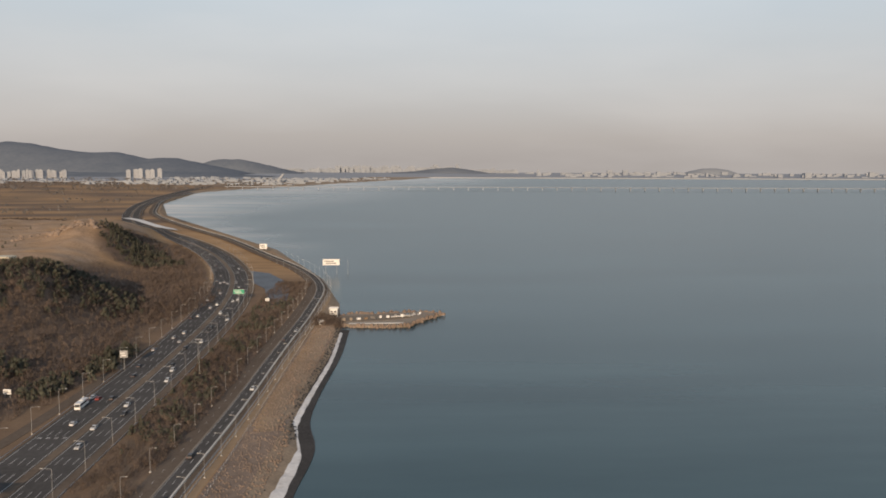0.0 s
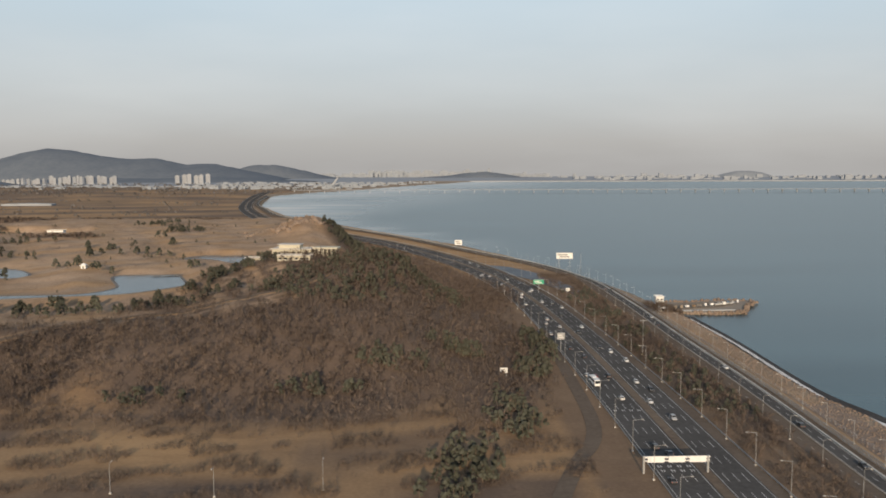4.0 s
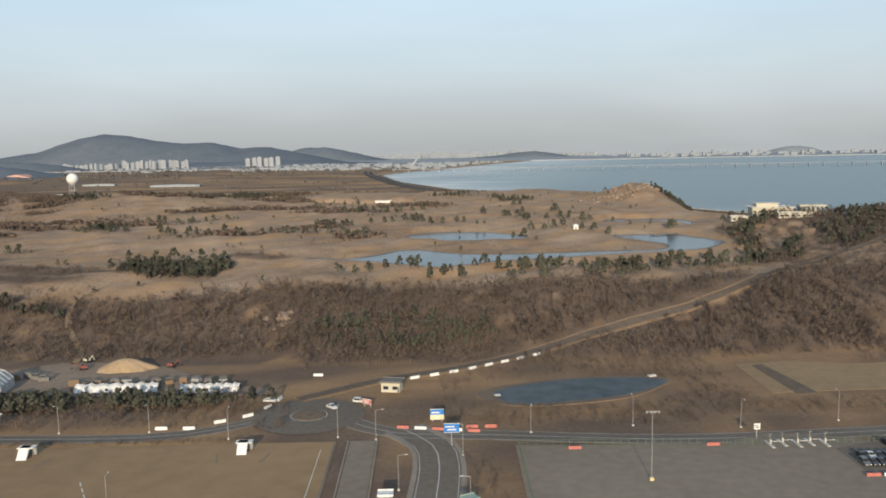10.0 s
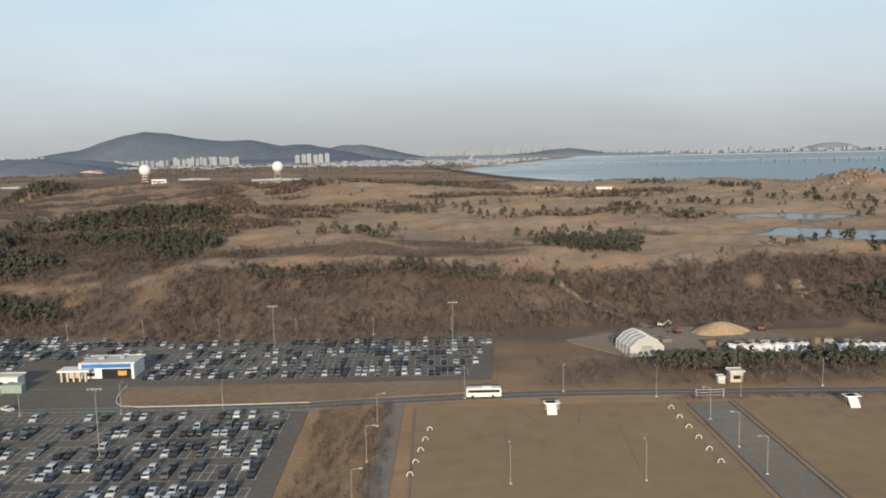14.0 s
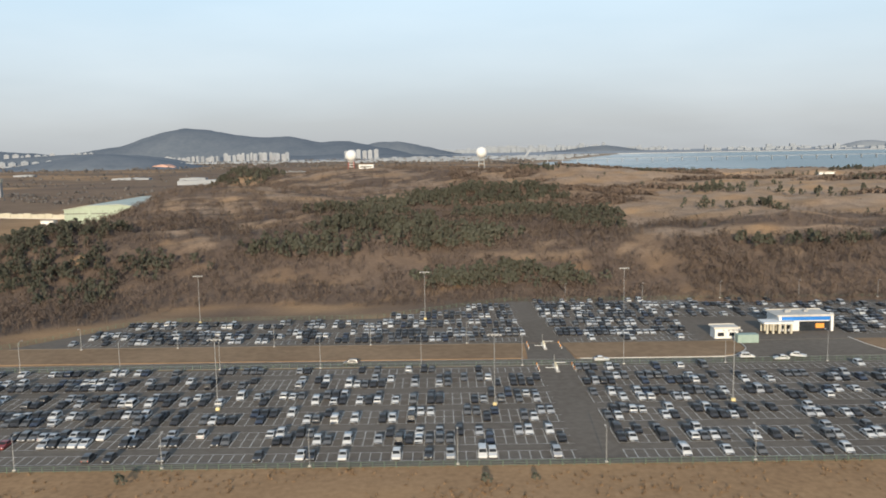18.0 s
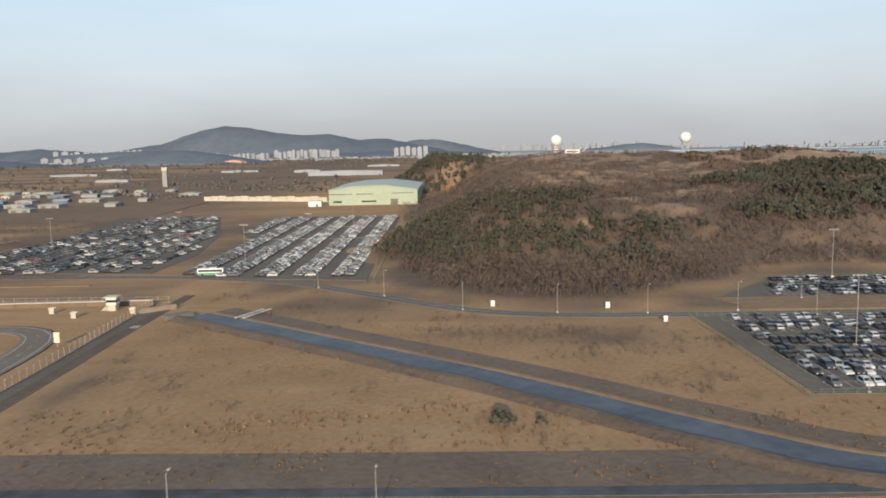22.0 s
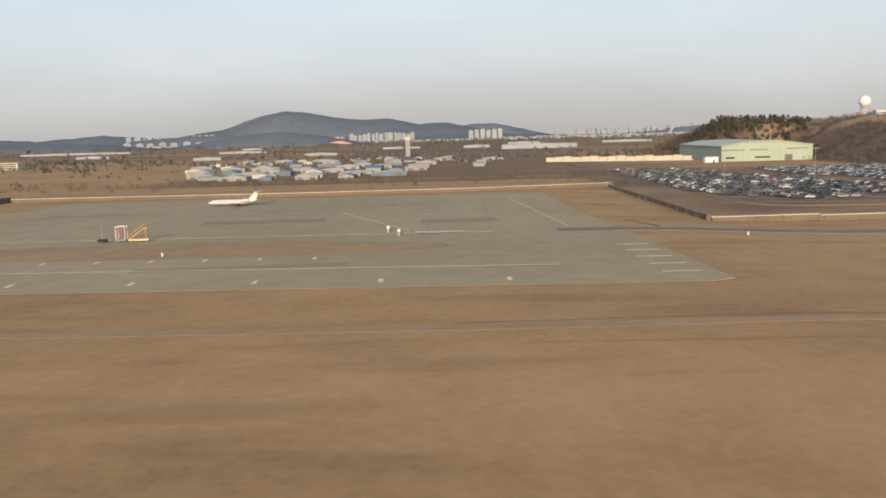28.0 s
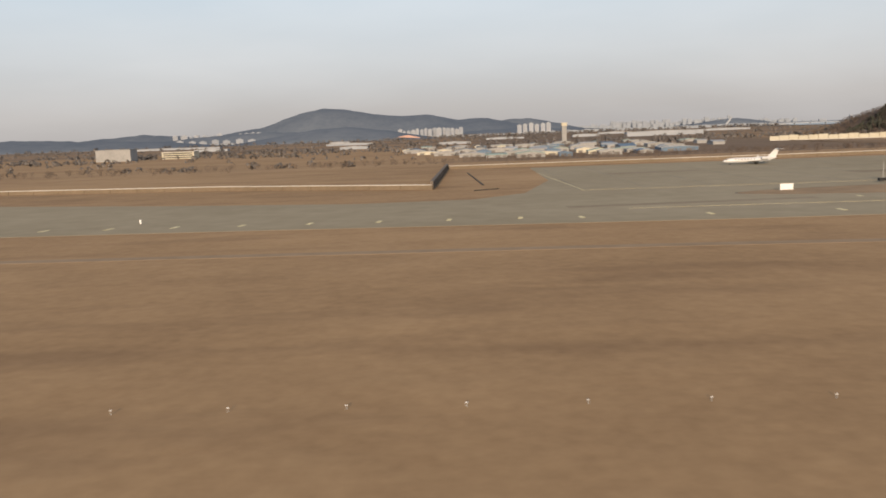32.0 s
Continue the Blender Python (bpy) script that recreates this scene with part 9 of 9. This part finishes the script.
# ---- cars ----
def car_shell(L=4.6, W=1.82, H=1.46, cab=(-0.95, -0.25, 1.15, 1.85), hood=0.92, boot=0.98):
    """One closed body of a car, front towards -y: sections of (y, half width, height)."""
    f0, f1, r1, r0 = cab
    sec = [(-L / 2, W * 0.42, 0.62), (-L / 2 + 0.12, W * 0.47, 0.78), (f0, W / 2, hood), (f1, W * 0.40, H), ((f1 + r1) / 2, W * 0.41, H + 0.03), (r1, W * 0.40, H - 0.02), (r0, W / 2, boot), (L / 2 - 0.1, W * 0.47, boot - 0.06), (L / 2, W * 0.42, 0.65)]
    s = Shape()
    for y, w, z in sec:
        wl = W / 2 if abs(y) < L / 2 - 0.05 else W * 0.43
        s.v += [(-wl, y, 0.28), (-wl, y, min(z, 0.85)), (-w, y, z), (w, y, z), (wl, y, min(z, 0.85)), (wl, y, 0.28)]
    n = 6
    for k in range(len(sec) - 1):
        for i in range(n):
            j = (i + 1) % n
            a, b, c, d = k * n + i, k * n + j, (k + 1) * n + j, (k + 1) * n + i
            s.f += [(a, b, c), (a, c, d)]
    for base, flip in ((0, False), ((len(sec) - 1) * n, True)):
        for i in range(1, n - 1):
            t = (base, base + i, base + i + 1)
            s.f.append(t[::-1] if flip else t)

    def lerp(p, q, t):
        return tuple(a + (b - a) * t for a, b in zip(p, q))
    g = {}
    lift = 0.025

    def pane(k, name, up):
        a, b = sec[k], sec[k + 1]
        q = [(-a[1] * 0.9, a[0], a[2]), (a[1] * 0.9, a[0], a[2]), (b[1] * 0.9, b[0], b[2]), (-b[1] * 0.9, b[0], b[2])]
        g[name] = Shape().add([(x, y + up[0], z + up[1]) for x, y, z in (lerp(q[0], q[3], 0.1), lerp(q[1], q[2], 0.1), lerp(q[1], q[2], 0.92), lerp(q[0], q[3], 0.92))], [(0, 1, 2), (0, 2, 3)])
    pane(2, "windscreen", (-lift, lift))
    pane(5, "rear_window", (lift, lift))
    for s_, nm in ((-1, "side_window"), (1, "side_window_far")):
        lo, hi = 0.95, H - 0.12
        wlo, whi = W / 2 * 0.985 + 0.02, W * 0.415 + 0.02
        g[nm] = Shape().add([(s_ * wlo, f0 + 0.22, lo), (s_ * wlo, r0 - 0.3, lo), (s_ * whi, r1 - 0.1, hi), (s_ * whi, f1 + 0.08, hi)], [(0, 1, 2), (0, 2, 3)])
    wheel = Shape()
    for i in range(8):
        a0, a1 = 2 * math.pi * i / 8, 2 * math.pi * (i + 1) / 8
        p = [(x, 0.33 * math.sin(a), 0.33 * math.cos(a)) for x in (-0.11, 0.11) for a in (a0, a1)]
        wheel.add(p, [(0, 1, 3), (0, 3, 2)])
        wheel.add([(-0.11, 0, 0), p[0], p[1]], [(0, 2, 1)])
        wheel.add([(0.11, 0, 0), p[2], p[3]], [(0, 1, 2)])
    return s, g, wheel


SEDAN = car_shell()
WAGON = car_shell(4.55, 1.86, 1.68, (-1.15, -0.5, 1.75, 2.15), 1.02, 1.1)
VAN = car_shell(5.0, 1.95, 1.95, (-1.75, -1.15, 2.2, 2.42), 1.15, 1.25)
TYPES = ((SEDAN, "sedan"), (WAGON, "off-road car"), (VAN, "van"))
MESHES = {}
for ti_, (tmpl, nm) in enumerate(TYPES):
    for ci_ in range(len(PAINTS)):
        MESHES[ti_, ci_] = mesh_of("car_body", tmpl[0], PAINTS[ci_])
    for pn in tmpl[1]:
        MESHES[ti_, pn] = mesh_of("car_" + pn, tmpl[1][pn], CAR_GLASS)
    for s_ in (-0.62, 0.62):
        lamp_ = Shape().box(s_, -(4.6 if ti_ < 2 else 5.0) / 2 + 0.03, 0.58, 0.34, 0.1, 0.14)
        MESHES[ti_, "lamp", s_ > 0] = mesh_of("car_headlight", lamp_, WHITE)
    for s_ in (-0.68, 0.68):
        tail_ = Shape().box(s_, (4.6 if ti_ < 2 else 5.0) / 2 - 0.05, 0.68, 0.26, 0.1, 0.16)
        MESHES[ti_, "tail", s_ > 0] = mesh_of("car_tail_light", tail_, RED)
WHEEL = mesh_of("car_wheel", SEDAN[2], BLACK)
COLOURS = ("white", "black", "silver", "dark grey", "dark blue", "dark red")


def car(x, y, z, turn, ti_, ci_, where):
    t_ = thing("car", "%s %s %s" % (COLOURS[ci_], TYPES[ti_][1], where), "car", x, y, z, turn, "cars")
    part("body", MESHES[ti_, ci_], None, t_)
    for pn in ("windscreen", "rear_window", "side_window", "side_window_far"):
        o = part(pn.replace("_far", ""), MESHES[ti_, pn], None, t_)
    for side_ in (False, True):
        part("headlight", MESHES[ti_, "lamp", side_], None, t_)
        part("tail_light", MESHES[ti_, "tail", side_], None, t_)
    for wx in (-0.78, 0.78):
        for wy in (-1.4, 1.4):
            o = part("wheel", WHEEL, None, t_)
            o.location = (wx * S, wy * S, 0.33 * S)
    return t_


rc = random.Random(21)


def pick_car():
    return rc.choices((0, 1, 2), (0.6, 0.33, 0.07))[0], rc.choices(range(6), (0.265, 0.375, 0.10, 0.22, 0.036, 0.004))[0]


singles, crowd = [], []


def fill(blocks, share, single_below):
    """Cars in the painted bays, as thickly as share(x, y) says."""
    for x0, x1, base, lean, rows in blocks:
        for i in range(int((x1 - x0) / BAY)):
            x = x0 + (i + 0.5) * BAY
            for k in range(rows):
                y = row_y(base, x, lean) + 4.9 * k + 2.45
                if rc.random() < share(x, y):
                    item = (x + rc.uniform(-.1, .1), y + rc.uniform(-.25, .2), 0.16, (180 if rc.random() < 0.2 else 0) + rc.uniform(-1.5, 1.5), *pick_car())
                    (singles if y < single_below and len(singles) < 75 else crowd).append(item)


def share_a(x, y):
    w = 0.58 if x < -1215 else 0.45 if x < -1102 else 0.52 if x < -1060 else 0.36 if x < -985 else 0.44 + 0.1 * (x > -960)
    return w * (0.62 if y < 176 or y > 236 else 1.0)


def share_b(x, y):
    w = 0.56 if x < -1160 else 0.74 if x < -1101 else 0.8 if x < -1050 else 0.45 if x < -945 else 0.55 if x < -915 else 0.6
    return w * (0.5 if y < 279 or y > 338 else 1.0)


fill(A_BLOCKS, share_a, 188)
fill(B_BLOCKS, share_b, 0)
# the gated lot: tight rows
for x0, x1, base, k_ in ((-512, -437, 225.2, 0), (-522, -441, 215.8, 1), (-524, -442, 210.9, 2), (-474, -405, 201.0, 3), (-474, -400, 196.0, 4)):
    for i in range(int((x1 - x0) / 2.3)):
        x = x0 + i * 2.3
        y = base - 0.045 * (x + 504) + 2.3
        if rc.random() < (0.93 if k_ < 3 else 0.7):
            white_ = 0.15 if x < -498 else 0.62
            item = (x, y, 0.2, 0, rc.choices((0, 1), (0.8, 0.2))[0], 0 if rc.random() < white_ else rc.choice((1, 1, 1, 3)))
            (singles if k_ in (1, 2) and len(singles) < 115 else crowd).append(item)
# storage parks before the hangar: rows run away from the airfield
for col in range(6):
    for side_ in (-2.6, 2.6):
        x = -1419 - 16.6 * col + side_ * 1.0
        y = 340 + col * 1.5
        stop = 634
        if col == 4:
            y = 352
        while y < stop:
            if rc.random() < (0.95 if col < 5 else 0.85) and not (col == 5 and y < 525) and not (486 < y < 490):
                crowd.append((x + rc.uniform(-.2, .2), y, 0.16, 90 + (180 if rc.random() < .5 else 0), rc.choices((0, 1, 2), (0.55, 0.4, 0.05))[0], rc.choices(range(6), (0.24, 0.30, 0.18, 0.24, 0.03, 0.01))[0]))
            y += 2.55
for i in range(22):
    for j in range(60):
        x, y = -1612 + 4.9 * i + (0.9 if i % 2 else 0), 362 + 5.2 * j
        left = np.interp(y, [366, 392, 676], [-1590, -1612, -1642])
        right = np.interp(y, [356, 420, 520, 662], [-1508, -1507, -1522, -1562])
        if left + 2 < x < right - 2 and y < 660 and rc.random() < 0.74 and i % 5 != 4:
            crowd.append((x, y, 0.16, 90 * (1 if rc.random() < 0.8 else 0), rc.choices((0, 1), (0.6, 0.4))[0], rc.choices(range(6), (0.10, 0.38, 0.12, 0.34, 0.05, 0.01))[0]))
# on the roads
for line, off_, head, n, a, b in ((HIGHWAY, -14.4, 0, 13, 250, 1500), (HIGHWAY, -11.0, 0, 17, 262, 1500), (HIGHWAY, -7.7, 0, 15, 240, 1500), (HIGHWAY, -4.5, 0, 9, 300, 1500), (HIGHWAY, 3.2, 180, 9, 220, 1500), (HIGHWAY, 6.0, 180, 15, 205, 1500), (HIGHWAY, 9.2, 180, 17, 250, 1500), (HIGHWAY, 12.3, 180, 9, 290, 1500), (COAST_ROAD, 1.6, 180, 4, 190, 700), (COAST_ROAD, -1.4, 0, 3, 250, 800)):
    for q in beside(line, off_, (b - a) / n, a + 17 * n % 31 + off_ * 3, b, 0):
        slide = rc.uniform(-28, 28)
        q = beside(line, off_, 1e5, max(60.0, q[1] - 60 + slide), 1e4, 0)[0]
        ti_, ci_ = pick_car()
        singles.append((q[0], q[1], 0.14, q[2] + 90 + head, ti_, ci_))
for q in ((-1036.6, 248.9, 88, 1, 0), (-1027, 246, -90, 0, 0), (-1020.5, 249, 60, 0, 0), (-668, 281, 75, 1, 0), (-700, 284, 80, 0, 0), (-677, 275, 40, 0, 0), (-1082, 248.6, 90, 0, 0), (-1160, 249.5, -90, 1, 3)):
    singles.append((q[0], q[1], 0.2, q[2], q[3], q[4]))

for q in singles[:299]:
    on_road = q[0] > -300
    car(*q, "driving on the road" if on_road else "parked in a marked bay")

crowd += singles[299:]
# the rest of the cars, body by body in one mesh for each paint
ca_ = np.array([c[:4] for c in crowd])
ct_ = np.array([c[4] for c in crowd])
cc_ = np.array([c[5] for c in crowd])
rest = thing("parked_cars", "rows of parked cars filling the car parks", "cars", kind="stuff")
one = np.ones(len(crowd))
for ci_ in range(len(PAINTS)):
    lots = []
    for ti_ in range(3):
        s = (ct_ == ti_) & (cc_ == ci_)
        if s.any():
            lots.append(spread(TYPES[ti_][0][0], ca_[s, :3], one[s], np.radians(ca_[s, 3])))
    if lots:
        ob = new("bodies", big_mesh("bodies", *joined(*lots), PAINTS[ci_]))
        ob.parent = rest
        tagged(ob, kind="stuff")
lots, wl_ = [], []
for ti_ in range(3):
    s = ct_ == ti_
    if s.any():
        for pn in TYPES[ti_][0][1]:
            lots.append(spread(TYPES[ti_][0][1][pn], ca_[s, :3], one[s], np.radians(ca_[s, 3])))
low = Shape()
for wx in (-0.8, 0.8):
    for wy in (-1.4, 1.4):
        s_ = 1 if wx > 0 else -1
        low.add([(wx + 0.12 * s_, wy + 0.33 * math.cos(math.pi * i / 3), 0.33 + 0.33 * math.sin(math.pi * i / 3)) for i in range(6)], [(0, i, i + 1) if s_ > 0 else (0, i + 1, i) for i in range(1, 5)])
wl_.append(spread(low, ca_[:, :3], one, np.radians(ca_[:, 3])))
for nm, lot_, mat in (("windows", lots, CAR_GLASS), ("wheels", wl_, BLACK)):
    ob = new(nm, big_mesh(nm, *joined(*lot_), mat))
    ob.parent = rest
    tagged(ob, kind="stuff")
